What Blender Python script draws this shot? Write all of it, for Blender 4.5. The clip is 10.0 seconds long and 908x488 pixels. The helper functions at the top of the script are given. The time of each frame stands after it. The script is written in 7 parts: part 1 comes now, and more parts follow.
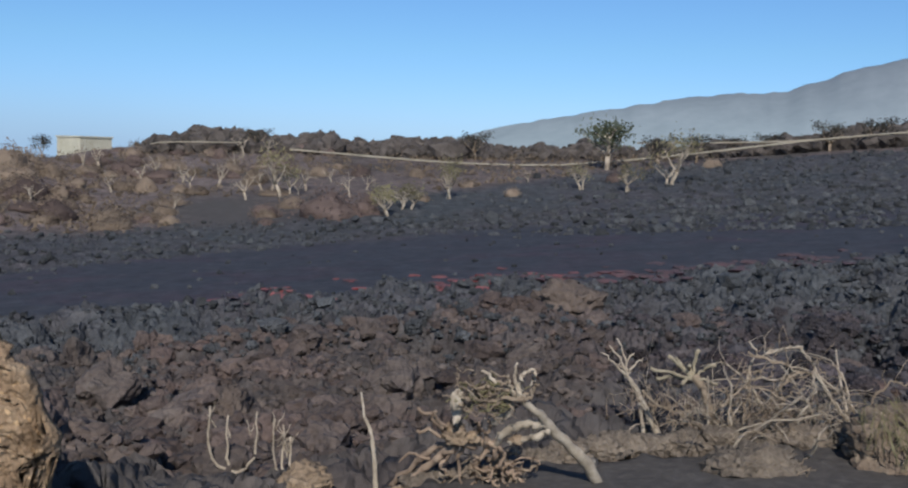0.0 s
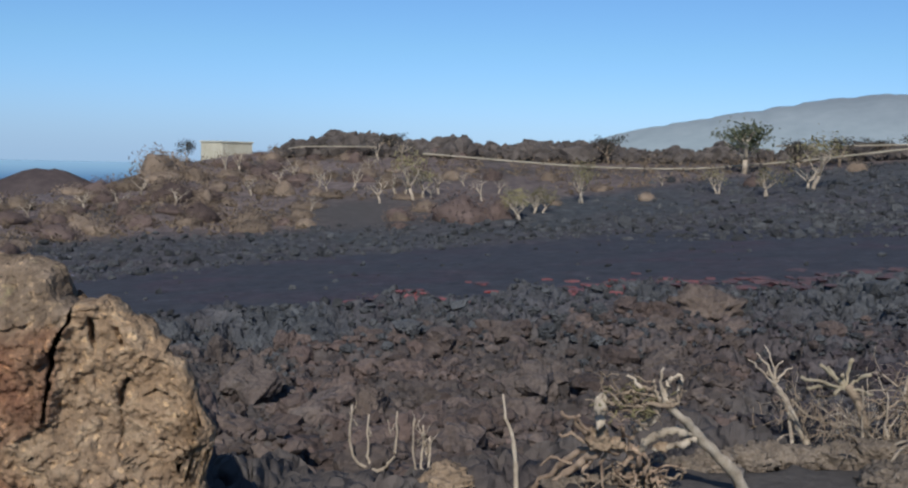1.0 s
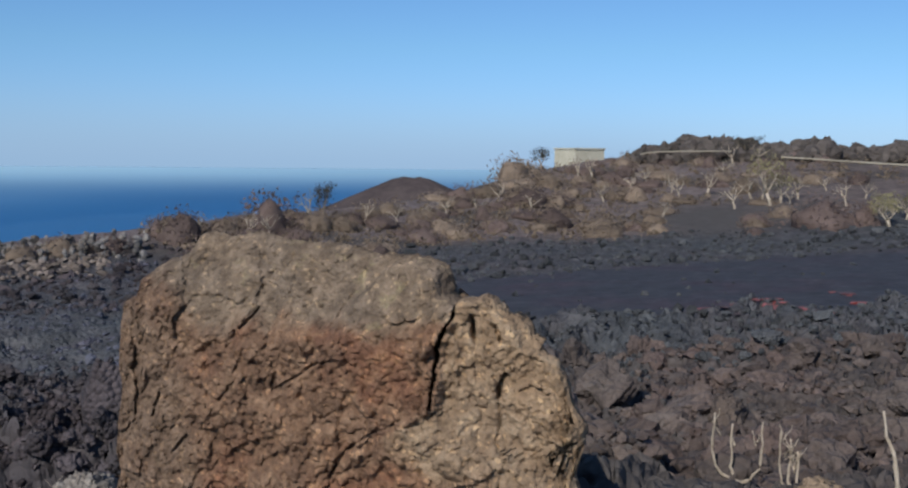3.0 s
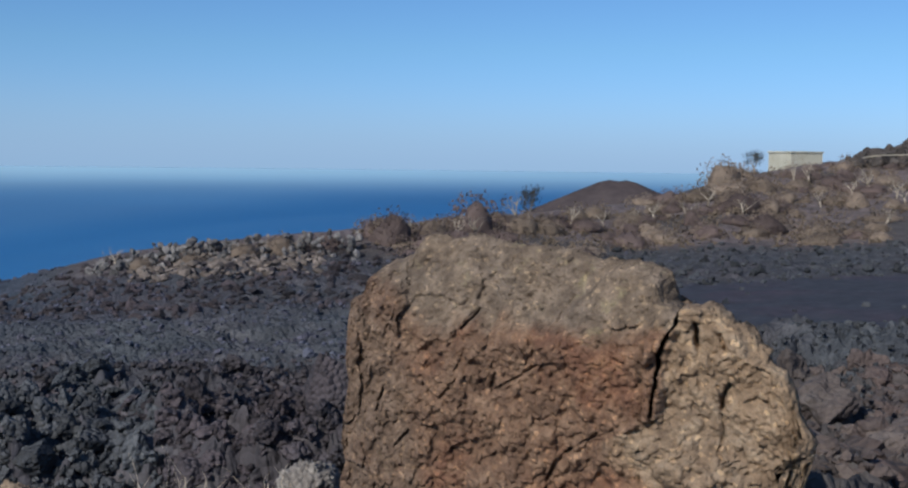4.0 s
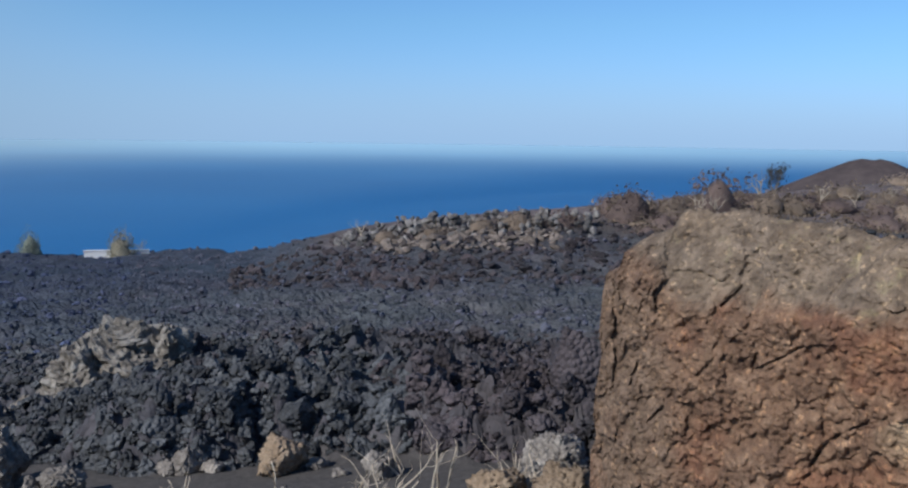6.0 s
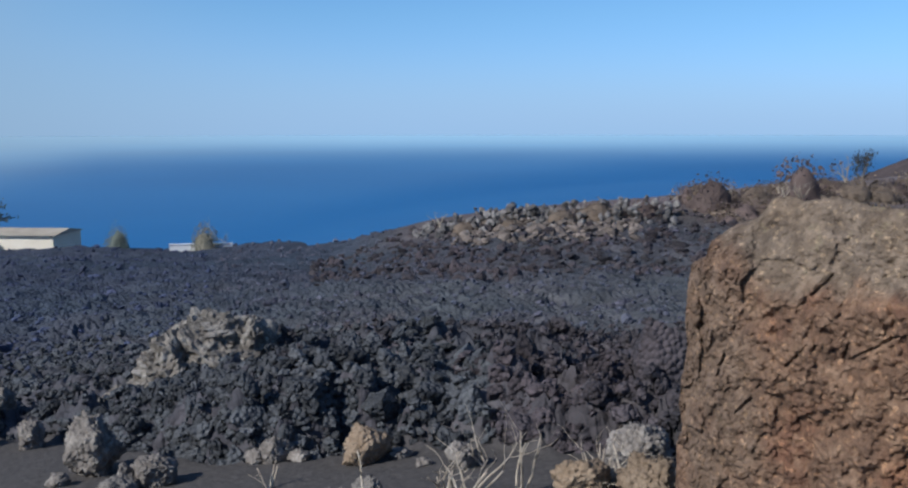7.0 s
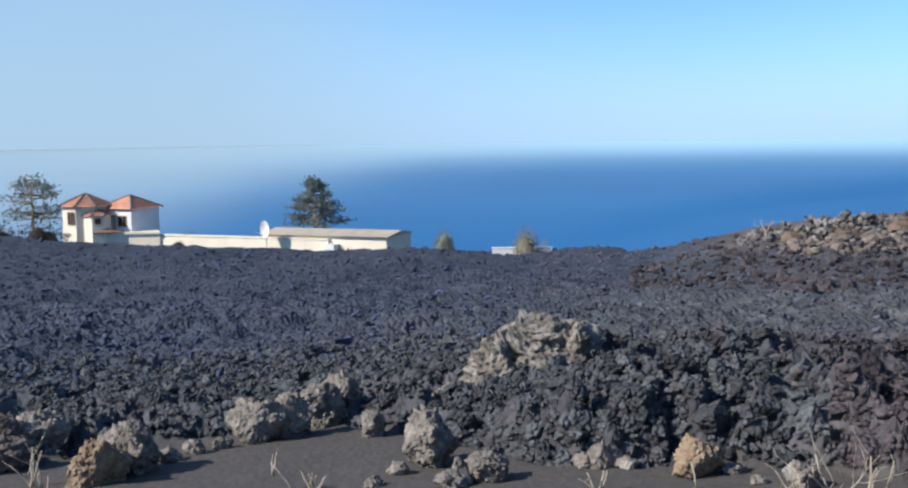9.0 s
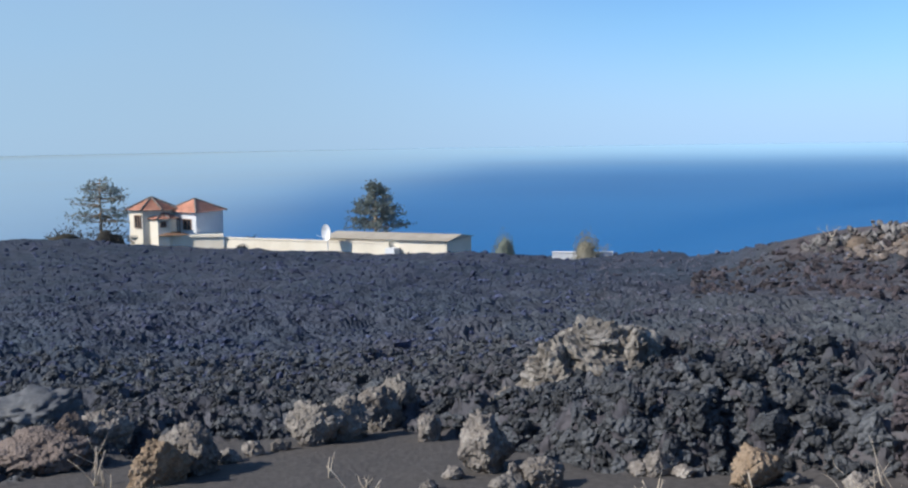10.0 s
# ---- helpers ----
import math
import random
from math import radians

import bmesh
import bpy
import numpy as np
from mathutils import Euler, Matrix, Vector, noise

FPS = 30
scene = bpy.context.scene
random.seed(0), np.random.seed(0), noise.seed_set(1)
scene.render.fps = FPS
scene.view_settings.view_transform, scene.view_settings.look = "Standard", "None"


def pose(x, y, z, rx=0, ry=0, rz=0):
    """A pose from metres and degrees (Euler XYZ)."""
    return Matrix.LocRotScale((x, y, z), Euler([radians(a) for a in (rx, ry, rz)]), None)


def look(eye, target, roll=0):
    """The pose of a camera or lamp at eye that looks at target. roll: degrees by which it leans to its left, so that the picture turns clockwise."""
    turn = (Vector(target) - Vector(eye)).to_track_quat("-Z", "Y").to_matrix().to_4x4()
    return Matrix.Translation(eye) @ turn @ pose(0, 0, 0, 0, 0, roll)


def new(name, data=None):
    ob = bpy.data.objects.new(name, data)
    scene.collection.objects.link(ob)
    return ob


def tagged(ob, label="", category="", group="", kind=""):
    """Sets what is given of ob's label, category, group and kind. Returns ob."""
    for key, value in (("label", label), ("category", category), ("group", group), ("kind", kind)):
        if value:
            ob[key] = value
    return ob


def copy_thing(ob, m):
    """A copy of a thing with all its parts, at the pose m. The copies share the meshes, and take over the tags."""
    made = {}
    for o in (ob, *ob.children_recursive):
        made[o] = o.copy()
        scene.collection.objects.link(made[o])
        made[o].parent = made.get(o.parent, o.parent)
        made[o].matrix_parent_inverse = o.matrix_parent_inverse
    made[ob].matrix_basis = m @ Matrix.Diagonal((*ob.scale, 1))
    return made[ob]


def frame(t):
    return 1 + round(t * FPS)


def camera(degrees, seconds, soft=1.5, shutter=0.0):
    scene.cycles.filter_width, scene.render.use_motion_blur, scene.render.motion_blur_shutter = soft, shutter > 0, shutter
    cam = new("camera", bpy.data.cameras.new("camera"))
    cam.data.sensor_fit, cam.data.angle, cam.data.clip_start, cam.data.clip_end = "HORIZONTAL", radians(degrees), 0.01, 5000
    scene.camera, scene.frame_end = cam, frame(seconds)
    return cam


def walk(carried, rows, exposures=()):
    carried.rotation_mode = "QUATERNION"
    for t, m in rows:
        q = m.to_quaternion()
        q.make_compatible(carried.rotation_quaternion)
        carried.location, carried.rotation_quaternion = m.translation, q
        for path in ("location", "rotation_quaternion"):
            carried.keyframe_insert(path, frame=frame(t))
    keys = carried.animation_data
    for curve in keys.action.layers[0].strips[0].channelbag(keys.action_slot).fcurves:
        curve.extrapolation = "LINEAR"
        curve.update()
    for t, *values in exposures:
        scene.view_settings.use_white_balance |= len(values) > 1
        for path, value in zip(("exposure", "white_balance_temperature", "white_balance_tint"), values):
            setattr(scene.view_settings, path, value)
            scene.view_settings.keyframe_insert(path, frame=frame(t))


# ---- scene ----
cam = camera(45.9, 10.0, soft=2.3)
PATH = [
    (0, (0.222, 0.096, 1.734), (0.152, 2.088, 1.573), 1.6),
    (0.5, (0.18, 0.108, 1.719), (-0.027, 2.091, 1.56), 1.4),
    (1, (0.146, 0.123, 1.715), (-0.166, 2.092, 1.555), 1.5),
    (1.5, (0.127, 0.12, 1.709), (-0.286, 2.071, 1.551), 1.4),
    (2, (0.101, 0.105, 1.706), (-0.455, 2.02, 1.547), 1.3),
    (2.5, (0.072, 0.095, 1.705), (-0.674, 1.944, 1.546), 0.5),
    (3, (0.069, 0.048, 1.705), (-0.855, 1.815, 1.544), 0.6),
    (3.2, (0.05, 0.046, 1.707), (-0.948, 1.771, 1.541), 0.7),
    (4.3, (0.007, -0.034, 1.711), (-1.274, 1.495, 1.556), 0.8),
    (4.5, (0.001, -0.035, 1.709), (-1.292, 1.483, 1.554), 0.9),
    (5, (-0.022, -0.069, 1.706), (-1.427, 1.345, 1.538), 0.8),
    (5.5, (-0.059, -0.071, 1.69), (-1.531, 1.271, 1.508), 1.0),
    (6, (-0.073, -0.107, 1.685), (-1.62, 1.144, 1.477), 0.8),
    (7.5, (-0.089, -0.147, 1.68), (-1.762, 0.923, 1.441), 0.2),
    (8, (-0.124, -0.161, 1.67), (-1.861, 0.796, 1.409), 0.6),
    (8.5, (-0.17, -0.2, 1.691), (-1.995, 0.582, 1.456), -0.9),
    (9, (-0.179, -0.247, 1.679), (-2.072, 0.363, 1.469), -0.8),
    (9.5, (-0.196, -0.241, 1.668), (-2.111, 0.3, 1.464), -0.7),
    (10, (-0.148, -0.212, 1.695), (-2.073, 0.29, 1.494), -0.9),
]
walk(cam, [(t, look(eye, target, roll)) for t, eye, target, roll in PATH],
     exposures=[(0.0, 0.24, 6400, 10), (2.0, 0.23, 6500, 10), (4.5, 0.18, 6150, 10), (5.2, 0.22, 6150, 10), (6.0, 0.37, 6100, 10), (7.5, 0.38, 6000, 10), (8.0, 0.9, 6400, 10), (8.5, 1.0, 6350, 10), (9.0, 0.93, 6450, 10), (9.5, 0.84, 6450, 10), (10.0, 0.78, 6350, 10)])


# ---- world and sun ----
SUN_AZ, SUN_EL = 178.0, 35.0   # degrees clockwise from +y, and height
world = bpy.data.worlds.new("sky")
scene.world = world
world.use_nodes = True
wn, wl = world.node_tree.nodes, world.node_tree.links
sky = wn.new("ShaderNodeTexSky")
sky.sky_type, sky.sun_disc = "NISHITA", False
sky.sun_elevation, sky.sun_rotation = radians(SUN_EL), radians(SUN_AZ)
sky.altitude, sky.air_density, sky.dust_density, sky.ozone_density = 0, 1.0, 0.1, 5.0
wn["Background"].inputs["Strength"].default_value = 0.08
# a bluish sea haze low in the sky
way = wn.new("ShaderNodeTexCoord")
split = wn.new("ShaderNodeSeparateXYZ")
haze = wn.new("ShaderNodeValToRGB")
for e, (p, c) in zip([haze.color_ramp.elements[0], haze.color_ramp.elements[1], haze.color_ramp.elements.new(0.1)], ((0.0, (0.54, 0.75, 1.3, 1)), (0.3, (0.75, 0.95, 1.05, 1)), (0.1, (0.64, 0.86, 1.09, 1)))):
    e.position, e.color = p, c
tint = wn.new("ShaderNodeMix")
tint.data_type, tint.blend_type, tint.clamp_result = "RGBA", "MULTIPLY", False
tint.inputs[0].default_value = 1.0
wl.new(way.outputs["Generated"], split.inputs[0])
wl.new(split.outputs[2], haze.inputs[0])
wl.new(sky.outputs[0], tint.inputs[6])
wl.new(haze.outputs[0], tint.inputs[7])
wl.new(tint.outputs[2], wn["Background"].inputs[0])
sun_to = Vector((math.sin(radians(SUN_AZ)) * math.cos(radians(SUN_EL)), math.cos(radians(SUN_AZ)) * math.cos(radians(SUN_EL)), math.sin(radians(SUN_EL))))
sun = new("sun", bpy.data.lights.new("sun", "SUN"))
sun.data.energy, sun.data.angle, sun.data.color = 3.3, radians(0.6), (1.0, 0.96, 0.9)
sun.matrix_world = look(sun_to * 50, (0, 0, 0))


# ---- materials ----
def nodes_of(name):
    m = bpy.data.materials.new(name)
    m.use_nodes = True
    return m, m.node_tree.nodes, m.node_tree.links, m.node_tree.nodes["Principled BSDF"]


def noise_node(n, l, coord, scale, detail=6.0, rough=0.6, kind="noise"):
    t = n.new("ShaderNodeTexNoise" if kind == "noise" else "ShaderNodeTexVoronoi")
    t.inputs["Scale"].default_value = scale
    if kind == "noise":
        t.inputs["Detail"].default_value, t.inputs["Roughness"].default_value = detail, rough
    l.new(coord, t.inputs["Vector"])
    return t.outputs[0]


def ramp(n, l, fac, stops):
    r = n.new("ShaderNodeValToRGB")
    el = r.color_ramp.elements
    while len(el) < len(stops):
        el.new(0.5)
    for e, (p, c) in zip(el, stops):
        e.position, e.color = p, (*c, 1)
    l.new(fac, r.inputs[0])
    return r.outputs[0]


def mix(n, l, fac, a, b, blend="MIX"):
    x = n.new("ShaderNodeMix")
    x.data_type, x.blend_type = "RGBA", blend
    if isinstance(fac, float):
        x.inputs[0].default_value = fac
    else:
        l.new(fac, x.inputs[0])
    for k, v in ((6, a), (7, b)):
        if isinstance(v, tuple):
            x.inputs[k].default_value = (*v, 1)
        else:
            l.new(v, x.inputs[k])
    return x.outputs[2]


def maths(n, l, op, a, b=0.0, clamp=False):
    x = n.new("ShaderNodeMath")
    x.operation, x.use_clamp = op, clamp
    for k, v in ((0, a), (1, b)):
        if isinstance(v, (int, float)):
            x.inputs[k].default_value = v
        else:
            l.new(v, x.inputs[k])
    return x.outputs[0]


def bump(n, l, bsdf, height, strength, dist):
    b = n.new("ShaderNodeBump")
    b.inputs["Strength"].default_value, b.inputs["Distance"].default_value = strength, dist
    l.new(height, b.inputs["Height"])
    l.new(b.outputs[0], bsdf.inputs["Normal"])


def surface(name, dark, mid, light, scale=6.0, fine=40.0, rough=0.9, bumps=0.5, dist=0.02, vary=0.25, island=False, metal=0.0, spec=0.3, crag=0.0, patch=0.0, thin=0.0):
    """Three colours mixed by coarse and fine noise, with relief and a shade of its own for each piece."""
    m, n, l, b = nodes_of(name)
    co = n.new("ShaderNodeTexCoord").outputs["Object"]
    big, small = noise_node(n, l, co, scale), noise_node(n, l, co, fine, 4.0)
    col = ramp(n, l, big, [(0.3, dark), (0.5, mid), (0.72, light)])
    col = mix(n, l, 0.35, col, ramp(n, l, small, [(0.3, dark), (0.52, mid), (0.75, light)]))
    if patch:
        col = mix(n, l, patch, col, ramp(n, l, noise_node(n, l, co, 0.3, 3.0), [(0.4, (0.94, 0.98, 1.0)), (0.66, (1.14, 1.0, 1.0))]), "MULTIPLY")
    if vary:
        rnd = n.new("ShaderNodeNewGeometry").outputs["Random Per Island"] if island else n.new("ShaderNodeObjectInfo").outputs["Random"]
        k = maths(n, l, "MULTIPLY_ADD", rnd, 2 * vary)
        n[-1].inputs[2].default_value = 1 - vary
        hsv = n.new("ShaderNodeHueSaturation")
        l.new(k, hsv.inputs["Value"])
        l.new(col, hsv.inputs["Color"])
        col = hsv.outputs[0]
    l.new(col, b.inputs["Base Color"])
    b.inputs["Roughness"].default_value, b.inputs["Metallic"].default_value = rough, metal
    b.inputs["Specular IOR Level"].default_value = spec
    if bumps:
        h = maths(n, l, "ADD", big, maths(n, l, "MULTIPLY", small, 0.5))
        if crag:
            h = maths(n, l, "ADD", maths(n, l, "MULTIPLY", h, 0.6), maths(n, l, "MULTIPLY", noise_node(n, l, co, crag, kind="cells"), -0.9))
        bump(n, l, b, h, bumps, dist)
    if thin:
        through_light, both = n.new("ShaderNodeBsdfTranslucent"), n.new("ShaderNodeMixShader")
        l.new(col, through_light.inputs["Color"])
        both.inputs[0].default_value = thin
        l.new(b.outputs[0], both.inputs[1])
        l.new(through_light.outputs[0], both.inputs[2])
        l.new(both.outputs[0], n["Material Output"].inputs[0])
    return m


M_CLINKER = surface("clinker", (0.045, 0.046, 0.049), (0.068, 0.071, 0.073), (0.112, 0.115, 0.115), 4.0, 22.0, 0.95, 1.0, 0.075, 0.5, island=True, crag=18.0, patch=0.15)
M_BROWNCLINKER = surface("brown_clinker", (0.0541, 0.0421, 0.0364), (0.0931, 0.0728, 0.0622), (0.147, 0.119, 0.1), 3.0, 18.0, 0.95, 1.0, 0.05, 0.35, island=True, crag=12.0, patch=0.6)
M_BROWNROCK = surface("brown_rock", (0.0748, 0.0567, 0.0474), (0.136, 0.105, 0.0865), (0.194, 0.153, 0.126), 3.0, 20.0, 0.95, 1.0, 0.028, 0.2, crag=24.0)
M_PALEROCK = surface("pale_rock", (0.08, 0.068, 0.057), (0.2, 0.173, 0.146), (0.41, 0.37, 0.315), 6.0, 26.0, 0.95, 1.0, 0.028, 0.2, crag=24.0)
M_WALLSTONE = surface("wall_stone", (0.0582, 0.0558, 0.0555), (0.15, 0.139, 0.129), (0.333, 0.296, 0.249), 1.5, 8.0, 0.95, 0.6, 0.06, 0.5)
M_BARK = surface("bleached_bark", (0.224, 0.174, 0.123), (0.403, 0.336, 0.252), (0.582, 0.504, 0.403), 9.0, 60.0, 0.85, 0.6, 0.01, 0.2)
M_TWIG = surface("dry_twig", (0.14, 0.104, 0.07), (0.26, 0.198, 0.137), (0.38, 0.305, 0.222), 9.0, 50.0, 0.9, 0.3, 0.01, 0.2)
M_BEIGE = surface("dry_leaf", (0.165, 0.124, 0.0902), (0.239, 0.181, 0.132), (0.342, 0.265, 0.194), 0.7, 6.0, 0.9, 0.0, 0.01, 0.35, thin=0.25)
M_RUST = surface("rusty_leaf", (0.112, 0.081, 0.069), (0.162, 0.117, 0.1), (0.23, 0.17, 0.146), 0.7, 6.0, 0.9, 0.0, 0.01, 0.3, thin=0.25)
M_GREEN = surface("green_leaf", (0.1, 0.112, 0.0625), (0.188, 0.2, 0.119), (0.288, 0.294, 0.188), 0.7, 6.0, 0.8, 0.0, 0.01, 0.3, thin=0.45)
# needle green lifted towards pale grey, with distance haze in the colour
M_PINE = surface("pine_needle", (0.121, 0.147, 0.132), (0.189, 0.217, 0.195), (0.257, 0.28, 0.255), 0.7, 6.0, 0.8, 0.0, 0.01, 0.3, thin=0.45)
M_PLASTER = surface("cream_plaster", (0.691, 0.594, 0.44), (0.81, 0.713, 0.55), (0.864, 0.778, 0.627), 0.5, 5.0, 0.85, 0.15, 0.01, 0.05)
M_WHITE = surface("white_plaster", (0.66, 0.65, 0.62), (0.76, 0.75, 0.72), (0.82, 0.81, 0.79), 0.5, 5.0, 0.85, 0.15, 0.01, 0.05)
M_TILE = surface("clay_tile", (0.276, 0.125, 0.081), (0.46, 0.213, 0.135), (0.598, 0.325, 0.23), 1.0, 9.0, 0.85, 0.2, 0.02, 0.25)
M_PIPE = surface("pale_pipe", (0.22, 0.19, 0.14), (0.32, 0.28, 0.21), (0.4, 0.36, 0.28), 0.4, 4.0, 0.7, 0.1, 0.01, 0.0)
M_GLASS = surface("dark_window", (0.02, 0.02, 0.025), (0.03, 0.03, 0.035), (0.05, 0.05, 0.055), 1.0, 4.0, 0.15, 0.0, 0.01, 0.0, spec=0.6)
M_FRAME = surface("window_frame", (0.16, 0.09, 0.05), (0.24, 0.14, 0.08), (0.3, 0.19, 0.12), 2.0, 9.0, 0.6, 0.0, 0.01, 0.0)
# distance haze is mixed into the slope's pale grey-blue
M_MOUNTAIN = surface("haze_tinted_slope", (0.17, 0.195, 0.22), (0.21, 0.24, 0.265), (0.25, 0.28, 0.305), 0.004, 0.03, 1.0, 0.0, 1.0, 0.0, spec=0.0)
M_CONE = surface("red_cinder", (0.051, 0.0432, 0.0437), (0.085, 0.0675, 0.0646), (0.128, 0.104, 0.095), 0.02, 0.15, 1.0, 0.3, 1.0, 0.0, spec=0.0)


def ground_material():
    m, n, l, b = nodes_of("volcanic_ground")
    co = n.new("ShaderNodeTexCoord").outputs["Object"]
    at = n.new("ShaderNodeAttribute")
    at.attribute_name = "zone"
    sep = n.new("ShaderNodeSeparateColor")
    l.new(at.outputs["Color"], sep.inputs[0])
    big, med, fine = noise_node(n, l, co, 0.12), noise_node(n, l, co, 1.3), noise_node(n, l, co, 14.0, 4.0)
    lava = ramp(n, l, med, [(0.3, (0.044, 0.045, 0.047)), (0.5, (0.07, 0.071, 0.074)), (0.72, (0.12, 0.12, 0.121))])
    brown = ramp(n, l, med, [(0.3, (0.05, 0.04, 0.037)), (0.5, (0.082, 0.066, 0.058)), (0.72, (0.138, 0.113, 0.098))])
    lava = mix(n, l, maths(n, l, "MULTIPLY", at.outputs["Alpha"], maths(n, l, "ADD", big, 0.35), True), lava, brown)
    ash = ramp(n, l, fine, [(0.3, (0.062, 0.054, 0.048)), (0.55, (0.084, 0.074, 0.066)), (0.75, (0.11, 0.098, 0.087))])
    soil = ramp(n, l, med, [(0.32, (0.0816, 0.064, 0.0605)), (0.5, (0.134, 0.106, 0.0963)), (0.7, (0.206, 0.165, 0.148))])
    straw = ramp(n, l, med, [(0.32, (0.115, 0.09, 0.0851)), (0.5, (0.173, 0.138, 0.128)), (0.7, (0.25, 0.2, 0.181))])
    soil = mix(n, l, at.outputs["Alpha"], soil, straw)
    soil = mix(n, l, ramp(n, l, big, [(0.52, (0, 0, 0)), (0.62, (0.85, 0.85, 0.85))]), soil, ash)
    chan = ramp(n, l, med, [(0.3, (0.032, 0.034, 0.042)), (0.55, (0.047, 0.049, 0.059)), (0.75, (0.073, 0.074, 0.084))])
    lava = mix(n, l, 1.0, lava, ramp(n, l, noise_node(n, l, co, 0.3, 3.0), [(0.4, (0.95, 0.98, 1.0)), (0.66, (1.05, 0.99, 0.99))]), "MULTIPLY")
    lava = mix(n, l, 1.0, lava, ramp(n, l, noise_node(n, l, co, 0.07, 3.0), [(0.42, (0.94, 0.97, 0.97)), (0.6, (1.0, 0.96, 0.99))]), "MULTIPLY")
    # lava tinted darker and bluer seaward as painted haze; the channel has maroon crusts
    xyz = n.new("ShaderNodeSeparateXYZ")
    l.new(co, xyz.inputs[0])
    haze_tint = maths(n, l, "MULTIPLY_ADD", maths(n, l, "ADD", maths(n, l, "ADD", xyz.outputs[0], maths(n, l, "MULTIPLY", xyz.outputs[1], 0.9)), maths(n, l, "MULTIPLY", big, 8.0)), -0.06)
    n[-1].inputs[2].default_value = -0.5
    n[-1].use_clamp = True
    lava = mix(n, l, haze_tint, lava, mix(n, l, 1.0, lava, (0.65, 0.78, 0.97), "MULTIPLY"))
    maroon = ramp(n, l, noise_node(n, l, co, 0.2, 4.0), [(0.5, (0, 0, 0)), (0.66, (0.8, 0.8, 0.8))])
    chan = mix(n, l, maroon, chan, mix(n, l, 1.0, chan, (1.3, 0.95, 1.0), "MULTIPLY"))
    col = mix(n, l, sep.outputs[1], chan, lava)
    col = mix(n, l, sep.outputs[2], col, soil)
    col = mix(n, l, sep.outputs[0], col, ash)
    l.new(col, b.inputs["Base Color"])
    b.inputs["Roughness"].default_value, b.inputs["Specular IOR Level"].default_value = 0.95, 0.2
    cells = noise_node(n, l, co, 7.0, kind="cells")
    rough = maths(n, l, "MULTIPLY", maths(n, l, "SUBTRACT", 1.0, sep.outputs[0]), cells)
    rough = maths(n, l, "MULTIPLY", rough, sep.outputs[1])
    h = maths(n, l, "ADD", maths(n, l, "MULTIPLY", med, 0.25), maths(n, l, "MULTIPLY", fine, 0.2))
    bump(n, l, b, maths(n, l, "ADD", h, maths(n, l, "MULTIPLY", rough, -0.9)), 1.0, 0.1)
    return m


def sea_material():
    """Deep water roughened by the wind."""
    m, n, l, b = nodes_of("sea_water")
    co = n.new("ShaderNodeTexCoord").outputs["Object"]
    big = noise_node(n, l, co, 0.002)
    l.new(ramp(n, l, big, [(0.35, (0.016, 0.115, 0.28)), (0.65, (0.022, 0.14, 0.32))]), b.inputs["Base Color"])
    far = n.new("ShaderNodeVectorMath")
    far.operation = "LENGTH"
    l.new(co, far.inputs[0])
    span = n.new("ShaderNodeMapRange")
    l.new(far.outputs["Value"], span.inputs[0])
    for k, v in ((1, 500.0), (2, 4900.0), (3, 0.5), (4, 0.5)):
        span.inputs[k].default_value = v
    l.new(maths(n, l, "ADD", span.outputs[0], maths(n, l, "MULTIPLY", big, 0.06)), b.inputs["Roughness"])
    b.inputs["IOR"].default_value = 1.33
    return m


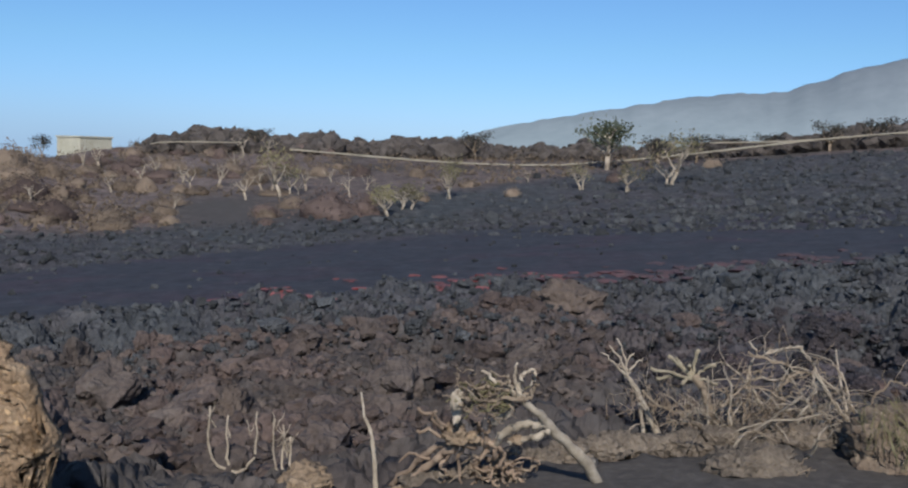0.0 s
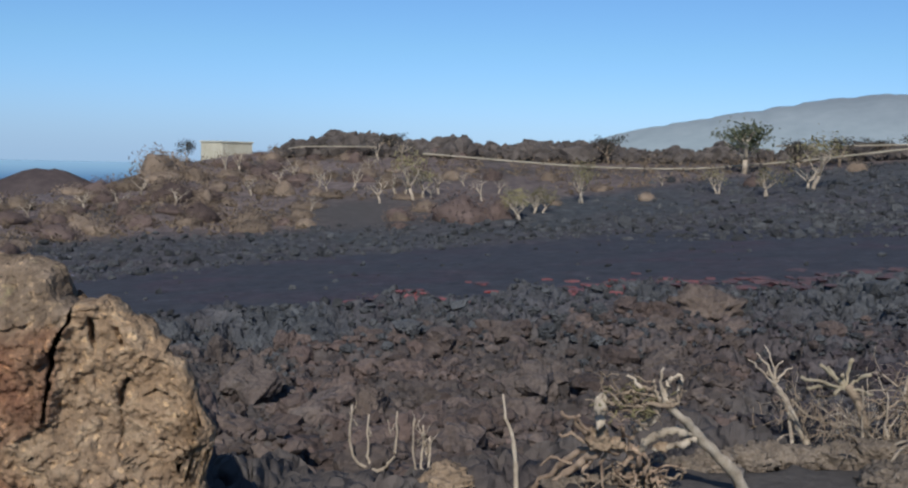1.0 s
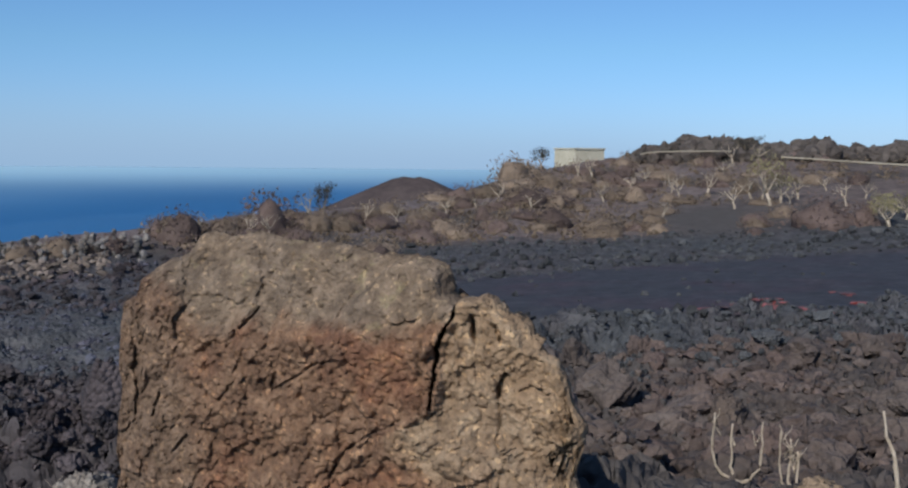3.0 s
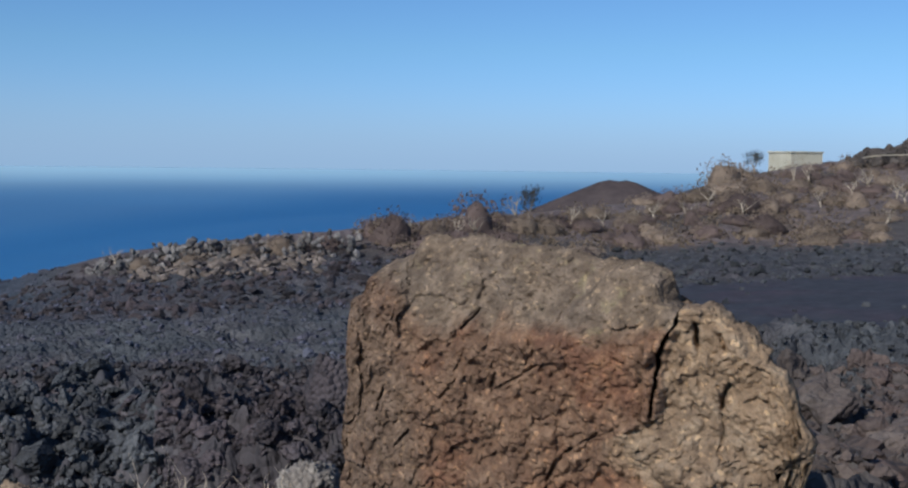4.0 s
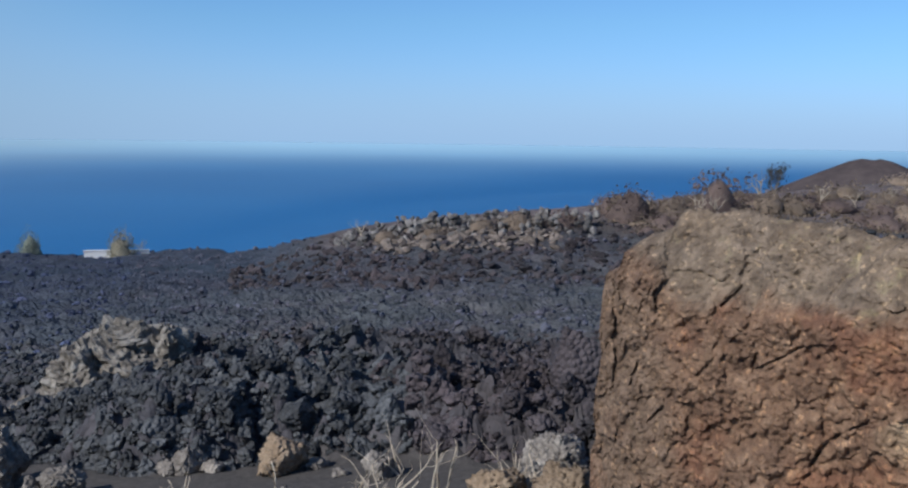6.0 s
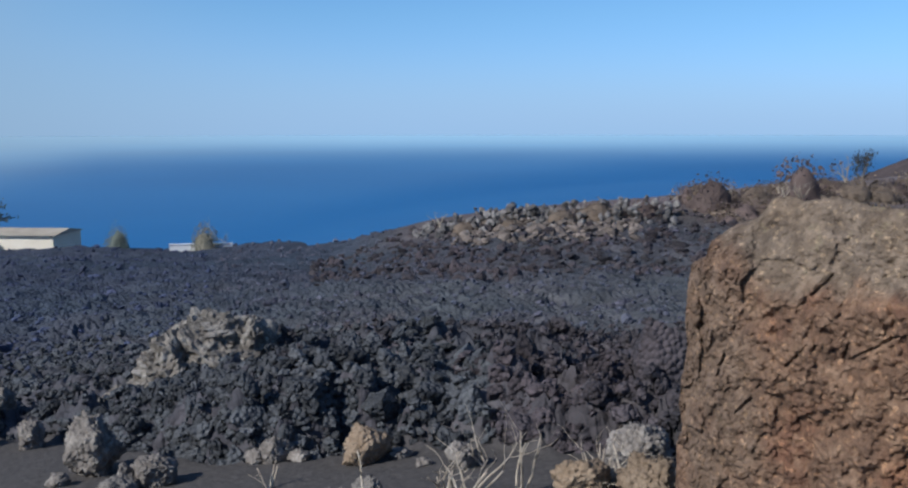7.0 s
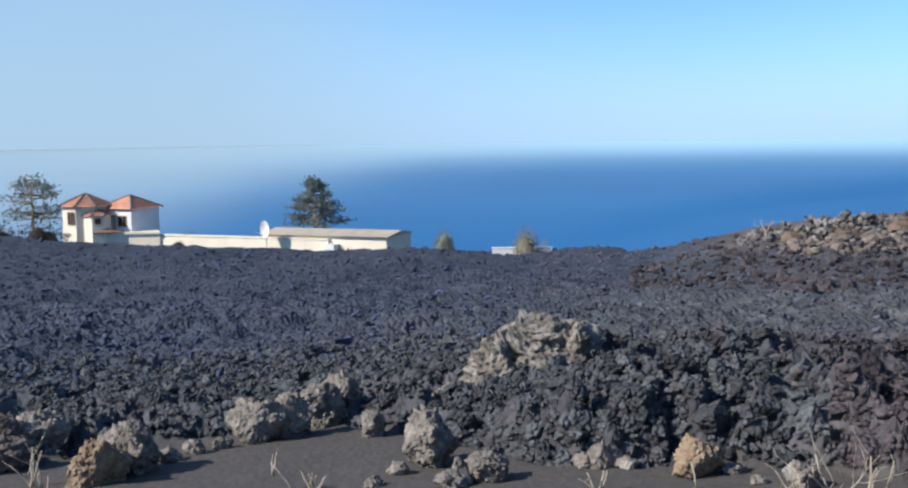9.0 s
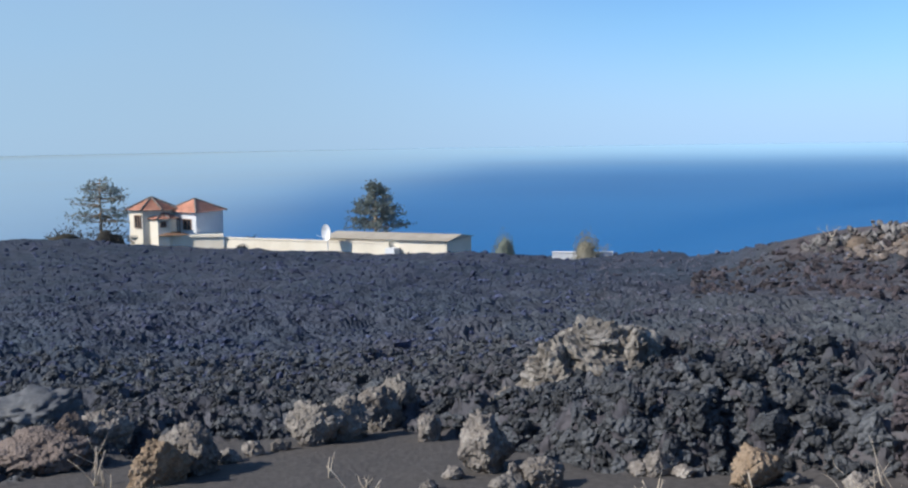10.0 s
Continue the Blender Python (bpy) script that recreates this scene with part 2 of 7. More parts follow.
def boulder_material():
    m, n, l, b = nodes_of("boulder_rock")
    co = n.new("ShaderNodeTexCoord").outputs["Object"]
    at = n.new("ShaderNodeAttribute")
    at.attribute_name = "rock_zone"
    zone = n.new("ShaderNodeSeparateColor")
    l.new(at.outputs["Color"], zone.inputs[0])
    big, med, fine = noise_node(n, l, co, 2.2), noise_node(n, l, co, 11.0), noise_node(n, l, co, 60.0, 4.0)
    tan = ramp(n, l, med, [(0.3, (0.113, 0.068, 0.0434)), (0.5, (0.187, 0.113, 0.0718)), (0.7, (0.295, 0.191, 0.123))])
    dun = ramp(n, l, med, [(0.3, (0.11, 0.0725, 0.0481)), (0.5, (0.175, 0.117, 0.0789)), (0.7, (0.254, 0.176, 0.123))])
    rust = ramp(n, l, med, [(0.3, (0.129, 0.0578, 0.0357)), (0.5, (0.2, 0.0952, 0.0561)), (0.7, (0.295, 0.159, 0.0833))])
    grey = ramp(n, l, med, [(0.3, (0.116, 0.0848, 0.0601)), (0.5, (0.18, 0.135, 0.0966)), (0.7, (0.272, 0.206, 0.15))])
    pale = ramp(n, l, med, [(0.3, (0.184, 0.124, 0.078)), (0.5, (0.276, 0.193, 0.123)), (0.7, (0.377, 0.281, 0.188))])
    col = mix(n, l, at.outputs["Alpha"], tan, dun)
    col = mix(n, l, zone.outputs[2], col, rust)
    col = mix(n, l, zone.outputs[0], col, grey)
    col = mix(n, l, zone.outputs[1], col, pale)
    col = mix(n, l, 1.0, col, ramp(n, l, big, [(0.35, (0.9, 0.91, 0.93)), (0.6, (1.08, 1.06, 1.02))]), "MULTIPLY")
    # yellow lichen on the cap, pale grains in the body
    lichen = ramp(n, l, noise_node(n, l, co, 6.5, 5.0), [(0.6, (0, 0, 0)), (0.72, (0.55, 0.55, 0.55))])
    col = mix(n, l, maths(n, l, "MULTIPLY", lichen, maths(n, l, "ADD", zone.outputs[0], 0.1)), col, (0.33, 0.28, 0.15))
    grains = n.new("ShaderNodeTexVoronoi")
    grains.inputs["Scale"].default_value = 48.0
    l.new(co, grains.inputs["Vector"])
    shade = n.new("ShaderNodeSeparateColor")
    l.new(grains.outputs["Color"], shade.inputs[0])
    col = mix(n, l, 1.0, col, ramp(n, l, shade.outputs[0], [(0.0, (0.8, 0.8, 0.8)), (0.5, (0.98, 0.98, 0.98)), (0.92, (1.05, 1.04, 1.02)), (0.97, (1.65, 1.6, 1.45))]), "MULTIPLY")
    l.new(col, b.inputs["Base Color"])
    b.inputs["Roughness"].default_value, b.inputs["Specular IOR Level"].default_value = 0.95, 0.2
    pits = ramp(n, l, noise_node(n, l, co, 26.0, kind="cells"), [(0.12, (0, 0, 0)), (0.34, (1, 1, 1))])
    rise = maths(n, l, "ADD", maths(n, l, "MULTIPLY", med, 0.9), maths(n, l, "MULTIPLY", fine, 0.55))
    grit = maths(n, l, "ADD", maths(n, l, "MULTIPLY", noise_node(n, l, co, 19.0, kind="cells"), -0.5), maths(n, l, "MULTIPLY", noise_node(n, l, co, 38.0, kind="cells"), -0.5))
    rise = maths(n, l, "ADD", rise, grit)
    bump(n, l, b, maths(n, l, "ADD", rise, maths(n, l, "MULTIPLY", pits, 0.3)), 1.0, 0.02)
    return m


M_GROUND, M_SEA, M_BOULDER = ground_material(), sea_material(), boulder_material()


# ---- noise on arrays ----
def hashed(*k):
    h = np.zeros(np.shape(k[0]), np.uint64)
    for i, v in enumerate(k):
        h = (h ^ np.asarray(v).astype(np.int64).astype(np.uint64)) * np.uint64(0x9E3779B97F4A7C15 + 2 * i)
        h ^= h >> np.uint64(29)
    h = h * np.uint64(0xBF58476D1CE4E5B9)
    h ^= h >> np.uint64(32)
    return (h & np.uint64(0xFFFFFF)).astype(float) / 0x1000000


def smooth(t):
    t = np.clip(t, 0, 1)
    return t * t * (3 - 2 * t)


def value2(x, y, seed):
    i, j = np.floor(x), np.floor(y)
    u, v = smooth(x - i), smooth(y - j)
    s = np.full(np.shape(x), seed)
    return ((hashed(i, j, s) * (1 - u) + hashed(i + 1, j, s) * u) * (1 - v) + (hashed(i, j + 1, s) * (1 - u) + hashed(i + 1, j + 1, s) * u) * v)


def fbm2(x, y, seed, octaves=4):
    return sum(value2(x * 2 ** k, y * 2 ** k, seed + k) * 0.5 ** k for k in range(octaves)) / (2 - 0.5 ** (octaves - 1)) - 0.5


def lumps2(x, y, seed):
    """Round lumps of uneven height, one to a cell."""
    i, j = np.floor(x), np.floor(y)
    s = np.full(np.shape(x), seed)
    best = np.zeros(np.shape(x))
    for a in (-1, 0, 1):
        for c in (-1, 0, 1):
            p, q = i + a, j + c
            dx, dy = x - p - hashed(p, q, s), y - q - hashed(p, q, s + 7)
            r = 0.5 + 0.45 * hashed(p, q, s + 13)
            best = np.maximum(best, np.sqrt(np.clip(1 - (dx * dx + dy * dy) / (r * r), 0, 1)) * (0.35 + 0.65 * hashed(p, q, s + 19)))
    return best


def value3(p, seed):
    i = np.floor(p)
    u = smooth(p - i)
    s = np.full(len(p), seed)
    out = np.zeros(len(p))
    for a in (0, 1):
        for c in (0, 1):
            for e in (0, 1):
                w = (u[:, 0] if a else 1 - u[:, 0]) * (u[:, 1] if c else 1 - u[:, 1]) * (u[:, 2] if e else 1 - u[:, 2])
                out += w * hashed(i[:, 0] + a, i[:, 1] + c, i[:, 2] + e, s)
    return out


def fbm3(p, seed, octaves=4):
    return sum(value3(p * 2 ** k, seed + k) * 0.5 ** k for k in range(octaves)) / (2 - 0.5 ** (octaves - 1)) - 0.5


def lumps3(p, seed):
    i = np.floor(p)
    s = np.full(len(p), seed)
    best = np.zeros(len(p))
    for a in (-1, 0, 1):
        for c in (-1, 0, 1):
            for e in (-1, 0, 1):
                q = i + np.array((a, c, e))
                o = np.stack([hashed(q[:, 0], q[:, 1], q[:, 2], s + k) for k in (0, 5, 11)], 1)
                r = 0.45 + 0.45 * hashed(q[:, 0], q[:, 1], q[:, 2], s + 17)
                d2 = ((p - q - o) ** 2).sum(1)
                best = np.maximum(best, np.sqrt(np.clip(1 - d2 / (r * r), 0, 1)) * (0.4 + 0.6 * hashed(q[:, 0], q[:, 1], q[:, 2], s + 23)))
    return best


def plates3(p, seed):
    """Flat steps, one to a cell."""
    i = np.floor(p)
    s = np.full(len(p), seed)
    best, val = np.full(len(p), 9.0), np.zeros(len(p))
    for a in (-1, 0, 1):
        for c in (-1, 0, 1):
            for e in (-1, 0, 1):
                q = i + np.array((a, c, e))
                o = np.stack([hashed(q[:, 0], q[:, 1], q[:, 2], s + k) for k in (0, 5, 11)], 1)
                d2 = ((p - q - o) ** 2).sum(1)
                near = d2 < best
                best = np.where(near, d2, best)
                val = np.where(near, hashed(q[:, 0], q[:, 1], q[:, 2], s + 29) - 0.5, val)
    return val


# ---- the lie of the land, about the viewpoint: bearings in degrees left of +y ----
def polar(x, y):
    return np.degrees(np.arctan2(-x, y)), np.hypot(x, y)


def spot(az, d):
    return -d * math.sin(radians(az)), d * math.cos(radians(az))


def ash_plane(x):
    return -0.15 + 0.143 * np.clip(x, -16, 0) + 0.03 * np.clip(x, 0, 20)


def field_plane(x, y):
    return -1.6 + 0.07 * np.clip(x, -200, 40) - 0.02 * np.clip(y, -20, 70)


def edge_of_ash(az):
    return np.interp(az, [-180, -60, -30, -10, 5, 15, 25, 38, 50, 60, 68, 73, 80, 90, 100, 130, 180], [40, 9, 7.6, 7.1, 6.2, 5.6, 5.9, 8.0, 9.3, 9.7, 10.1, 11.6, 13.6, 13.4, 12.4, 16, 40])


def crest(az):
    """Height angle, distance and foot of the hill beyond the lava."""
    e = np.interp(az, [-60, -40, -19, -10, 2, 14, 20, 24, 28, 34, 45, 51, 56, 58.5, 62], [4.5, 2.8, 1.25, 0.5, 0.3, 0.5, 0.0, -0.85, -2.2, -3.1, -4.2, -4.75, -5.5, -6.3, -7.4])
    d = np.interp(az, [-40, 14, 20, 24, 28, 34, 45, 57], [125, 125, 120, 100, 90, 75, 62, 58])
    b = np.interp(az, [-40, 14, 24, 34, 45, 57], [62, 60, 55, 48, 45, 45])
    return e, d, b


def channel_span(az):
    near = np.interp(az, [-40, -21, -18.7, -14, -9.6, -5, 1, 7.3, 11.8, 16, 24.6, 30], [44, 40, 37.5, 34.5, 32.5, 31, 31.5, 31, 29, 28.5, 29, 28])
    far = np.interp(az, [-40, -19, -12, -5, 1.3, 7.5, 12, 16.5, 20.7, 25, 30], [74, 73, 72, 70, 67, 64, 62, 60, 57, 54, 50])
    return near, far


def land(x, y):
    """Ground height without roughness, and the share of ash, broken lava, soil and channel."""
    az, d = polar(x, y)
    rim = edge_of_ash(az) + 1.6 * fbm2(x * 0.5, y * 0.5, 31)
    ash, field = ash_plane(x), field_plane(x, y)
    s = d - rim
    lift = np.interp(az, [-10, 10, 25, 40, 55, 66, 73, 80, 95, 110, 130], [0, 0, 0.1, 0.4, 0.55, 0.6, 0.35, 0.12, 0.1, 0, 0])
    hold = np.interp(az, [8, 14, 20, 25, 30, 50, 70, 85], [0, 0.2, 1.5, 1.8, 1, 4, 6, 1.5])
    near = (ash + lift) + (field - ash - lift) * smooth((s - hold) / np.interp(az, [0, 40], [5.5, 10]))
    z = ash + (near - ash) * smooth(s / np.interp(az, [28, 40], [1.5, 0.85]))
    e, dc, b = crest(az)
    zc = 1.7 + dc * np.tan(np.radians(e))
    u = np.clip((d - b) / (dc - b), 0, 1)
    hill = (0.55 * u + 0.45 * smooth(u)) * smooth((62 - az) / 2) * smooth((az + 100) / 20)
    hill = hill * (1 - smooth((az - 36) / 12) * smooth((d - dc - 3) / 22))
    z = z + (zc - z) * hill
    z = z + 1.5 * np.exp(-((y + 13) / 9) ** 2 - ((x + 108) / 13) ** 2)
    z = z - 0.75 * np.exp(-((az - 68.5) / 5) ** 2) * smooth((d - 45) / 30) - 0.7 * np.exp(-((az - 80) / 5) ** 2) * smooth((d - 65) / 30)
    west = smooth((az - 18) / 8) * smooth((150 - az) / 20)
    brink = np.interp(az, [18, 22, 28, 34, 45, 60, 63, 66, 73, 76, 80], [128, 110, 97, 82, 80, 84, 86, 97, 97, 100, 124])
    z = z - west * np.clip(d - brink, 0, None) * np.interp(az, [18, 30, 57, 62], [0.12, 0.16, 0.3, 0.33])
    z = z - (1 - west) * np.where(np.abs(az) < 60, 1, 0) * np.clip(d - dc - 4, 0, 250) * 0.12
    z = np.maximum(z, -75)
    ashw = 1 - smooth((s + 0.15) / 0.5)
    soil = smooth((d - np.interp(az, [-12, 0, 5, 8, 16, 25, 34, 42, 57], [104, 88, 82, 74, 69, 65, 59, 55, 53]) + 5 * fbm2(x * 0.12, y * 0.12, 35)) / 5) * smooth((61 - az) / 5) * smooth((az + 24 + 0.25 * (d - 80)) / 8)
    soil = np.where(np.abs(az) > 120, smooth((d - 20) / 20), soil)
    patch = np.exp(-((az - 13.8 + 2.2 * fbm2(x * 0.2, y * 0.2, 33)) / 3.9) ** 2 * 1.2 - ((d - 79 + 7 * fbm2(x * 0.2, y * 0.2, 34)) / 9.0) ** 2 * 1.2)
    soil = soil * (1 - patch)
    ashw = np.maximum(ashw, 0.8 * patch)
    cn, cf = channel_span(az)
    wob = 4 * fbm2(x * 0.15, y * 0.15, 77)
    chan = smooth((d - cn + wob) / 3) * smooth((cf + wob - d) / 4) * smooth((40 - az) / 14)
    return z, ashw, soil, chan


def height(x, y):
    return float(land(np.array([float(x)]), np.array([float(y)]))[0][0])


def relief(x, y, ashw, soil, chan):
    r = np.hypot(x, y)
    rough = (1 - ashw) * (1 - 0.8 * chan) * (1 - 0.75 * soil) * (1 - smooth((r - 130) / 40))
    near = 1 - smooth((r - 22) / 30)
    w1, w2 = fbm2(x * 1.1, y * 1.1, 3), fbm2(x * 1.1, y * 1.1, 8)
    big = lumps2(x * 0.5 + 1.6 * w1, y * 0.5 + 1.6 * w2, 101) - 0.4
    mid = lumps2(x * 1.4 + 1.5 * w2, y * 1.4 + 1.5 * w1, 211) - 0.35
    small = lumps2(x * 3.6 + 2 * w1, y * 3.6 + 2 * w2, 307) - 0.3
    tiny = lumps2(x * 9, y * 9, 401) - 0.3
    jag = np.abs(fbm2(x * 1.9, y * 1.9, 57, 4)) * 2
    az = np.degrees(np.arctan2(-x, y))
    calm = 1 - 0.3 * smooth((28 - az) / 10) * smooth((26 - r) / 9)
    bank = smooth((30 - az) / 6) * smooth((r - 9) / 4) * (1 - smooth((r - 30) / 8))
    west = smooth((az - 26) / 8) * smooth((r - 14.5) / 4)
    up = calm * (1 - 0.45 * west) * (1 - 0.45 * smooth((r - 50) / 20)) * (0.26 * big + 0.22 * mid * (1 - 0.4 * west) + 0.22 * small + 0.16 * tiny * near - 0.5 * jag * (0.4 + 0.6 * near) * (1 - 0.5 * west)) + 0.5 * fbm2(x * 0.12, y * 0.12, 9) + 0.85 * bank * (lumps2(x * 0.36 + 0.8 * w1, y * 0.36 + 0.8 * w2, 111) - 0.45) + 0.75 * west * fbm2(x * 0.33 + w1, y * 0.33 + w2, 10, 3)
    return rough * up + ashw * (0.03 * fbm2(x * 2, y * 2, 21) + 0.008 * fbm2(x * 30, y * 30, 22)) + chan * 0.16 * fbm2(x * 0.7, y * 0.7, 51)


def ground_mesh():
    view = np.arange(-28, 104, 0.2)
    rest = np.arange(104, 332, 3.5)
    az = np.concatenate([view, rest])
    ring = np.concatenate([[0.6, 1.2, 1.8, 2.4], 3.0 * 1.0142 ** np.arange(0, 70), 8.06 * 1.008 ** np.arange(0, 368), 151 * 1.09 ** np.arange(0, 41)])
    ring[-1] = 5200
    a, r = np.meshgrid(np.radians(az), ring)
    x, y = -r * np.sin(a), r * np.cos(a)
    z, ashw, soil, chan = land(x, y)
    up = relief(x, y, ashw, soil, chan)
    z = z + up
    loose = (1 - ashw) * (1 - chan) * (1 - soil) * (1 - smooth((r - 40) / 20))
    x = x + loose * 0.3 * fbm2(x * 2.6, y * 2.6, 91, 3)
    y = y + loose * 0.3 * fbm2(x * 2.6, y * 2.6, 95, 3)
    grassy = 0.75 * soil * smooth((np.degrees(a) - 8) / 7) * smooth((52 - np.degrees(a)) / 8)
    brown = smooth((60 - np.degrees(a)) / 24) * smooth((27 - r) / 8) * (1 - 0.7 * smooth((-4 - np.degrees(a)) / 10))
    nr, na = r.shape
    verts = np.stack([x.ravel(), y.ravel(), z.ravel()], 1)
    verts = np.vstack([verts, [[0, 0, float(z[0].mean())]]])
    i = np.arange(nr - 1)[:, None] * na + np.arange(na)[None, :]
    j = np.arange(nr - 1)[:, None] * na + (np.arange(na)[None, :] + 1) % na
    quads = np.stack([i, i + na, j + na, j], -1).reshape(-1, 4)
    fan = np.stack([np.arange(na), (np.arange(na) + 1) % na, np.full(na, nr * na)], 1)
    me = bpy.data.meshes.new("ground")
    me.from_pydata(verts.tolist(), [], quads.tolist() + fan.tolist())
    zone = me.color_attributes.new("zone", "FLOAT_COLOR", "POINT")
    lav = 1 - chan
    c = np.stack([ashw.ravel(), lav.ravel(), soil.ravel(), np.maximum(brown, grassy).ravel()], 1)
    c = np.vstack([c, [[1, 0, 0, 1]]])
    zone.data.foreach_set("color", c.ravel().astype(np.float32))
    flat = ((ashw < 0.5) & (chan < 0.5) & (r < 40))[:-1].ravel()
    me.polygons.foreach_set("use_smooth", np.concatenate([~flat, np.ones(na, bool)]))
    me.materials.append(M_GROUND)
    return me


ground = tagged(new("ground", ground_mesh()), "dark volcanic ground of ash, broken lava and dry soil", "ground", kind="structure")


# ---- mesh tools ----
class Shape:
    def __init__(self):
        self.v, self.f = [], []

    def add(self, verts, faces):
        o = len(self.v)
        self.v += [tuple(p) for p in verts]
        self.f += [tuple(o + k for k in f) for f in faces]

    def tube(self, pts, radii, sides=5):
        pts = [Vector(p) for p in pts]
        verts, faces = [], []
        for k, p in enumerate(pts):
            way = (pts[min(k + 1, len(pts) - 1)] - pts[max(k - 1, 0)]).normalized()
            side = way.cross(Vector((0.31, 0.17, 0.93))).normalized()
            up = side.cross(way)
            for s in range(sides):
                a = 2 * math.pi * s / sides
                verts.append(p + radii[k] * (math.cos(a) * side + math.sin(a) * up))
        for k in range(len(pts) - 1):
            for s in range(sides):
                t = (s + 1) % sides
                faces.append((k * sides + s, k * sides + t, (k + 1) * sides + t, (k + 1) * sides + s))
        faces.append(tuple(range((len(pts) - 1) * sides, len(pts) * sides)))
        faces.append(tuple(reversed(range(sides))))
        self.add(verts, faces)

    def box(self, lo, hi):
        x, y, z = zip(lo, hi)
        self.add([(x[i], y[j], z[k]) for i in (0, 1) for j in (0, 1) for k in (0, 1)],
                 [(0, 1, 3, 2), (4, 6, 7, 5), (0, 4, 5, 1), (2, 3, 7, 6), (0, 2, 6, 4), (1, 5, 7, 3)])

    def leaf(self, p, size, rnd):
        a = Vector((rnd.gauss(0, 1), rnd.gauss(0, 1), rnd.gauss(0, 1))).normalized()
        b = a.cross(Vector((rnd.gauss(0, 1), rnd.gauss(0, 1), rnd.gauss(0, 1)))).normalized()
        p, a, b = Vector(p), a * size, b * size * 0.45
        self.add([p - a, p + b, p + a, p - b], [(0, 1, 2, 3)])

    def mesh(self, name, material, shade=True):
        me = bpy.data.meshes.new(name)
        me.from_pydata(self.v, [], self.f)
        me.polygons.foreach_set("use_smooth", [shade] * len(me.polygons))
        me.materials.append(material)
        return me


def part(name, shape, material, parent, label="", shade=False):
    ob = new(name, shape.mesh(name, material, shade))
    ob.parent = parent
    return tagged(ob, label)


def thing(name, label, category, at=(0, 0, 0), group="", turn=0.0):
    ob = new(name)
    ob.empty_display_size = 0.2
    ob.matrix_basis = pose(*at, 0, 0, turn)
    return tagged(ob, label, category, group)


def rock_shape(seed, size, fine=3, jag=0.35, lump=0.25, flat=1.0, spike=0.0):
    """A broken stone: a ball cut by random planes, then roughened."""
    bm = bmesh.new()
    bmesh.ops.create_icosphere(bm, subdivisions=fine, radius=1.0)
    p = np.array([v.co[:] for v in bm.verts])
    f = [tuple(v.index for v in q.verts) for q in bm.faces]
    bm.free()
    rs = np.random.RandomState(seed)
    for k in range(9):
        w = rs.normal(size=3)
        w /= np.linalg.norm(w)
        cut = rs.uniform(0.55, 0.9)
        p -= np.outer(np.clip(p @ w - cut, 0, None), w) * 0.85
    o = rs.uniform(0, 50, 3)
    if fine >= 4:
        w = np.stack([fbm3(p * 2 + o, seed + k) for k in (1, 2, 3)], 1)
        p *= (1 + jag * 0.8 * fbm3(p * 1.2 + o, seed, 3) + 0.24 * plates3(p * 1.9 + o + w, seed) + 0.13 * plates3(p * 4.5 + o + w, seed + 5) - 0.32 * np.abs(fbm3(p * 3.4 + o, seed + 9, 4)))[:, None]
        p *= (1.1 + 0.12 * (lumps3(p * 7 + o, seed + 3) - 0.3) + 0.16 * fbm3(p * 14 + o, seed, 3) + 0.12 * (lumps3(p * 16 + o, seed + 4) - 0.3))[:, None]
    else:
        p *= (1 + jag * fbm3(p * 1.3 + o, seed, 3) + lump * (lumps3(p * 2.4 + o, seed) - 0.3))[:, None]
    p *= (1 + spike * rs.uniform(-1, 1, len(p)))[:, None]
    p *= np.array(size) * 0.5 * 1.15
    s = Shape()
    p[:, 2] *= flat
    s.add(p, f)
    return s


# ---- sea, far mountain, cinder cone ----
def sea_mesh():
    s = Shape()
    n, rings = 96, [150, 400, 900, 2000, 3500, 4950]
    v = [(r * math.sin(2 * math.pi * k / n), r * math.cos(2 * math.pi * k / n), -55.0) for r in rings for k in range(n)]
    f = [(a * n + k, a * n + (k + 1) % n, (a + 1) * n + (k + 1) % n, (a + 1) * n + k) for a in range(len(rings) - 1) for k in range(n)]
    s.add(v, f)
    return s.mesh("sea", M_SEA)


tagged(new("sea", sea_mesh()), "deep blue open sea under a hazy horizon", "sea", kind="structure")


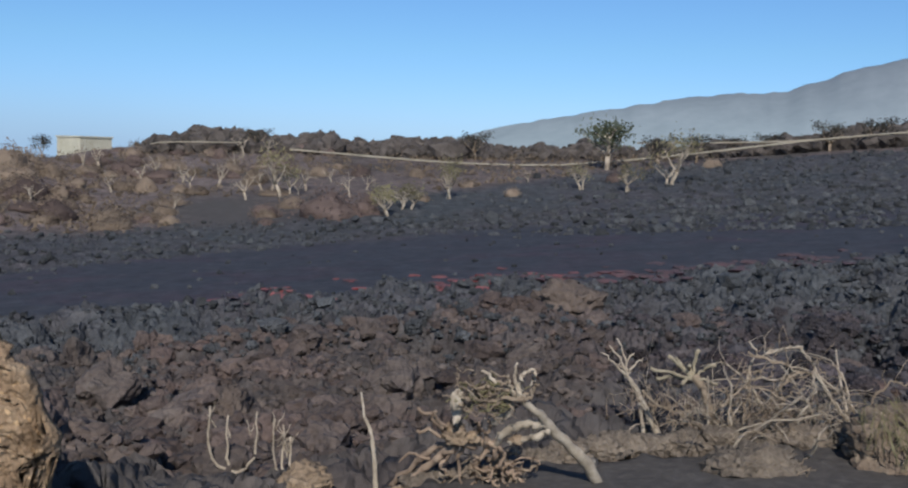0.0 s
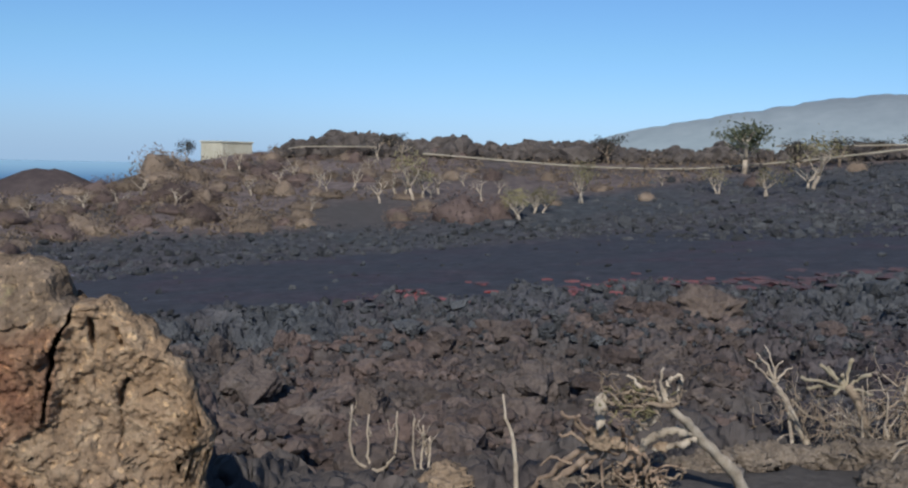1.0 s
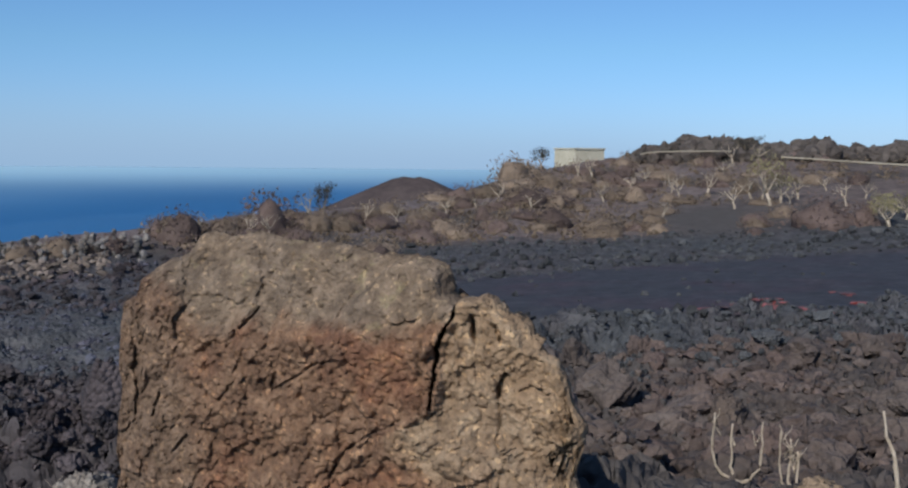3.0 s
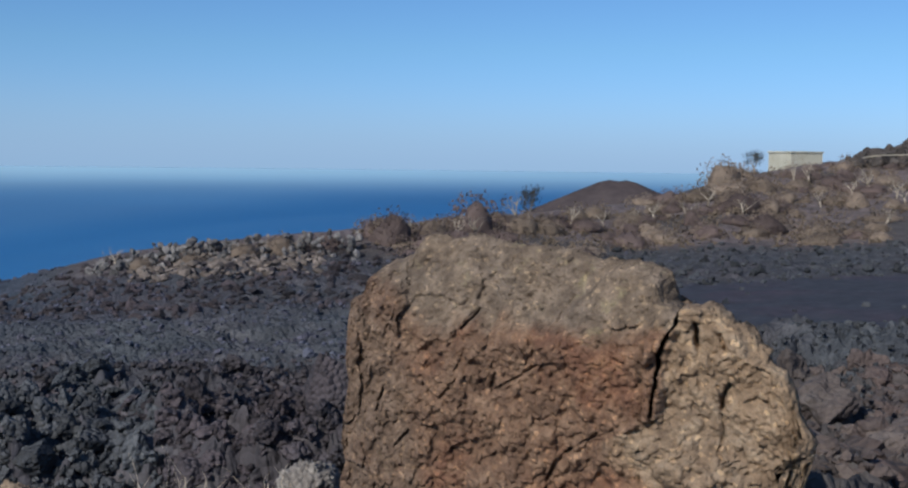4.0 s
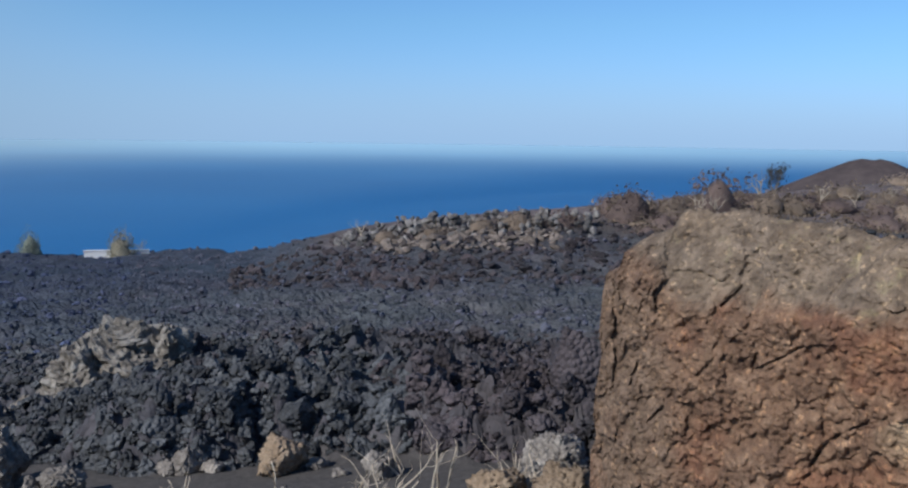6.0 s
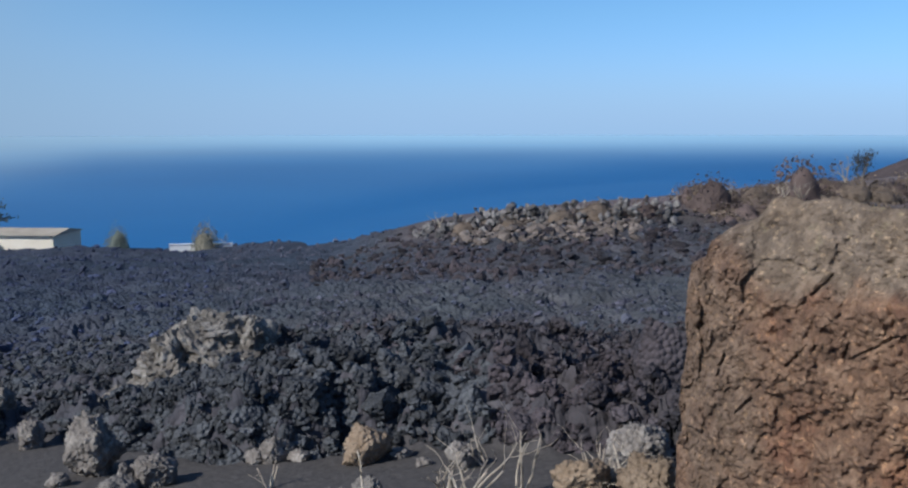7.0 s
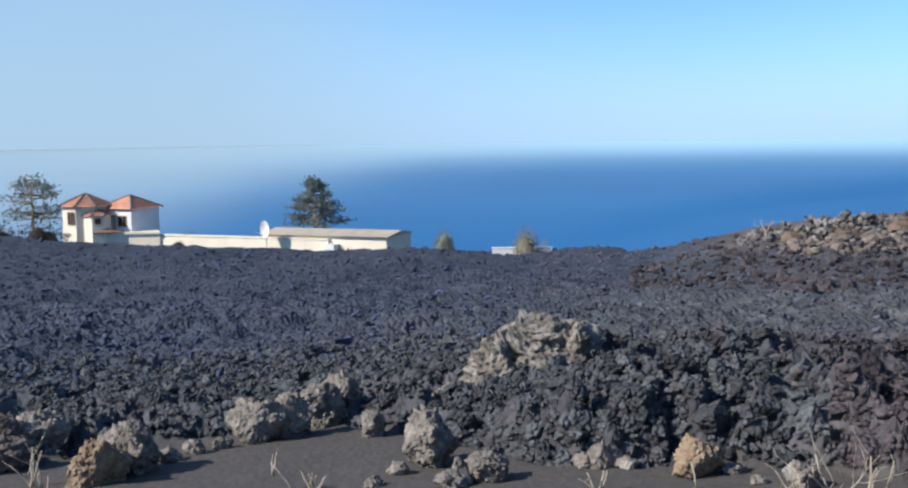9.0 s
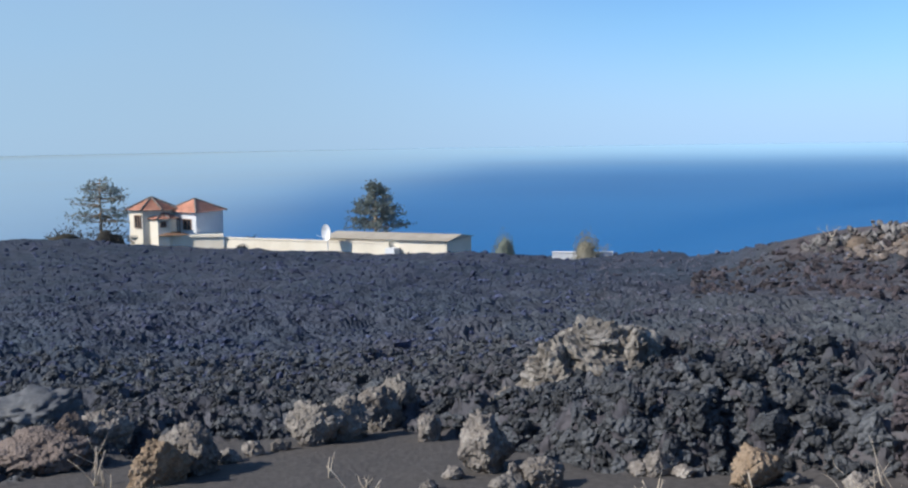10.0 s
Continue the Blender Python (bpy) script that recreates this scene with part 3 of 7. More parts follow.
def mountain_mesh():
    """A long ridge that climbs to the right, with spurs and gullies."""
    az = np.arange(-75, 7.01, 0.25)
    d = np.linspace(2300, 4300, 36)
    a, r = np.meshgrid(az, d)
    top = np.interp(a, [-75, -40, -20.5, -18.2, -14.6, -10.3, -5, -1.4, 3.5, 5, 7], [14, 9.0, 5.4, 4.85, 3.75, 3.5, 2.5, 1.95, 0.65, -0.5, -1.5])
    zt = 1.7 + 3000 * np.tan(np.radians(top)) + 14 * fbm2(a * 1.2, a * 0, 5)
    u = (r - 3000) / np.where(r < 3000, 700, 1300)
    z = -60 + (zt + 60) * (1 - smooth(np.abs(u))) 
    x, y = -r * np.sin(np.radians(a)), r * np.cos(np.radians(a))
    z += 40 * fbm2(x * 0.006, y * 0.004, 17) * smooth(np.abs(u) * 2)
    nr, na = r.shape
    s = Shape()
    s.add(np.stack([x.ravel(), y.ravel(), z.ravel()], 1), [(i * na + k, i * na + k + 1, (i + 1) * na + k + 1, (i + 1) * na + k) for i in range(nr - 1) for k in range(na - 1)])
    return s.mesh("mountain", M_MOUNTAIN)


tagged(new("mountain", mountain_mesh()), "mountain ridge painted in haze grey-blue far behind the hill", "mountain", kind="structure")


def cone_mesh():
    s = Shape()
    n, rings = 72, 26
    v = []
    for i in range(rings):
        u = i / (rings - 1)
        for k in range(n):
            a = 2 * math.pi * k / n
            r = 8 + 132 * u
            z = 48 * (1 - u) ** 1.08 - (2 * (1 - u / 0.08) if u < 0.08 else 0)
            g = 1 + 0.16 * float(fbm2(np.array([3 * math.cos(a) + 9]), np.array([3 * math.sin(a) + u * 2]), 41)[0])
            v.append((r * g * math.cos(a), r * g * math.sin(a), z + 0.8 * math.sin(a * 2 + 1)))
    f = [(i * n + k, (i + 1) * n + k, (i + 1) * n + (k + 1) % n, i * n + (k + 1) % n) for i in range(rings - 1) for k in range(n)] + [tuple(range(n))]
    s.add(v, f)
    return s.mesh("cinder_cone", M_CONE)


cone = tagged(new("cinder_cone", cone_mesh()), "small reddish brown cinder cone by the sea", "volcanic cone")
cone.location = (-449, 781, -61)
cone.scale = (0.87, 0.87, 0.99)


# ---- backdrop far out over the sea: haze painted on glowing sheets ----
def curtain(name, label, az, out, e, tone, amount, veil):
    """A curved sheet of painted, glowing haze: a veil covers what lies behind it, else it only adds its glow."""
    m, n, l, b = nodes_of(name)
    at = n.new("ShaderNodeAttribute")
    at.attribute_name = "haze_glow"
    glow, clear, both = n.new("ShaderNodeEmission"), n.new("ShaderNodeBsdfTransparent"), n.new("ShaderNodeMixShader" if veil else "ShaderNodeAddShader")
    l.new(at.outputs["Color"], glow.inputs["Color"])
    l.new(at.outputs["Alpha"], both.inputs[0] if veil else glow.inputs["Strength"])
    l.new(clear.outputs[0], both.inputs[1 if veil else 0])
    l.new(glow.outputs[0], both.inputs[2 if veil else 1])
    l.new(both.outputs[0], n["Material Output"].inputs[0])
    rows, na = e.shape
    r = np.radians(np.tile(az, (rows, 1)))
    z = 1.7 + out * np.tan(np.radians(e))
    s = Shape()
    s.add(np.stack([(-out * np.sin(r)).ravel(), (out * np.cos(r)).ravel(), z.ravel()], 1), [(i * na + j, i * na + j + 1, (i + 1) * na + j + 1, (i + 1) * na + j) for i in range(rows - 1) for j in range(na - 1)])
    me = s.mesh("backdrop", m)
    me.color_attributes.new("haze_glow", "FLOAT_COLOR", "POINT").data.foreach_set("color", np.stack([q.ravel() for q in (*tone, amount)], 1).ravel().astype(np.float32))
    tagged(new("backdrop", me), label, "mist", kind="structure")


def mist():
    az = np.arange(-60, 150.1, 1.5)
    # beyond the water: haze and thin smoke painted as a glowing veil
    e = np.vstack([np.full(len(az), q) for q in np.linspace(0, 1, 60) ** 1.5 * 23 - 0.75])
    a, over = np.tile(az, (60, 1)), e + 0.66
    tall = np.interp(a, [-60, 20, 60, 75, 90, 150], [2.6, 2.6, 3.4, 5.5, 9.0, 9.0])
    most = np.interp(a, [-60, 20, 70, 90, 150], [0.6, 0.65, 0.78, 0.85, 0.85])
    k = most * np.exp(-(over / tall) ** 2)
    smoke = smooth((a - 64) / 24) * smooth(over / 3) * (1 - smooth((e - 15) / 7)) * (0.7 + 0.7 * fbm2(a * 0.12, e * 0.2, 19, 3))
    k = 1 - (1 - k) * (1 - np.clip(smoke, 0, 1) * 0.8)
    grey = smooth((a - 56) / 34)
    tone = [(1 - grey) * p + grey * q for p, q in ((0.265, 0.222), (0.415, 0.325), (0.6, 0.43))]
    curtain("far_haze_glow", "glowing sheet painted with pale haze and thin smoke above the horizon", az, np.full(len(az), 4930.0), e, tone, k, True)
    # over the water: light scattered by mist, painted as added glow
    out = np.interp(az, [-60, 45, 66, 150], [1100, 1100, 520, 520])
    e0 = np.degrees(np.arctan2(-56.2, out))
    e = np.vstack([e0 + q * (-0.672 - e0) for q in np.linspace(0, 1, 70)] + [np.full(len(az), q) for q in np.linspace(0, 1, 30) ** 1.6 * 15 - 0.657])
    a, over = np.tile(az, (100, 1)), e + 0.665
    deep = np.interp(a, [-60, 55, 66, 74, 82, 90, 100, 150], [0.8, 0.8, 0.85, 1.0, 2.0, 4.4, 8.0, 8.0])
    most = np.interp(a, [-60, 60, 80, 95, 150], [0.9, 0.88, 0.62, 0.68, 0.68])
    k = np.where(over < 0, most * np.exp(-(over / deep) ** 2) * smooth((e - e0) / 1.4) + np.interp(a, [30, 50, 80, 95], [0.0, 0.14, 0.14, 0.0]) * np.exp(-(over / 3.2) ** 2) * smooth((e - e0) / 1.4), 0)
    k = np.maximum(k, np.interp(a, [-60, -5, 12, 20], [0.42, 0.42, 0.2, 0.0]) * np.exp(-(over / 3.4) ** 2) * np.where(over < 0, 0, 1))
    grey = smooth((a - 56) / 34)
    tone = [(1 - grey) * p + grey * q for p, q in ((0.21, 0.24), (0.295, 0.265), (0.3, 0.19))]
    curtain("sea_haze_glow", "glowing sheet painted with pale blue haze over the far sea", az, out, e, tone, k, False)


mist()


# ---- the great boulder ----
def segment_distance(px, pz, pts):
    best = np.full(px.shape, 9.0)
    for (ax, az), (bx, bz) in zip(pts, pts[1:]):
        t = np.clip(((px - ax) * (bx - ax) + (pz - az) * (bz - az)) / ((bx - ax) ** 2 + (bz - az) ** 2), 0, 1)
        best = np.minimum(best, np.hypot(px - ax - t * (bx - ax), pz - az - t * (bz - az)))
    return best


def boulder_mesh():
    """A front and a back sheet joined round the rim: grey cap, rubbly body, and a tan slab split off by a crack."""
    base, front, back = -0.95, 4.34, 5.5
    top_x = [-4.37, -4.34, -4.27, -4.13, -4.07, -3.91, -3.88, -3.83, -3.74, -3.55, -3.45, -3.25, -3.03, -2.87, -2.75, -2.65, -2.53, -2.42, -2.36, -2.335, -2.3, -2.25, -2.2, -2.12, -2.04, -1.97, -1.9, -1.84, -1.75, -1.71, -1.66]
    top_z = [0.74, 0.86, 0.92, 0.98, 1.1, 1.14, 1.17, 1.235, 1.265, 1.28, 1.28, 1.25, 1.24, 1.25, 1.23, 1.195, 1.21, 1.19, 1.16, 1.09, 1.06, 1.04, 1.05, 1.055, 1.01, 0.955, 0.87, 0.84, 0.78, 0.7, 0.5]
    left_z, left_x = [-0.95, -0.21, -0.09, 0.04, 0.2, 0.41, 0.52, 0.75, 0.85, 1.3], [-4.43, -4.43, -4.38, -4.42, -4.4, -4.35, -4.38, -4.36, -4.33, -4.33]
    right_z, right_x = [-0.95, 0.19, 0.3, 0.35, 0.38, 0.45, 0.6, 0.7, 1.3], [-1.6, -1.66, -1.69, -1.715, -1.655, -1.64, -1.68, -1.7, -1.72]
    nu, nv = 370, 310
    tu, tv = np.linspace(0, 1, nu), np.linspace(0, 1, nv)
    u, v = np.meshgrid(0.45 * tu + 0.55 * (0.5 - 0.5 * np.cos(np.pi * tu)), 0.6 * tv + 0.4 * np.sin(np.pi / 2 * tv))
    x = -4.38 + u * 2.72
    for _ in range(5):
        zt = np.interp(x, top_x, top_z)
        z = base + v * (zt - base)
        x = np.interp(z, left_z, left_x) * (1 - u) + np.interp(z, right_z, right_x) * u
    rim = np.minimum(np.minimum(u * 2.78, (1 - u) * 2.78), (1 - v) * 2.2)
    inner = np.sqrt(np.clip(1 - (1 - np.clip(rim / 0.065, 0, 1)) ** 2, 0, 1))
    p = np.stack([x.ravel(), 0.12 * (1 - inner).ravel(), z.ravel()], 1)
    fold = lambda q: q.reshape(x.shape)
    w1, w2 = fold(fbm3(p * 3, 81)), fold(fbm3(p * 3, 82))
    warp = np.stack([w1.ravel(), np.zeros(x.size), w2.ravel()], 1)
    # zones: the grey cap, the pale slab beyond the crack
    cap_foot = np.interp(x, [-4.4, -3.95, -3.75, -3.45, -3.34, -2.98, -2.65, -2.36, -2.25], [1.02, 0.96, 0.8, 0.74, 0.77, 0.83, 0.81, 0.85, 0.9])
    cap = smooth((z - cap_foot + 0.12 * w1 + 0.16 * fold(fbm3(p * 12, 86, 4))) / 0.14)
    crack_x = np.interp(z, [-0.95, 0.1, 0.27, 0.42, 0.55, 0.83, 0.94, 1.2], [-3.0, -2.86, -2.74, -2.48, -2.29, -2.265, -2.215, -2.26])
    beyond = smooth((x - crack_x + 0.05 * w2) / 0.03)
    slab = beyond * smooth((z - 0.1 + 0.5 * w1 + (x + 2.3) * 0.6) / 0.35)
    cap = cap * (1 - beyond)
    left_body = smooth((-3.55 - x + 0.4 * w2) / 0.3) * (1 - cap)
    rubbly = 1 - 0.72 * cap - 0.3 * slab - 0.35 * left_body
    # relief towards the viewer
    rough = (0.1 * fold(fbm3(p * 1.5, 61, 3)) + (0.05 - 0.03 * cap) * fold(plates3(p * 3.2 + warp * 0.9, 66))
             + rubbly * (0.036 * (fold(lumps3(p * 4.6 + warp * 0.8, 62)) - 0.3) + 0.036 * (fold(lumps3(p * 9.5 + warp, 63)) - 0.3) + 0.024 * (fold(lumps3(p * 20 + warp * 2, 64)) - 0.3))
             + (0.4 + 0.6 * rubbly) * 0.017 * (fold(lumps3(p * 43, 69)) - 0.3) + 0.022 * fold(plates3(p * 8 + warp * 1.6, 67)) * (0.5 + 0.5 * slab - 0.25 * cap)
             - 0.035 * np.abs(fold(fbm3(p * 4.2, 68, 3))) + 0.012 * fold(fbm3(p * 34, 65, 3)))
    layers = cap * smooth((-2.86 - x) / 0.08) * smooth((x + 3.36) / 0.06)
    step = (z + 0.25 * (x + 3.1) + 0.06 * w2) * 15
    rough = rough + layers * (0.022 * (step - np.floor(step)) - 0.022)
    knob = smooth((np.interp(z, [0.6, 0.77, 0.91, 1.05, 1.2], [-3.56, -3.45, -3.37, -3.34, -3.42]) - x) / 0.045) * smooth((x + 3.85) / 0.4) * smooth((z - 0.66) / 0.12) * smooth((1.16 - z) / 0.1)
    block = smooth((x - np.interp(z, [0.7, 0.85, 1.0, 1.07, 1.2], [-2.9, -2.88, -2.8, -2.72, -2.6])) / 0.03) * cap * smooth((z - 0.8) / 0.08)
    shelf = np.exp(-((z - cap_foot + 0.05) / 0.07) ** 2) * (1 - beyond) * smooth((x + 3.6) / 0.3)
    rough = rough + 0.03 * knob + 0.05 * block + 0.03 * shelf
    wob = 0.04 * fbm2(x * 7, z * 7, 71) + 0.016 * fbm2(x * 22, z * 22, 72, 4)
    gaps, cuts = np.clip(0.5 + 2.2 * fbm2(x * 14, z * 14, 76, 3), 0, 1), 0
    for pts, wide, deep in (
            ([(-2.26, 1.25), (-2.24, 1.14), (-2.215, 0.95), (-2.26, 0.83), (-2.275, 0.7), (-2.29, 0.55)], 0.0058, 0.6),
            ([(-2.31, 0.56), (-2.42, 0.5), (-2.52, 0.42), (-2.64, 0.36), (-2.78, 0.26), (-2.86, 0.08)], 0.0056, 0.01),
            ([(-2.13, 0.96), (-2.11, 0.9), (-2.1, 0.86)], 0.0115, 0.1), ([(-2.02, 0.92), (-1.99, 0.86)], 0.0099, 0.048),
            ([(-1.965, 0.7), (-1.99, 0.65), (-1.995, 0.59)], 0.0115, 0.08),
            ([(-2.0, 0.57), (-1.985, 0.48), (-1.99, 0.4), (-1.95, 0.33), (-1.94, 0.22), (-1.9, 0.12)], 0.0045, 0.035),
            ([(-1.82, 0.46), (-1.72, 0.41), (-1.6, 0.42)], 0.0062, 0.04), ([(-1.93, 0.62), (-1.84, 0.66), (-1.76, 0.64)], 0.0062, 0.024),
            ([(-3.35, 0.92), (-3.37, 0.88), (-3.4, 0.83)], 0.011, 0.05), ([(-2.79, 1.03), (-2.84, 0.95), (-2.87, 0.84)], 0.0062, 0.012),
            ([(-2.92, 0.7), (-3.0, 0.645), (-3.08, 0.6), (-3.2, 0.52)], 0.0068, 0.045), ([(-3.18, 0.62), (-3.2, 0.52)], 0.0087, 0.03),
            ([(-3.42, 0.58), (-3.5, 0.49), (-3.55, 0.44)], 0.0087, 0.036),
            ([(-2.72, 0.3), (-2.8, 0.22), (-2.85, 0.12)], 0.0112, 0.048),
            ([(-3.95, 0.42), (-4.0, 0.3)], 0.0099, 0.03), ([(-3.76, 0.22), (-3.86, 0.12)], 0.0099, 0.036)):
        cuts = cuts + deep * np.exp(-(segment_distance(x + wob, z + wob, pts) / wide) ** 4) * (0.55 + 0.9 * gaps)
    lean = cap * (0.05 + 0.3 * np.clip(z - cap_foot, 0, 1)) + beyond * (0.05 + 0.12 * smooth((x + 2.3) / 0.7)) * smooth((z - 0.35 + 0.5 * (x + 2.3)) / 0.25) + 0.1 * smooth((-4.0 - x) / 0.4)
    y_front = front + np.clip(4.6 - front - lean, 0.07, 0.26) * (1 - inner) + lean - rough * (0.25 + 0.75 * inner)
    y_back = back - 0.5 * (1 - inner) - 0.3 * smooth((x + 2.4) / 0.8)
    jag = (0.045 * fold(plates3(p * 7, 73)) + 0.04 * fold(fbm3(p * 12, 74, 3)) + 0.012) * (1 - inner)
    tuck = 0.34 * smooth((x + 2.8) / 1.2)
    side_x, up_z = x + np.where(u < 0.5, -jag, jag), z + jag * v
    joint = np.minimum(cuts, 0.5) * np.clip(inner * 1.6, 0, 1)
    sheets = [np.stack([(side_x + (joint - rough * inner) * x / 4.5).ravel(), (y_front + joint).ravel(), up_z.ravel()], 1), np.stack([(side_x - tuck).ravel(), y_back.ravel(), (up_z - 0.3 * v).ravel()], 1)]
    n = nu * nv
    i = (np.arange(nv - 1)[:, None] * nu + np.arange(nu - 1)[None, :]).ravel()
    f = np.vstack([np.stack([i, i + 1, i + nu + 1, i + nu], 1), n + np.stack([i, i + nu, i + nu + 1, i + 1], 1)]).tolist()
    for a in range(nu * (nv - 1), n - 1):
        f.append((a, a + 1, n + a + 1, n + a))
    for k in range(nv - 1):
        a, c = k * nu, (k + 1) * nu
        f.append((a, c, n + c, n + a))
        f.append((c + nu - 1, a + nu - 1, n + a + nu - 1, n + c + nu - 1))
    s = Shape()
    s.add(np.vstack(sheets), f)
    me = s.mesh("boulder", M_BOULDER, shade=True)
    rust = 0.75 * smooth((fold(fbm3(p * 3.2 + 7, 85, 5)) + 0.02 + 0.12 * smooth((0.5 - z) / 0.6)) / 0.26) * (1 - cap) * (1 - 0.75 * slab) * (1 - 0.7 * left_body)
    rust = np.maximum(rust, 0.7 * np.exp(-((x + 2.35) / 0.4) ** 2 - ((z - 0.3) / 0.32) ** 2) * smooth(fold(fbm3(p * 5, 87, 4)) / 0.2 + 0.5))
    c = np.stack([cap.ravel(), slab.ravel(), rust.ravel(), left_body.ravel()], 1)
    me.color_attributes.new("rock_zone", "FLOAT_COLOR", "POINT").data.foreach_set("color", np.vstack([c, c]).ravel().astype(np.float32))
    return me


boulder = tagged(new("boulder", boulder_mesh()), "huge tan and grey cracked volcanic boulder standing in ash", "boulder")



# ---- loose lava ----
def scatter(name, label, places, sizes, variants, material, seed, sink=0.3, squash=0.75):
    """Many broken stones in one mesh."""
    rs = np.random.RandomState(seed)
    x, y = places
    z, ashw, soil, chan = land(x, y)
    z = z + relief(x, y, ashw, soil, chan)
    kinds = rs.randint(0, len(variants), len(x))
    allv, allf, o = [], [], 0
    for k, shape in enumerate(variants):
        pick = np.nonzero(kinds == k)[0]
        if not len(pick):
            continue
        b, f = np.array(shape.v), np.array(shape.f)
        q = rs.normal(size=(len(pick), 4))
        q /= np.linalg.norm(q, axis=1)[:, None]
        w, i, j, h = q.T
        rot = np.stack([1 - 2 * (j * j + h * h), 2 * (i * j - h * w), 2 * (i * h + j * w), 2 * (i * j + h * w), 1 - 2 * (i * i + h * h), 2 * (j * h - i * w), 2 * (i * h - j * w), 2 * (j * h + i * w), 1 - 2 * (i * i + j * j)], 1).reshape(-1, 3, 3)
        v = np.einsum("nij,vj->nvi", rot, b) * (sizes[pick][:, None, None] * rs.uniform(0.75, 1.3, (len(pick), 1, 3)))
        v[:, :, 2] *= squash
        v += np.stack([x[pick], y[pick], z[pick] + sizes[pick] * (0.5 - sink) * squash], 1)[:, None, :]
        allv.append(v.reshape(-1, 3))
        allf.append((f[None] + (o + np.arange(len(pick)) * len(b))[:, None, None]).reshape(-1, 3))
        o += len(pick) * len(b)
    v, f = np.vstack(allv), np.vstack(allf)
    me = bpy.data.meshes.new(name)
    me.vertices.add(len(v))
    me.vertices.foreach_set("co", v.ravel().astype(np.float32))
    me.loops.add(f.size)
    me.loops.foreach_set("vertex_index", f.ravel().astype(np.int32))
    me.polygons.add(len(f))
    me.polygons.foreach_set("loop_start", np.arange(0, f.size, 3, dtype=np.int32))
    me.update(calc_edges=True)
    me.shade_flat()
    me.materials.append(material)
    return tagged(new(name, me), label, "lava rubble", kind="stuff")


def strewn(n, az0, az1, d0, d1, seed, keep):
    """Places between two bearings and distances, even to the eye, where keep() says so."""
    rs = np.random.RandomState(seed)
    az, d = rs.uniform(az0, az1, n), d0 * (d1 / d0) ** rs.uniform(0, 1, n)
    x, y = -d * np.sin(np.radians(az)), d * np.cos(np.radians(az))
    _, ashw, soil, chan = land(x, y)
    ok = keep(az, d, ashw, soil, chan, rs.uniform(0, 1, n))
    return (x[ok], y[ok]), d[ok], rs


STONES = [rock_shape(500 + k, (1, 1, 1), 2, 1.2, 0.9, spike=0.24) for k in range(9)]
CHIPS = [rock_shape(520 + k, (1, 1, 1), 1, 1.0, 0.8, spike=0.36) for k in range(9)]
ROUND = [rock_shape(580 + k, (1, 1, 1), 3, 0.7, 0.6, spike=0.03) for k in range(8)]
PEBBLES = [rock_shape(590 + k, (1, 1, 1), 2, 0.8, 0.6, spike=0.09) for k in range(8)]
SPLIT = [rock_shape(550 + k, (1, 1, 1), 1, 0.8, 0.5, spike=0.34) for k in range(6)]
BITS = [rock_shape(540 + k, (1, 1, 1), 1, 0.6, 0.4, spike=0.3) for k in range(2)]
for b in range(2, 8):
    s0, rs = Shape(), np.random.RandomState(b)
    g = (1 + 5 ** 0.5) / 2
    ico = np.array([(-1, g, 0), (1, g, 0), (-1, -g, 0), (1, -g, 0), (0, -1, g), (0, 1, g), (0, -1, -g), (0, 1, -g), (g, 0, -1), (g, 0, 1), (-g, 0, -1), (-g, 0, 1)]) * 0.27
    s0.add(ico * rs.uniform(0.6, 1.4, (12, 1)), [(0, 11, 5), (0, 5, 1), (0, 1, 7), (0, 7, 10), (0, 10, 11), (1, 5, 9), (5, 11, 4), (11, 10, 2), (10, 7, 6), (7, 1, 8), (3, 9, 4), (3, 4, 2), (3, 2, 6), (3, 6, 8), (3, 8, 9), (4, 9, 5), (2, 4, 11), (6, 2, 10), (8, 6, 7), (9, 8, 1)])
    BITS.append(s0)
BITS = BITS[2:]
on_lava = lambda az, d, a, s, c, u: (a < 0.6) & (s < 0.5) & (u > c * 0.985)
M_UMBER = surface("umber_clinker", (0.0408, 0.0356, 0.0372), (0.0622, 0.0534, 0.0544), (0.0976, 0.0824, 0.083), 4.0, 22.0, 0.95, 1.0, 0.075, 0.5, island=True, crag=18.0, patch=0.8)
M_REDCLINKER = surface("reddish_clinker", (0.0504, 0.0368, 0.0327), (0.0918, 0.0678, 0.0576), (0.144, 0.114, 0.0963), 3.0, 18.0, 0.95, 1.0, 0.05, 0.4, island=True, crag=12.0, patch=0.6)
# both field stones have bluish distance haze tinted into their base colour
M_HAZEFIELD = surface("haze_field_clinker", (0.0322, 0.0399, 0.066), (0.0492, 0.0594, 0.0985), (0.08, 0.0965, 0.154), 0.25, 3.0, 0.95, 1.0, 0.075, 0.35, island=True, crag=9.0, patch=0.8)
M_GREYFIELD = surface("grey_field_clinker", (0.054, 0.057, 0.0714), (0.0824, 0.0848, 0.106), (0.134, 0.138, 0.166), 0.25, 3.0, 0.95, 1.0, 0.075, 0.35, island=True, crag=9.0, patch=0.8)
blotch = lambda az, d: az + 22 * (value2(az * 0.4, d * 0.7, 44) - 0.5) + 8 * (value2(az * 1.9, d * 3.0, 45) - 0.5) < 57
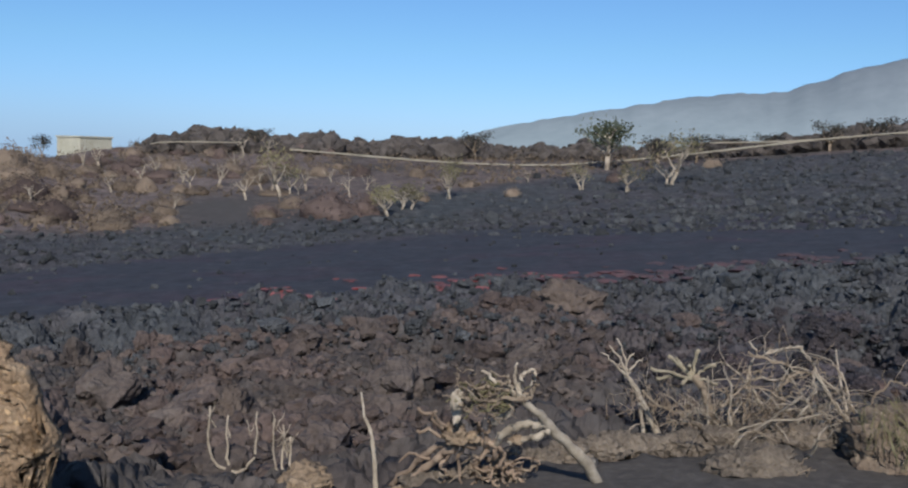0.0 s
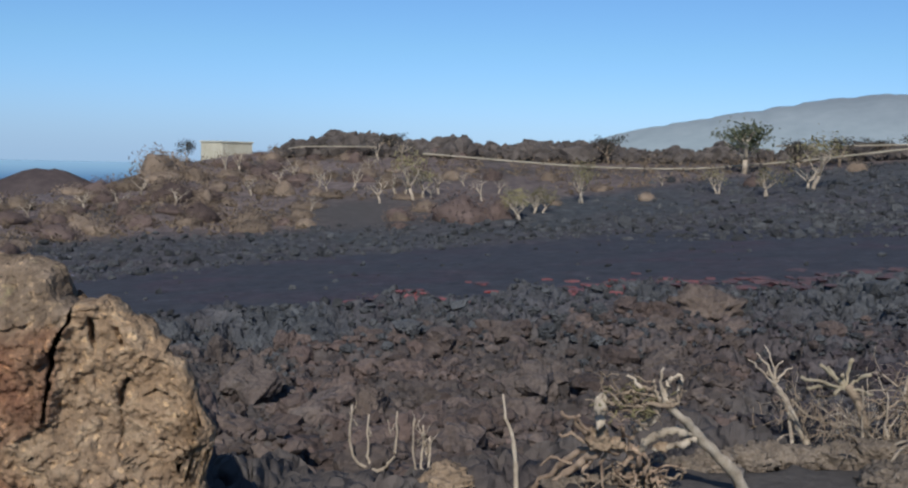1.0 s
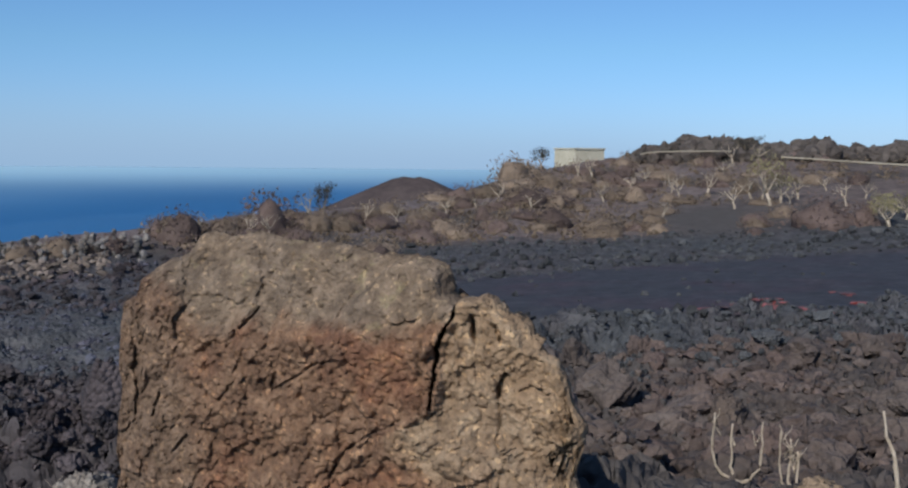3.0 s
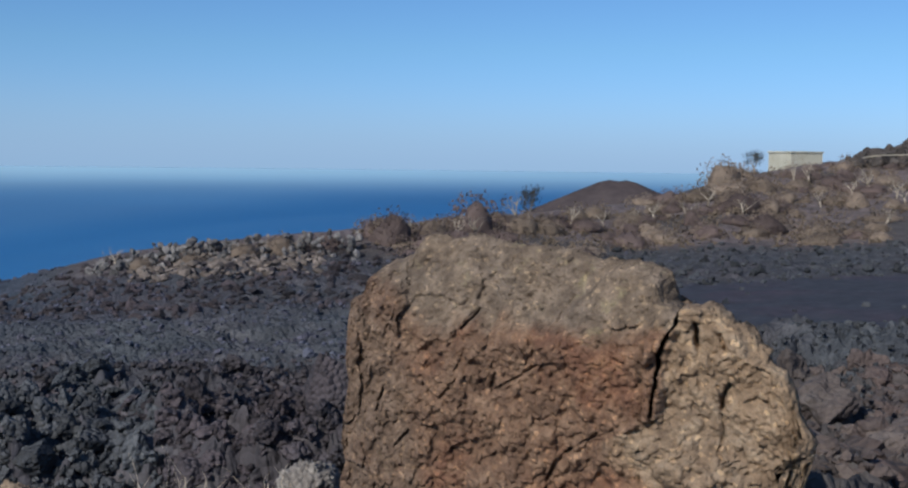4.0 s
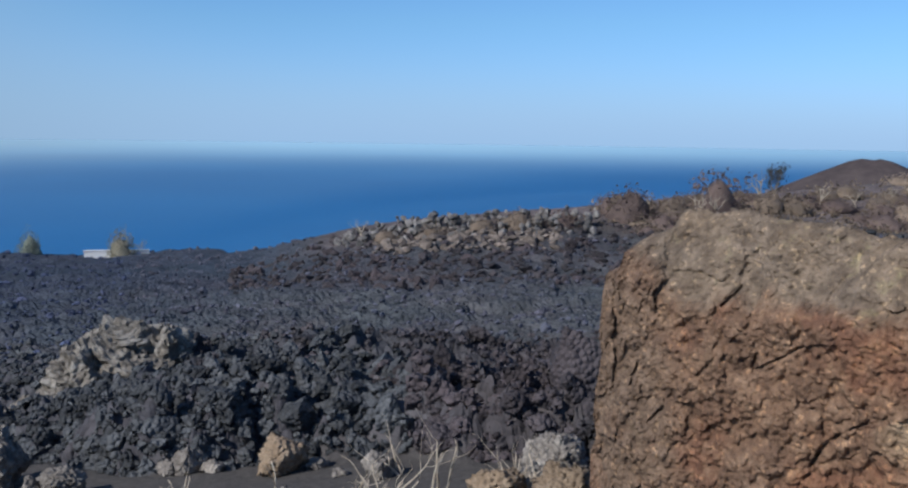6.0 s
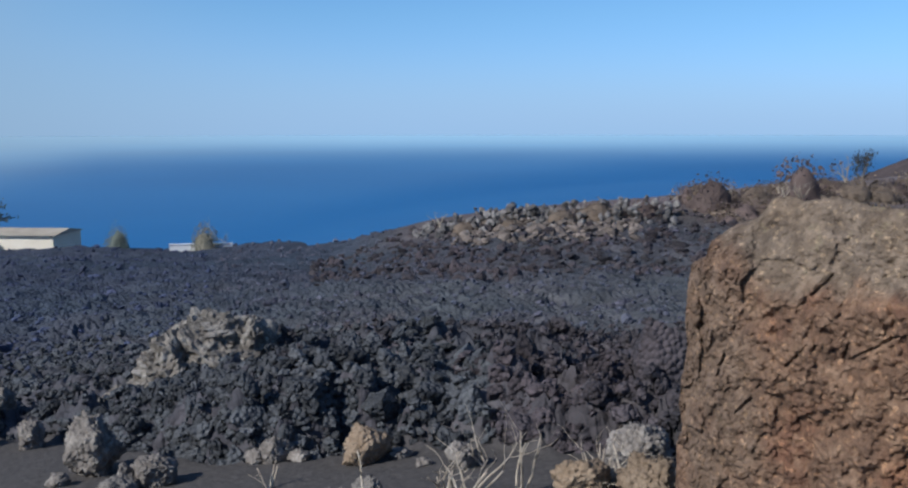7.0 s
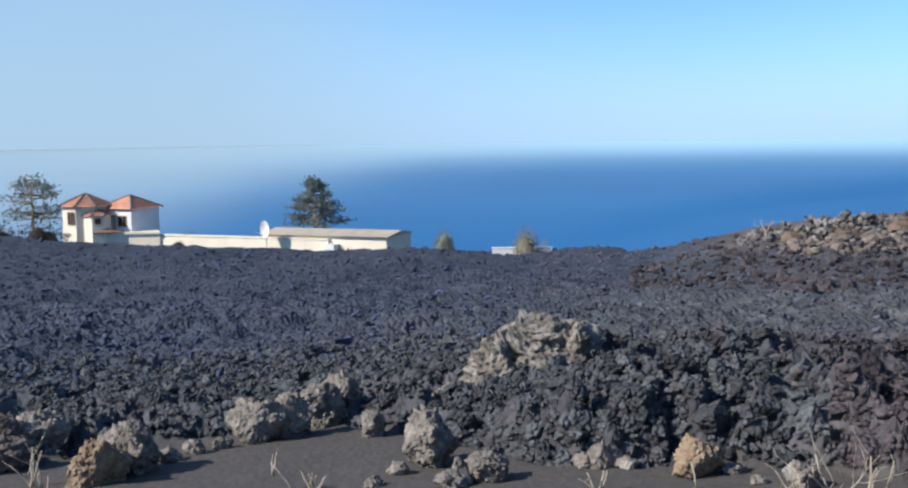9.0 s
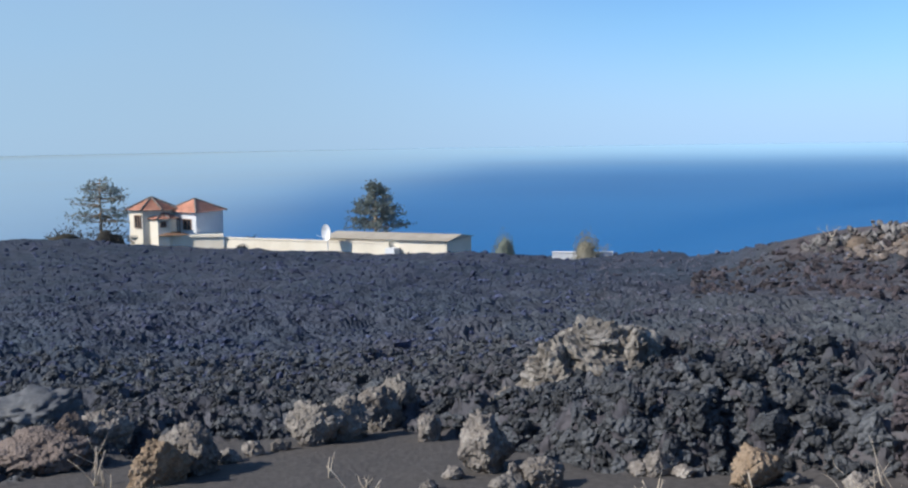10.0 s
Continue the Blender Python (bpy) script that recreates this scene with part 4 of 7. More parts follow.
umber_lava = lambda az, d, a, s, c, u: on_lava(az, d, a, s, c, u) & blotch(az, d)
grey_lava = lambda az, d, a, s, c, u: on_lava(az, d, a, s, c, u) & ~blotch(az, d)
for az0, az1, share, stone, tone, where in ((27, 72, 0.59, M_UMBER, "brownish", umber_lava), (44, 103, 0.78, M_CLINKER, "dark grey", grey_lava)):
    p, d, rs = strewn(int(700 * share), az0, az1, 8.2, 18, 1, where)
    scatter("lava_rubble", "jagged " + tone + " clinker heaped at the lava front", p, np.minimum(rs.lognormal(-2.15, 0.4, len(d)) * (0.7 + 0.03 * d), 0.28), STONES, stone, 1, sink=0.45)
    p, d, rs = strewn(int(5200 * share), az0, az1, 8.2, 22, 11, where)
    scatter("lava_rubble", "small jagged " + tone + " clinker of the lava front", p, np.minimum(rs.lognormal(-2.6, 0.45, len(d)) * (0.6 + 0.04 * d), 0.24), CHIPS, stone, 11, sink=0.4)
    p, d, rs = strewn(int(4200 * share), az0, az1, 8.2, 24, 14, where)
    scatter("lava_rubble", "crumbs of " + tone + " clinker over the lava front", p, np.minimum(rs.lognormal(-2.7, 0.45, len(d)) * (0.6 + 0.04 * d), 0.22), SPLIT, stone, 14, sink=0.3)
    p, d, rs = strewn(int(17000 * share), az0, az1, 8.2, 26, 16, where)
    scatter("lava_rubble", "fine crumbs of " + tone + " clinker over the lava front", p, np.minimum(rs.lognormal(-2.75, 0.45, len(d)) * (0.5 + 0.04 * d), 0.18), BITS, stone, 16, sink=0.25)
for az0, az1, share, stone in ((30, 54, 0.52, M_UMBER), (54, 76, 0.48, M_CLINKER)):
    p, d, rs = strewn(int(9000 * share), az0, az1, 8.0, 13, 13, lambda az, d, a, s, c, u: (np.abs(d - edge_of_ash(az) - 0.9) < 1.3) & (a < 0.7))
    n = int(3000 * share)
    p, d = (p[0][:n], p[1][:n]), d[:n]
    scatter("lava_rubble", "crumbling dark clinker on the face of the lava front", p, rs.lognormal(-2.5, 0.5, len(d)), SPLIT, stone, 13, sink=0.3, squash=0.9)
for az0, az1, share, stone, tone in ((-7, 27, 0.67, M_BROWNCLINKER, "brown and grey"), (-24, -7, 0.33, M_UMBER, "dark brownish")):
    p, d, rs = strewn(int(380 * share), az0, az1, 8.0, 24, 2, on_lava)
    scatter("lava_rubble", tone + " broken lava blocks below the ash bench", p, np.minimum(rs.lognormal(-1.2, 0.45, len(d)) * (0.7 + 0.03 * d), 0.78), ROUND, stone, 2, sink=0.55)
    p, d, rs = strewn(int(650 * share), az0, az1, 8.0, 23, 18, on_lava)
    scatter("lava_rubble", "reddish brown lava stones below the bench", p, np.minimum(rs.lognormal(-2.1, 0.5, len(d)) * (0.6 + 0.04 * d), 0.5), PEBBLES, M_REDCLINKER, 18, sink=0.5)
    p, d, rs = strewn(int(1500 * share), az0, az1, 8.0, 23, 12, on_lava)
    scatter("lava_rubble", "small " + tone + " lava fragments below the bench", p, np.minimum(rs.lognormal(-2.3, 0.5, len(d)) * (0.6 + 0.04 * d), 0.42), PEBBLES, stone, 12, sink=0.5)
    p, d, rs = strewn(int(3600 * share), az0, az1, 8.0, 23, 15, on_lava)
    scatter("lava_rubble", "crumbs of " + tone + " lava between the blocks", p, np.minimum(rs.lognormal(-2.6, 0.5, len(d)) * (0.6 + 0.04 * d), 0.26), SPLIT, stone, 15, sink=0.4)
    p, d, rs = strewn(int(5000 * share), az0, az1, 8.0, 23, 17, on_lava)
    scatter("lava_rubble", "fine crumbs of " + tone + " lava between the blocks", p, np.minimum(rs.lognormal(-2.6, 0.5, len(d)) * (0.5 + 0.04 * d), 0.22), BITS, stone, 17, sink=0.3)
for az0, az1, share, stone, tone in ((27, 68, 0.54, M_GREYFIELD, "dark grey"), (68, 103, 0.46, M_HAZEFIELD, "dark haze-blue")):
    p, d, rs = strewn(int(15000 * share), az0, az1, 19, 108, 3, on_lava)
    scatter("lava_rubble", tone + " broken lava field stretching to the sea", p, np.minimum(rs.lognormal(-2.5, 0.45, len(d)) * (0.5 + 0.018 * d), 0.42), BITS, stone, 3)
p, d, rs = strewn(11500, -26, 30, 20, 74, 4, on_lava)
scatter("lava_rubble", "dark lava rubble on the banks of the channel", p, np.minimum(rs.lognormal(-2.0, 0.5, len(d)) * (0.5 + 0.016 * d), 0.7), BITS, M_CLINKER, 4)
p, d, rs = strewn(5200, -26, 4, 60, 108, 5, lambda az, d, a, s, c, u: u < np.clip((2 - az) / 14, 0, 1))
scatter("lava_rubble", "dark lava blocks covering the slope of the hill", p, np.minimum(rs.lognormal(-1.5, 0.55, len(d)), 1.0), BITS, M_CLINKER, 5, sink=0.42)

p, d, rs = strewn(2200, 40, 63, 38, 60, 8, lambda az, d, a, s, c, u: u < smooth((d - 38) / 10))
scatter("lava_rubble", "dark and brown stones strewn below the dry wall", p, np.minimum(rs.lognormal(-1.5, 0.45, len(d)), 0.7), BITS, M_UMBER, 8, sink=0.35)
p, d, rs = strewn(420, 45.5, 55.5, 52.5, 57.5, 9, lambda az, d, a, s, c, u: u < 0.9)
scatter("tan_rubble", "tan stones of a fallen lower wall on the slope", p, np.minimum(rs.lognormal(-1.25, 0.35, len(d)), 0.6), BITS, surface("tan_stone", (0.08, 0.064, 0.053), (0.16, 0.128, 0.104), (0.26, 0.213, 0.175), 1.5, 8.0, 0.95, 0.8, 0.05, 0.35, island=True), 9, sink=0.2)

# the old lava wall along the top of the hill
rs = np.random.RandomState(6)
az = rs.uniform(-26, 18.5, 1700)
d = rs.uniform(112, 126, 1700)
tall = np.interp(az, [-26, -14, -10, 12, 17, 18.5], [2.6, 1.9, 1.5, 2.1, 2.2, 1.0]) * (0.6 + 0.8 * value2(az * 0.8, az * 0, 12))
scatter("crest_rubble", "dark brown lava blocks piled along the hill crest", (-d * np.sin(np.radians(az)), d * np.cos(np.radians(az))), tall * rs.uniform(0.25, 0.9, 1700), [rock_shape(560 + k, (1, 1, 1), 2, 0.8, 0.6, spike=0.09) for k in range(6)], surface("crest_stone", (0.042, 0.035, 0.031), (0.08, 0.067, 0.058), (0.14, 0.118, 0.1), 0.8, 5.0, 0.95, 1.0, 0.1, 0.35, island=True), 6, sink=0.1, squash=0.85)


def hot_material():
    m, n, l, b = nodes_of("glowing_lava")
    co = n.new("ShaderNodeTexCoord").outputs["Object"]
    big, med = noise_node(n, l, co, 0.42), noise_node(n, l, co, 4.0)
    l.new(ramp(n, l, med, [(0.35, (0.04, 0.034, 0.039)), (0.65, (0.085, 0.052, 0.058))]), b.inputs["Base Color"])
    b.inputs["Roughness"].default_value = 0.9
    b.inputs["Emission Color"].default_value = (1.0, 0.19, 0.17, 1)
    hot = maths(n, l, "MULTIPLY", maths(n, l, "SUBTRACT", big, 0.38), maths(n, l, "ADD", med, 0.2))
    xyz = n.new("ShaderNodeSeparateXYZ")
    l.new(co, xyz.inputs[0])
    crust = n.new("ShaderNodeMapRange")
    for k, q in enumerate((1.5, 5.0, 1.0, 0.08)):
        crust.inputs[k + 1].default_value = q
    l.new(xyz.outputs[0], crust.inputs[0])
    hot = maths(n, l, "MULTIPLY", maths(n, l, "MAXIMUM", hot, 0.0), crust.outputs[0])
    l.new(maths(n, l, "MULTIPLY", hot, 0.95), b.inputs["Emission Strength"])
    return m


M_HOT = hot_material()
rs = np.random.RandomState(7)
runs = [(11.3, 31.2, 0.6, 0.8, 70), (9.6, 29.8, 2.0, 1.4, 50), (3.6, 33.6, 0.8, 0.8, 60), (1.4, 33.2, 1.0, 0.8, 60), (-3.4, 31.8, 0.7, 0.8, 70), (0.0, 34.0, 4.0, 2.2, 80), (-8.6, 34.2, 2.6, 1.8, 70), (-13.0, 36.6, 2.6, 2.0, 70), (-17.0, 39.4, 1.8, 2.0, 40)]
az = np.concatenate([rs.normal(a, wa, k) for a, _, wa, _, k in runs])
d = np.concatenate([rs.normal(q, wd, k) for _, q, _, wd, k in runs])
scatter("glowing_lava", "dull red glowing lava lumps in the dark channel", (-d * np.sin(np.radians(az)), d * np.cos(np.radians(az))), rs.uniform(0.15, 0.65, len(d)), SPLIT, M_HOT, 7, sink=0.3, squash=0.2)


# ---- stones on the ash ----
def sit(x, y, sink=0.0):
    return (x, y, height(x, y) - sink)


def loose_rock(seed, az, d, w, h, material, label, fine=5):
    x, y = spot(az, d)
    s = rock_shape(seed, (w, w * 0.85, h * 1.1), fine if w > 0.3 else 4, 0.5, 0.35)
    ob = new("rock", s.mesh("rock", material))
    ob.location = sit(x, y, -h * 0.36)
    ob.rotation_euler = (0, 0, seed * 1.7)
    return tagged(ob, label, "rock", "stones on the ash")


M_OCHRE = surface("ochre_rock", (0.127, 0.0873, 0.0546), (0.25, 0.18, 0.117), (0.405, 0.31, 0.214), 6.0, 30.0, 0.95, 1.0, 0.028, 0.15, crag=24.0)
M_GREYROCK = surface("grey_rock", (0.0862, 0.0744, 0.0636), (0.184, 0.163, 0.138), (0.345, 0.305, 0.254), 6.0, 30.0, 0.95, 1.0, 0.028, 0.2, crag=24.0)
M_SLAB = surface("pale_grey_slab", (0.06, 0.061, 0.0651), (0.102, 0.104, 0.108), (0.18, 0.177, 0.167), 1.6, 14.0, 0.9, 0.6, 0.03, 0.0)
for k, (az, d, w, h, m, label) in enumerate([
    (75.0, 10.4, 0.5, 0.56, M_PALEROCK, "upright pale tan rock at the lava edge"),
    (84.0, 12.9, 0.6, 0.5, M_GREYROCK, "rough grey rock with a pitted face on ash"),
    (82.2, 13.1, 0.55, 0.46, M_GREYROCK, "dark sided pitted grey rock on ash"),
    (80.6, 13.9, 0.55, 0.55, M_PALEROCK, "pale tan pitted rock by the lava"),
    (79.6, 14.4, 0.5, 0.5, M_GREYROCK, "grey rock leaning on the lava edge"),
    (92.5, 11.0, 0.5, 0.5, M_OCHRE, "orange brown pitted rock lying on ash"),
    (90.7, 11.5, 0.62, 0.48, M_PALEROCK, "grey crusted rock lying on ash"),
    (94.9, 13.6, 0.66, 0.38, M_PALEROCK, "rough grey rock at the edge of ash"),
    (98.2, 12.8, 0.9, 0.38, M_BROWNROCK, "reddish brown rough rock on ash"),
    (96.6, 13.4, 0.5, 0.42, M_BROWNROCK, "brown pitted stone beside rough rocks"),
    (65.9, 9.8, 0.26, 0.25, M_PALEROCK, "small pale rock against the lava front"),
    (67.0, 9.8, 0.18, 0.15, M_PALEROCK, "little pale stone against the lava front"),
    (61.0, 9.3, 0.34, 0.36, M_OCHRE, "yellowish ochre rock at the lava front"),
    (78.0, 12.6, 0.34, 0.36, M_PALEROCK, "pale slanting rock at the lava edge"),
    (72.2, 9.4, 0.34, 0.26, M_PALEROCK, "rounded pale rock with lichen on ash"),
    (73.7, 9.5, 0.2, 0.2, M_PALEROCK, "small round tan stone on ash"),
    (74.2, 9.2, 0.3, 0.14, M_GREYROCK, "low lichen covered stone on ash"),
    (98.3, 16.0, 1.5, 0.72, M_SLAB, "large smooth pale grey rock among lava"),
    (46.3, 8.3, 0.46, 0.32, M_PALEROCK, "pale rounded rock beside the great boulder"),
    (49.3, 7.4, 0.34, 0.3, M_OCHRE, "yellow ochre rock at the bench edge"),
    (45.9, 7.3, 0.34, 0.26, M_OCHRE, "ochre stone at the foot of the boulder"),
    (47.6, 7.7, 0.26, 0.2, M_PALEROCK, "small pale stone near the great boulder"),
    (55.8, 8.7, 0.28, 0.2, M_PALEROCK, "pale root covered stone on ash"),
    (63.1, 7.7, 0.22, 0.14, M_GREYROCK, "flat grey stone on ash"),
    (61.2, 7.7, 0.22, 0.2, M_GREYROCK, "grey angular stone on ash"),
    (78.5, 9.5, 0.14, 0.1, M_PALEROCK, "pebble of pale rock on ash"),
    (77.0, 10.0, 0.18, 0.12, M_PALEROCK, "small crumbled pale stone on ash"),
    (59.2, 9.4, 0.2, 0.08, M_PALEROCK, "flat pale stone on ash"),
    (64.6, 9.7, 0.2, 0.09, M_PALEROCK, "flat pale chip by the lava"),
    (58.0, 8.9, 0.16, 0.06, M_PALEROCK, "thin pale chip on ash"),
    (87.5, 12.4, 0.24, 0.14, M_PALEROCK, "low pale stone on ash"),
    (88.8, 12.0, 0.26, 0.14, M_PALEROCK, "pale stone at the lava edge"),
    (86.0, 12.6, 0.2, 0.12, M_GREYROCK, "little grey stone at the lava edge"),
    (7.8, 6.4, 0.36, 0.16, M_OCHRE, "tan rock at the bench edge"),
    (12.8, 14.8, 0.7, 0.6, M_BROWNROCK, "brown lava block in the rubble"),
    (-7.5, 6.6, 0.1, 0.06, M_PALEROCK, "white pebble on dark ash"),
]):
    loose_rock(900 + k, az, d, w, h, m, label)
loose_rock(958, -4.9, 24.2, 1.55, 1.0, M_BROWNROCK, "large rounded brown lava block")


def layered_block(seed, size):
    """A crusty block broken along flat layers."""
    bm = bmesh.new()
    bmesh.ops.create_icosphere(bm, subdivisions=5, radius=1.0)
    p = np.array([v.co[:] for v in bm.verts])
    f = [tuple(v.index for v in q.verts) for q in bm.faces]
    bm.free()
    rs = np.random.RandomState(seed)
    for k in range(8):
        w = rs.normal(size=3)
        w /= np.linalg.norm(w)
        p -= np.outer(np.clip(p @ w - rs.uniform(0.55, 0.85), 0, None), w) * 0.85
    q = p + rs.uniform(0, 50, 3)
    w = np.stack([fbm3(q * 2, seed + k) for k in (1, 2, 3)], 1)
    flat = q * np.array((1.0, 1.0, 2.6))
    p *= (1.05 + 0.2 * plates3(flat * 1.7 + w, seed) + 0.16 * plates3(flat * 4 + w, seed + 5) + 0.2 * fbm3(q * 5, seed + 7, 4) + 0.1 * (lumps3(q * 9 + w, seed + 3) - 0.3) + 0.06 * (lumps3(q * 19, seed + 4) - 0.3))[:, None]
    s = Shape()
    s.add(p * np.array(size) * 0.575, f)
    return s


def crag():
    """The pale outcrop that stands out of the lava front: blocks leaning together."""
    o = thing("outcrop", "pale tan craggy outcrop rising from the dark lava", "outcrop", (-13.4, 5.0, -1.34))
    stone = surface("crag_rock", (0.085, 0.072, 0.057), (0.165, 0.142, 0.114), (0.44, 0.405, 0.35), 5.0, 24.0, 0.95, 1.0, 0.05, 0.15)
    for k, (x, y, z, w, dp, h) in enumerate([(0, 0.2, -0.1, 1.0, 0.9, 0.9), (0.05, 0.72, -0.06, 0.8, 0.62, 0.82), (0.0, -0.3, -0.2, 0.8, 0.75, 0.72), (-0.05, 0.35, 0.24, 0.6, 0.7, 0.34), (-0.05, 0.8, 0.2, 0.5, 0.5, 0.3), (0.25, 0.5, -0.35, 0.6, 0.7, 0.55), (0.3, 0.0, -0.4, 0.5, 0.6, 0.45), (0.12, -0.7, -0.38, 0.55, 0.55, 0.42), (0.15, -1.05, -0.48, 0.45, 0.5, 0.36), (0.2, -1.4, -0.56, 0.42, 0.46, 0.3)]):
        b = part("rock_block", layered_block(1200 + k, (w * 1.15, dp * 1.15, h * 1.12)), stone, o)
        b.location = (x, y, z)


crag()


# ---- plants ----
def grow(s, rnd, p, way, length, radius, level, bend=0.3, forks=(2, 3), lift=0.08, sides=5, leaves=None, shrink=0.62):
    """One limb that wanders and forks. leaves collects the tips."""
    pts, rad = [Vector(p)], [radius]
    steps = 5 if level else 4
    way = Vector(way).normalized()
    for k in range(steps):
        way = (way + bend * Vector((rnd.gauss(0, 1), rnd.gauss(0, 1), rnd.gauss(0, 1))) * 0.55 + Vector((0, 0, lift))).normalized()
        pts.append(pts[-1] + way * length / steps)
        rad.append(radius * (1 - 0.6 * (k + 1) / steps))
    s.tube(pts, rad, sides if radius > 0.008 else 3)
    if level == 0:
        if leaves is not None:
            leaves.append(pts[-1])
        return pts, rad, way
    for k in range(rnd.randint(*forks)):
        i = rnd.randint(2, steps)
        side = Vector((rnd.gauss(0, 1), rnd.gauss(0, 1), rnd.gauss(0, 0.6))).normalized()
        grow(s, rnd, pts[i], way * 0.7 + side * 0.8, length * shrink * rnd.uniform(0.7, 1.15), rad[i] * 0.75, level - 1, bend, forks, lift, sides, leaves, shrink)


def bare_tree(seed, h, material=None, leafy=None, share=0, puff=0.07):
    """A small tree with pale limbs; leafy: the leaves' material, share: leaves at a tip."""
    rnd = random.Random(seed)
    ob = thing("tree", "", "tree")
    trunk, limbs, tips = Shape(), Shape(), []
    fork = Vector((rnd.uniform(-0.1, 0.1) * h, rnd.uniform(-0.1, 0.1) * h, 0.3 * h))
    trunk.tube([(0, 0, -0.15 * h), fork * 0.5 + Vector((0.02 * h, 0, 0)), fork], [0.05 * h, 0.04 * h, 0.034 * h], 6)
    for k in range(4):
        a = 2 * math.pi * (k + rnd.random() * 0.6) / 4
        grow(limbs, rnd, fork, (math.cos(a), math.sin(a), 0.9), 0.42 * h, 0.024 * h, 3, 0.35, (2, 3), 0.12, 4, tips)
    part("trunk", trunk, material or M_BARK, ob, shade=True)
    part("branchwork", limbs, material or M_BARK, ob, shade=True)
    if leafy:
        crown = Shape()
        for p in tips:
            for _ in range(share):
                crown.leaf(p + Vector((rnd.gauss(0, 1), rnd.gauss(0, 1), rnd.gauss(0, 0.8))) * puff * h, h * rnd.uniform(0.02, 0.045), rnd)
        part("crown", crown, leafy, ob)
    return ob


def dry_bush(seed, leaf, count=1350, flat=1.0):
    """A rounded bush, one metre across: twigs in a broken dome of small dry leaves."""
    rnd = random.Random(seed)
    ob = thing("bush", "", "bush")
    twigs, crown = Shape(), Shape()
    for _ in range(13):
        a, e = rnd.uniform(0, 6.3), rnd.uniform(0.2, 1.4)
        grow(twigs, rnd, (0, 0, -0.05), (math.cos(a), math.sin(a), e), rnd.uniform(0.24, 0.42), 0.007, 1, 0.3, (1, 2), 0.05, 3)
    q = rock_shape(seed, (0.58, 0.58, 0.66), 2, 0.6, 0.25, spike=0.13)
    crown.add([(a, b, max(e * flat, -0.05)) for a, b, e in q.v], q.f)
    p = np.random.RandomState(seed).normal(size=(count, 3))
    p /= np.linalg.norm(p, axis=1)[:, None]
    p *= (0.44 * (1 + 0.9 * fbm3(p * 1.8 + seed, seed, 3)) * np.random.RandomState(seed + 1).uniform(0.62, 1.04, count))[:, None]
    for x, y, z in p:
        if z > -0.06:
            crown.leaf((x, y, z * flat * 1.1), rnd.uniform(0.013, 0.032), rnd)
    part("twig_mass", twigs, M_TWIG, ob)
    part("crown", crown, leaf, ob, shade=True)
    return ob


def place(kind, x, y, w, h, label, group, turn=0.0, sink=0.05):
    ob = copy_thing(kind, Matrix.Identity(4))
    ob.matrix_basis = pose(x, y, height(x, y) - sink * h, 0, 0, turn) @ Matrix.Diagonal((w, w, h, 1))
    return tagged(ob, label, "", group)


def remove(kinds):
    for ob in kinds:
        for c in (*ob.children_recursive, ob):
            bpy.data.objects.remove(c)


# kinds are built one metre tall or wide, then placed by copies
M_YELLOW = surface("yellow_leaf", (0.15, 0.135, 0.065), (0.25, 0.22, 0.115), (0.36, 0.32, 0.19), 0.7, 6.0, 0.9, 0.0, 0.01, 0.3, thin=0.3)
M_DARKLEAF = surface("dark_leaf", (0.05, 0.046, 0.036), (0.08, 0.072, 0.056), (0.12, 0.107, 0.085), 0.7, 6.0, 0.9, 0.0, 0.01, 0.25, thin=0.45)
TREES = [bare_tree(21, 1.0), bare_tree(22, 1.0), bare_tree(23, 1.0)]
YTREES = [bare_tree(31, 1.0, None, M_YELLOW, 4), bare_tree(32, 1.0, None, M_YELLOW, 6)]
GTREES = [bare_tree(41, 1.0, None, M_GREEN, 20, 0.09), bare_tree(42, 1.0, M_TWIG, M_DARKLEAF, 16, 0.09)]
BEIGE = [dry_bush(51, M_BEIGE), dry_bush(52, M_BEIGE), dry_bush(53, M_BEIGE)]
RUST = [dry_bush(61, M_RUST), dry_bush(62, M_RUST)]
YBUSH = dry_bush(55, surface("cream_leaf", (0.2, 0.18, 0.12), (0.32, 0.29, 0.21), (0.44, 0.4, 0.31), 0.7, 6.0, 0.9, 0.0, 0.01, 0.2, thin=0.3), 2200)
GBUSH = dry_bush(56, surface("grey_green_leaf", (0.14, 0.16, 0.12), (0.23, 0.25, 0.2), (0.34, 0.36, 0.3), 0.7, 6.0, 0.9, 0.0, 0.01, 0.2, thin=0.3), 2200)
DARKB = [dry_bush(71, M_DARKLEAF), dry_bush(72, M_DARKLEAF)]

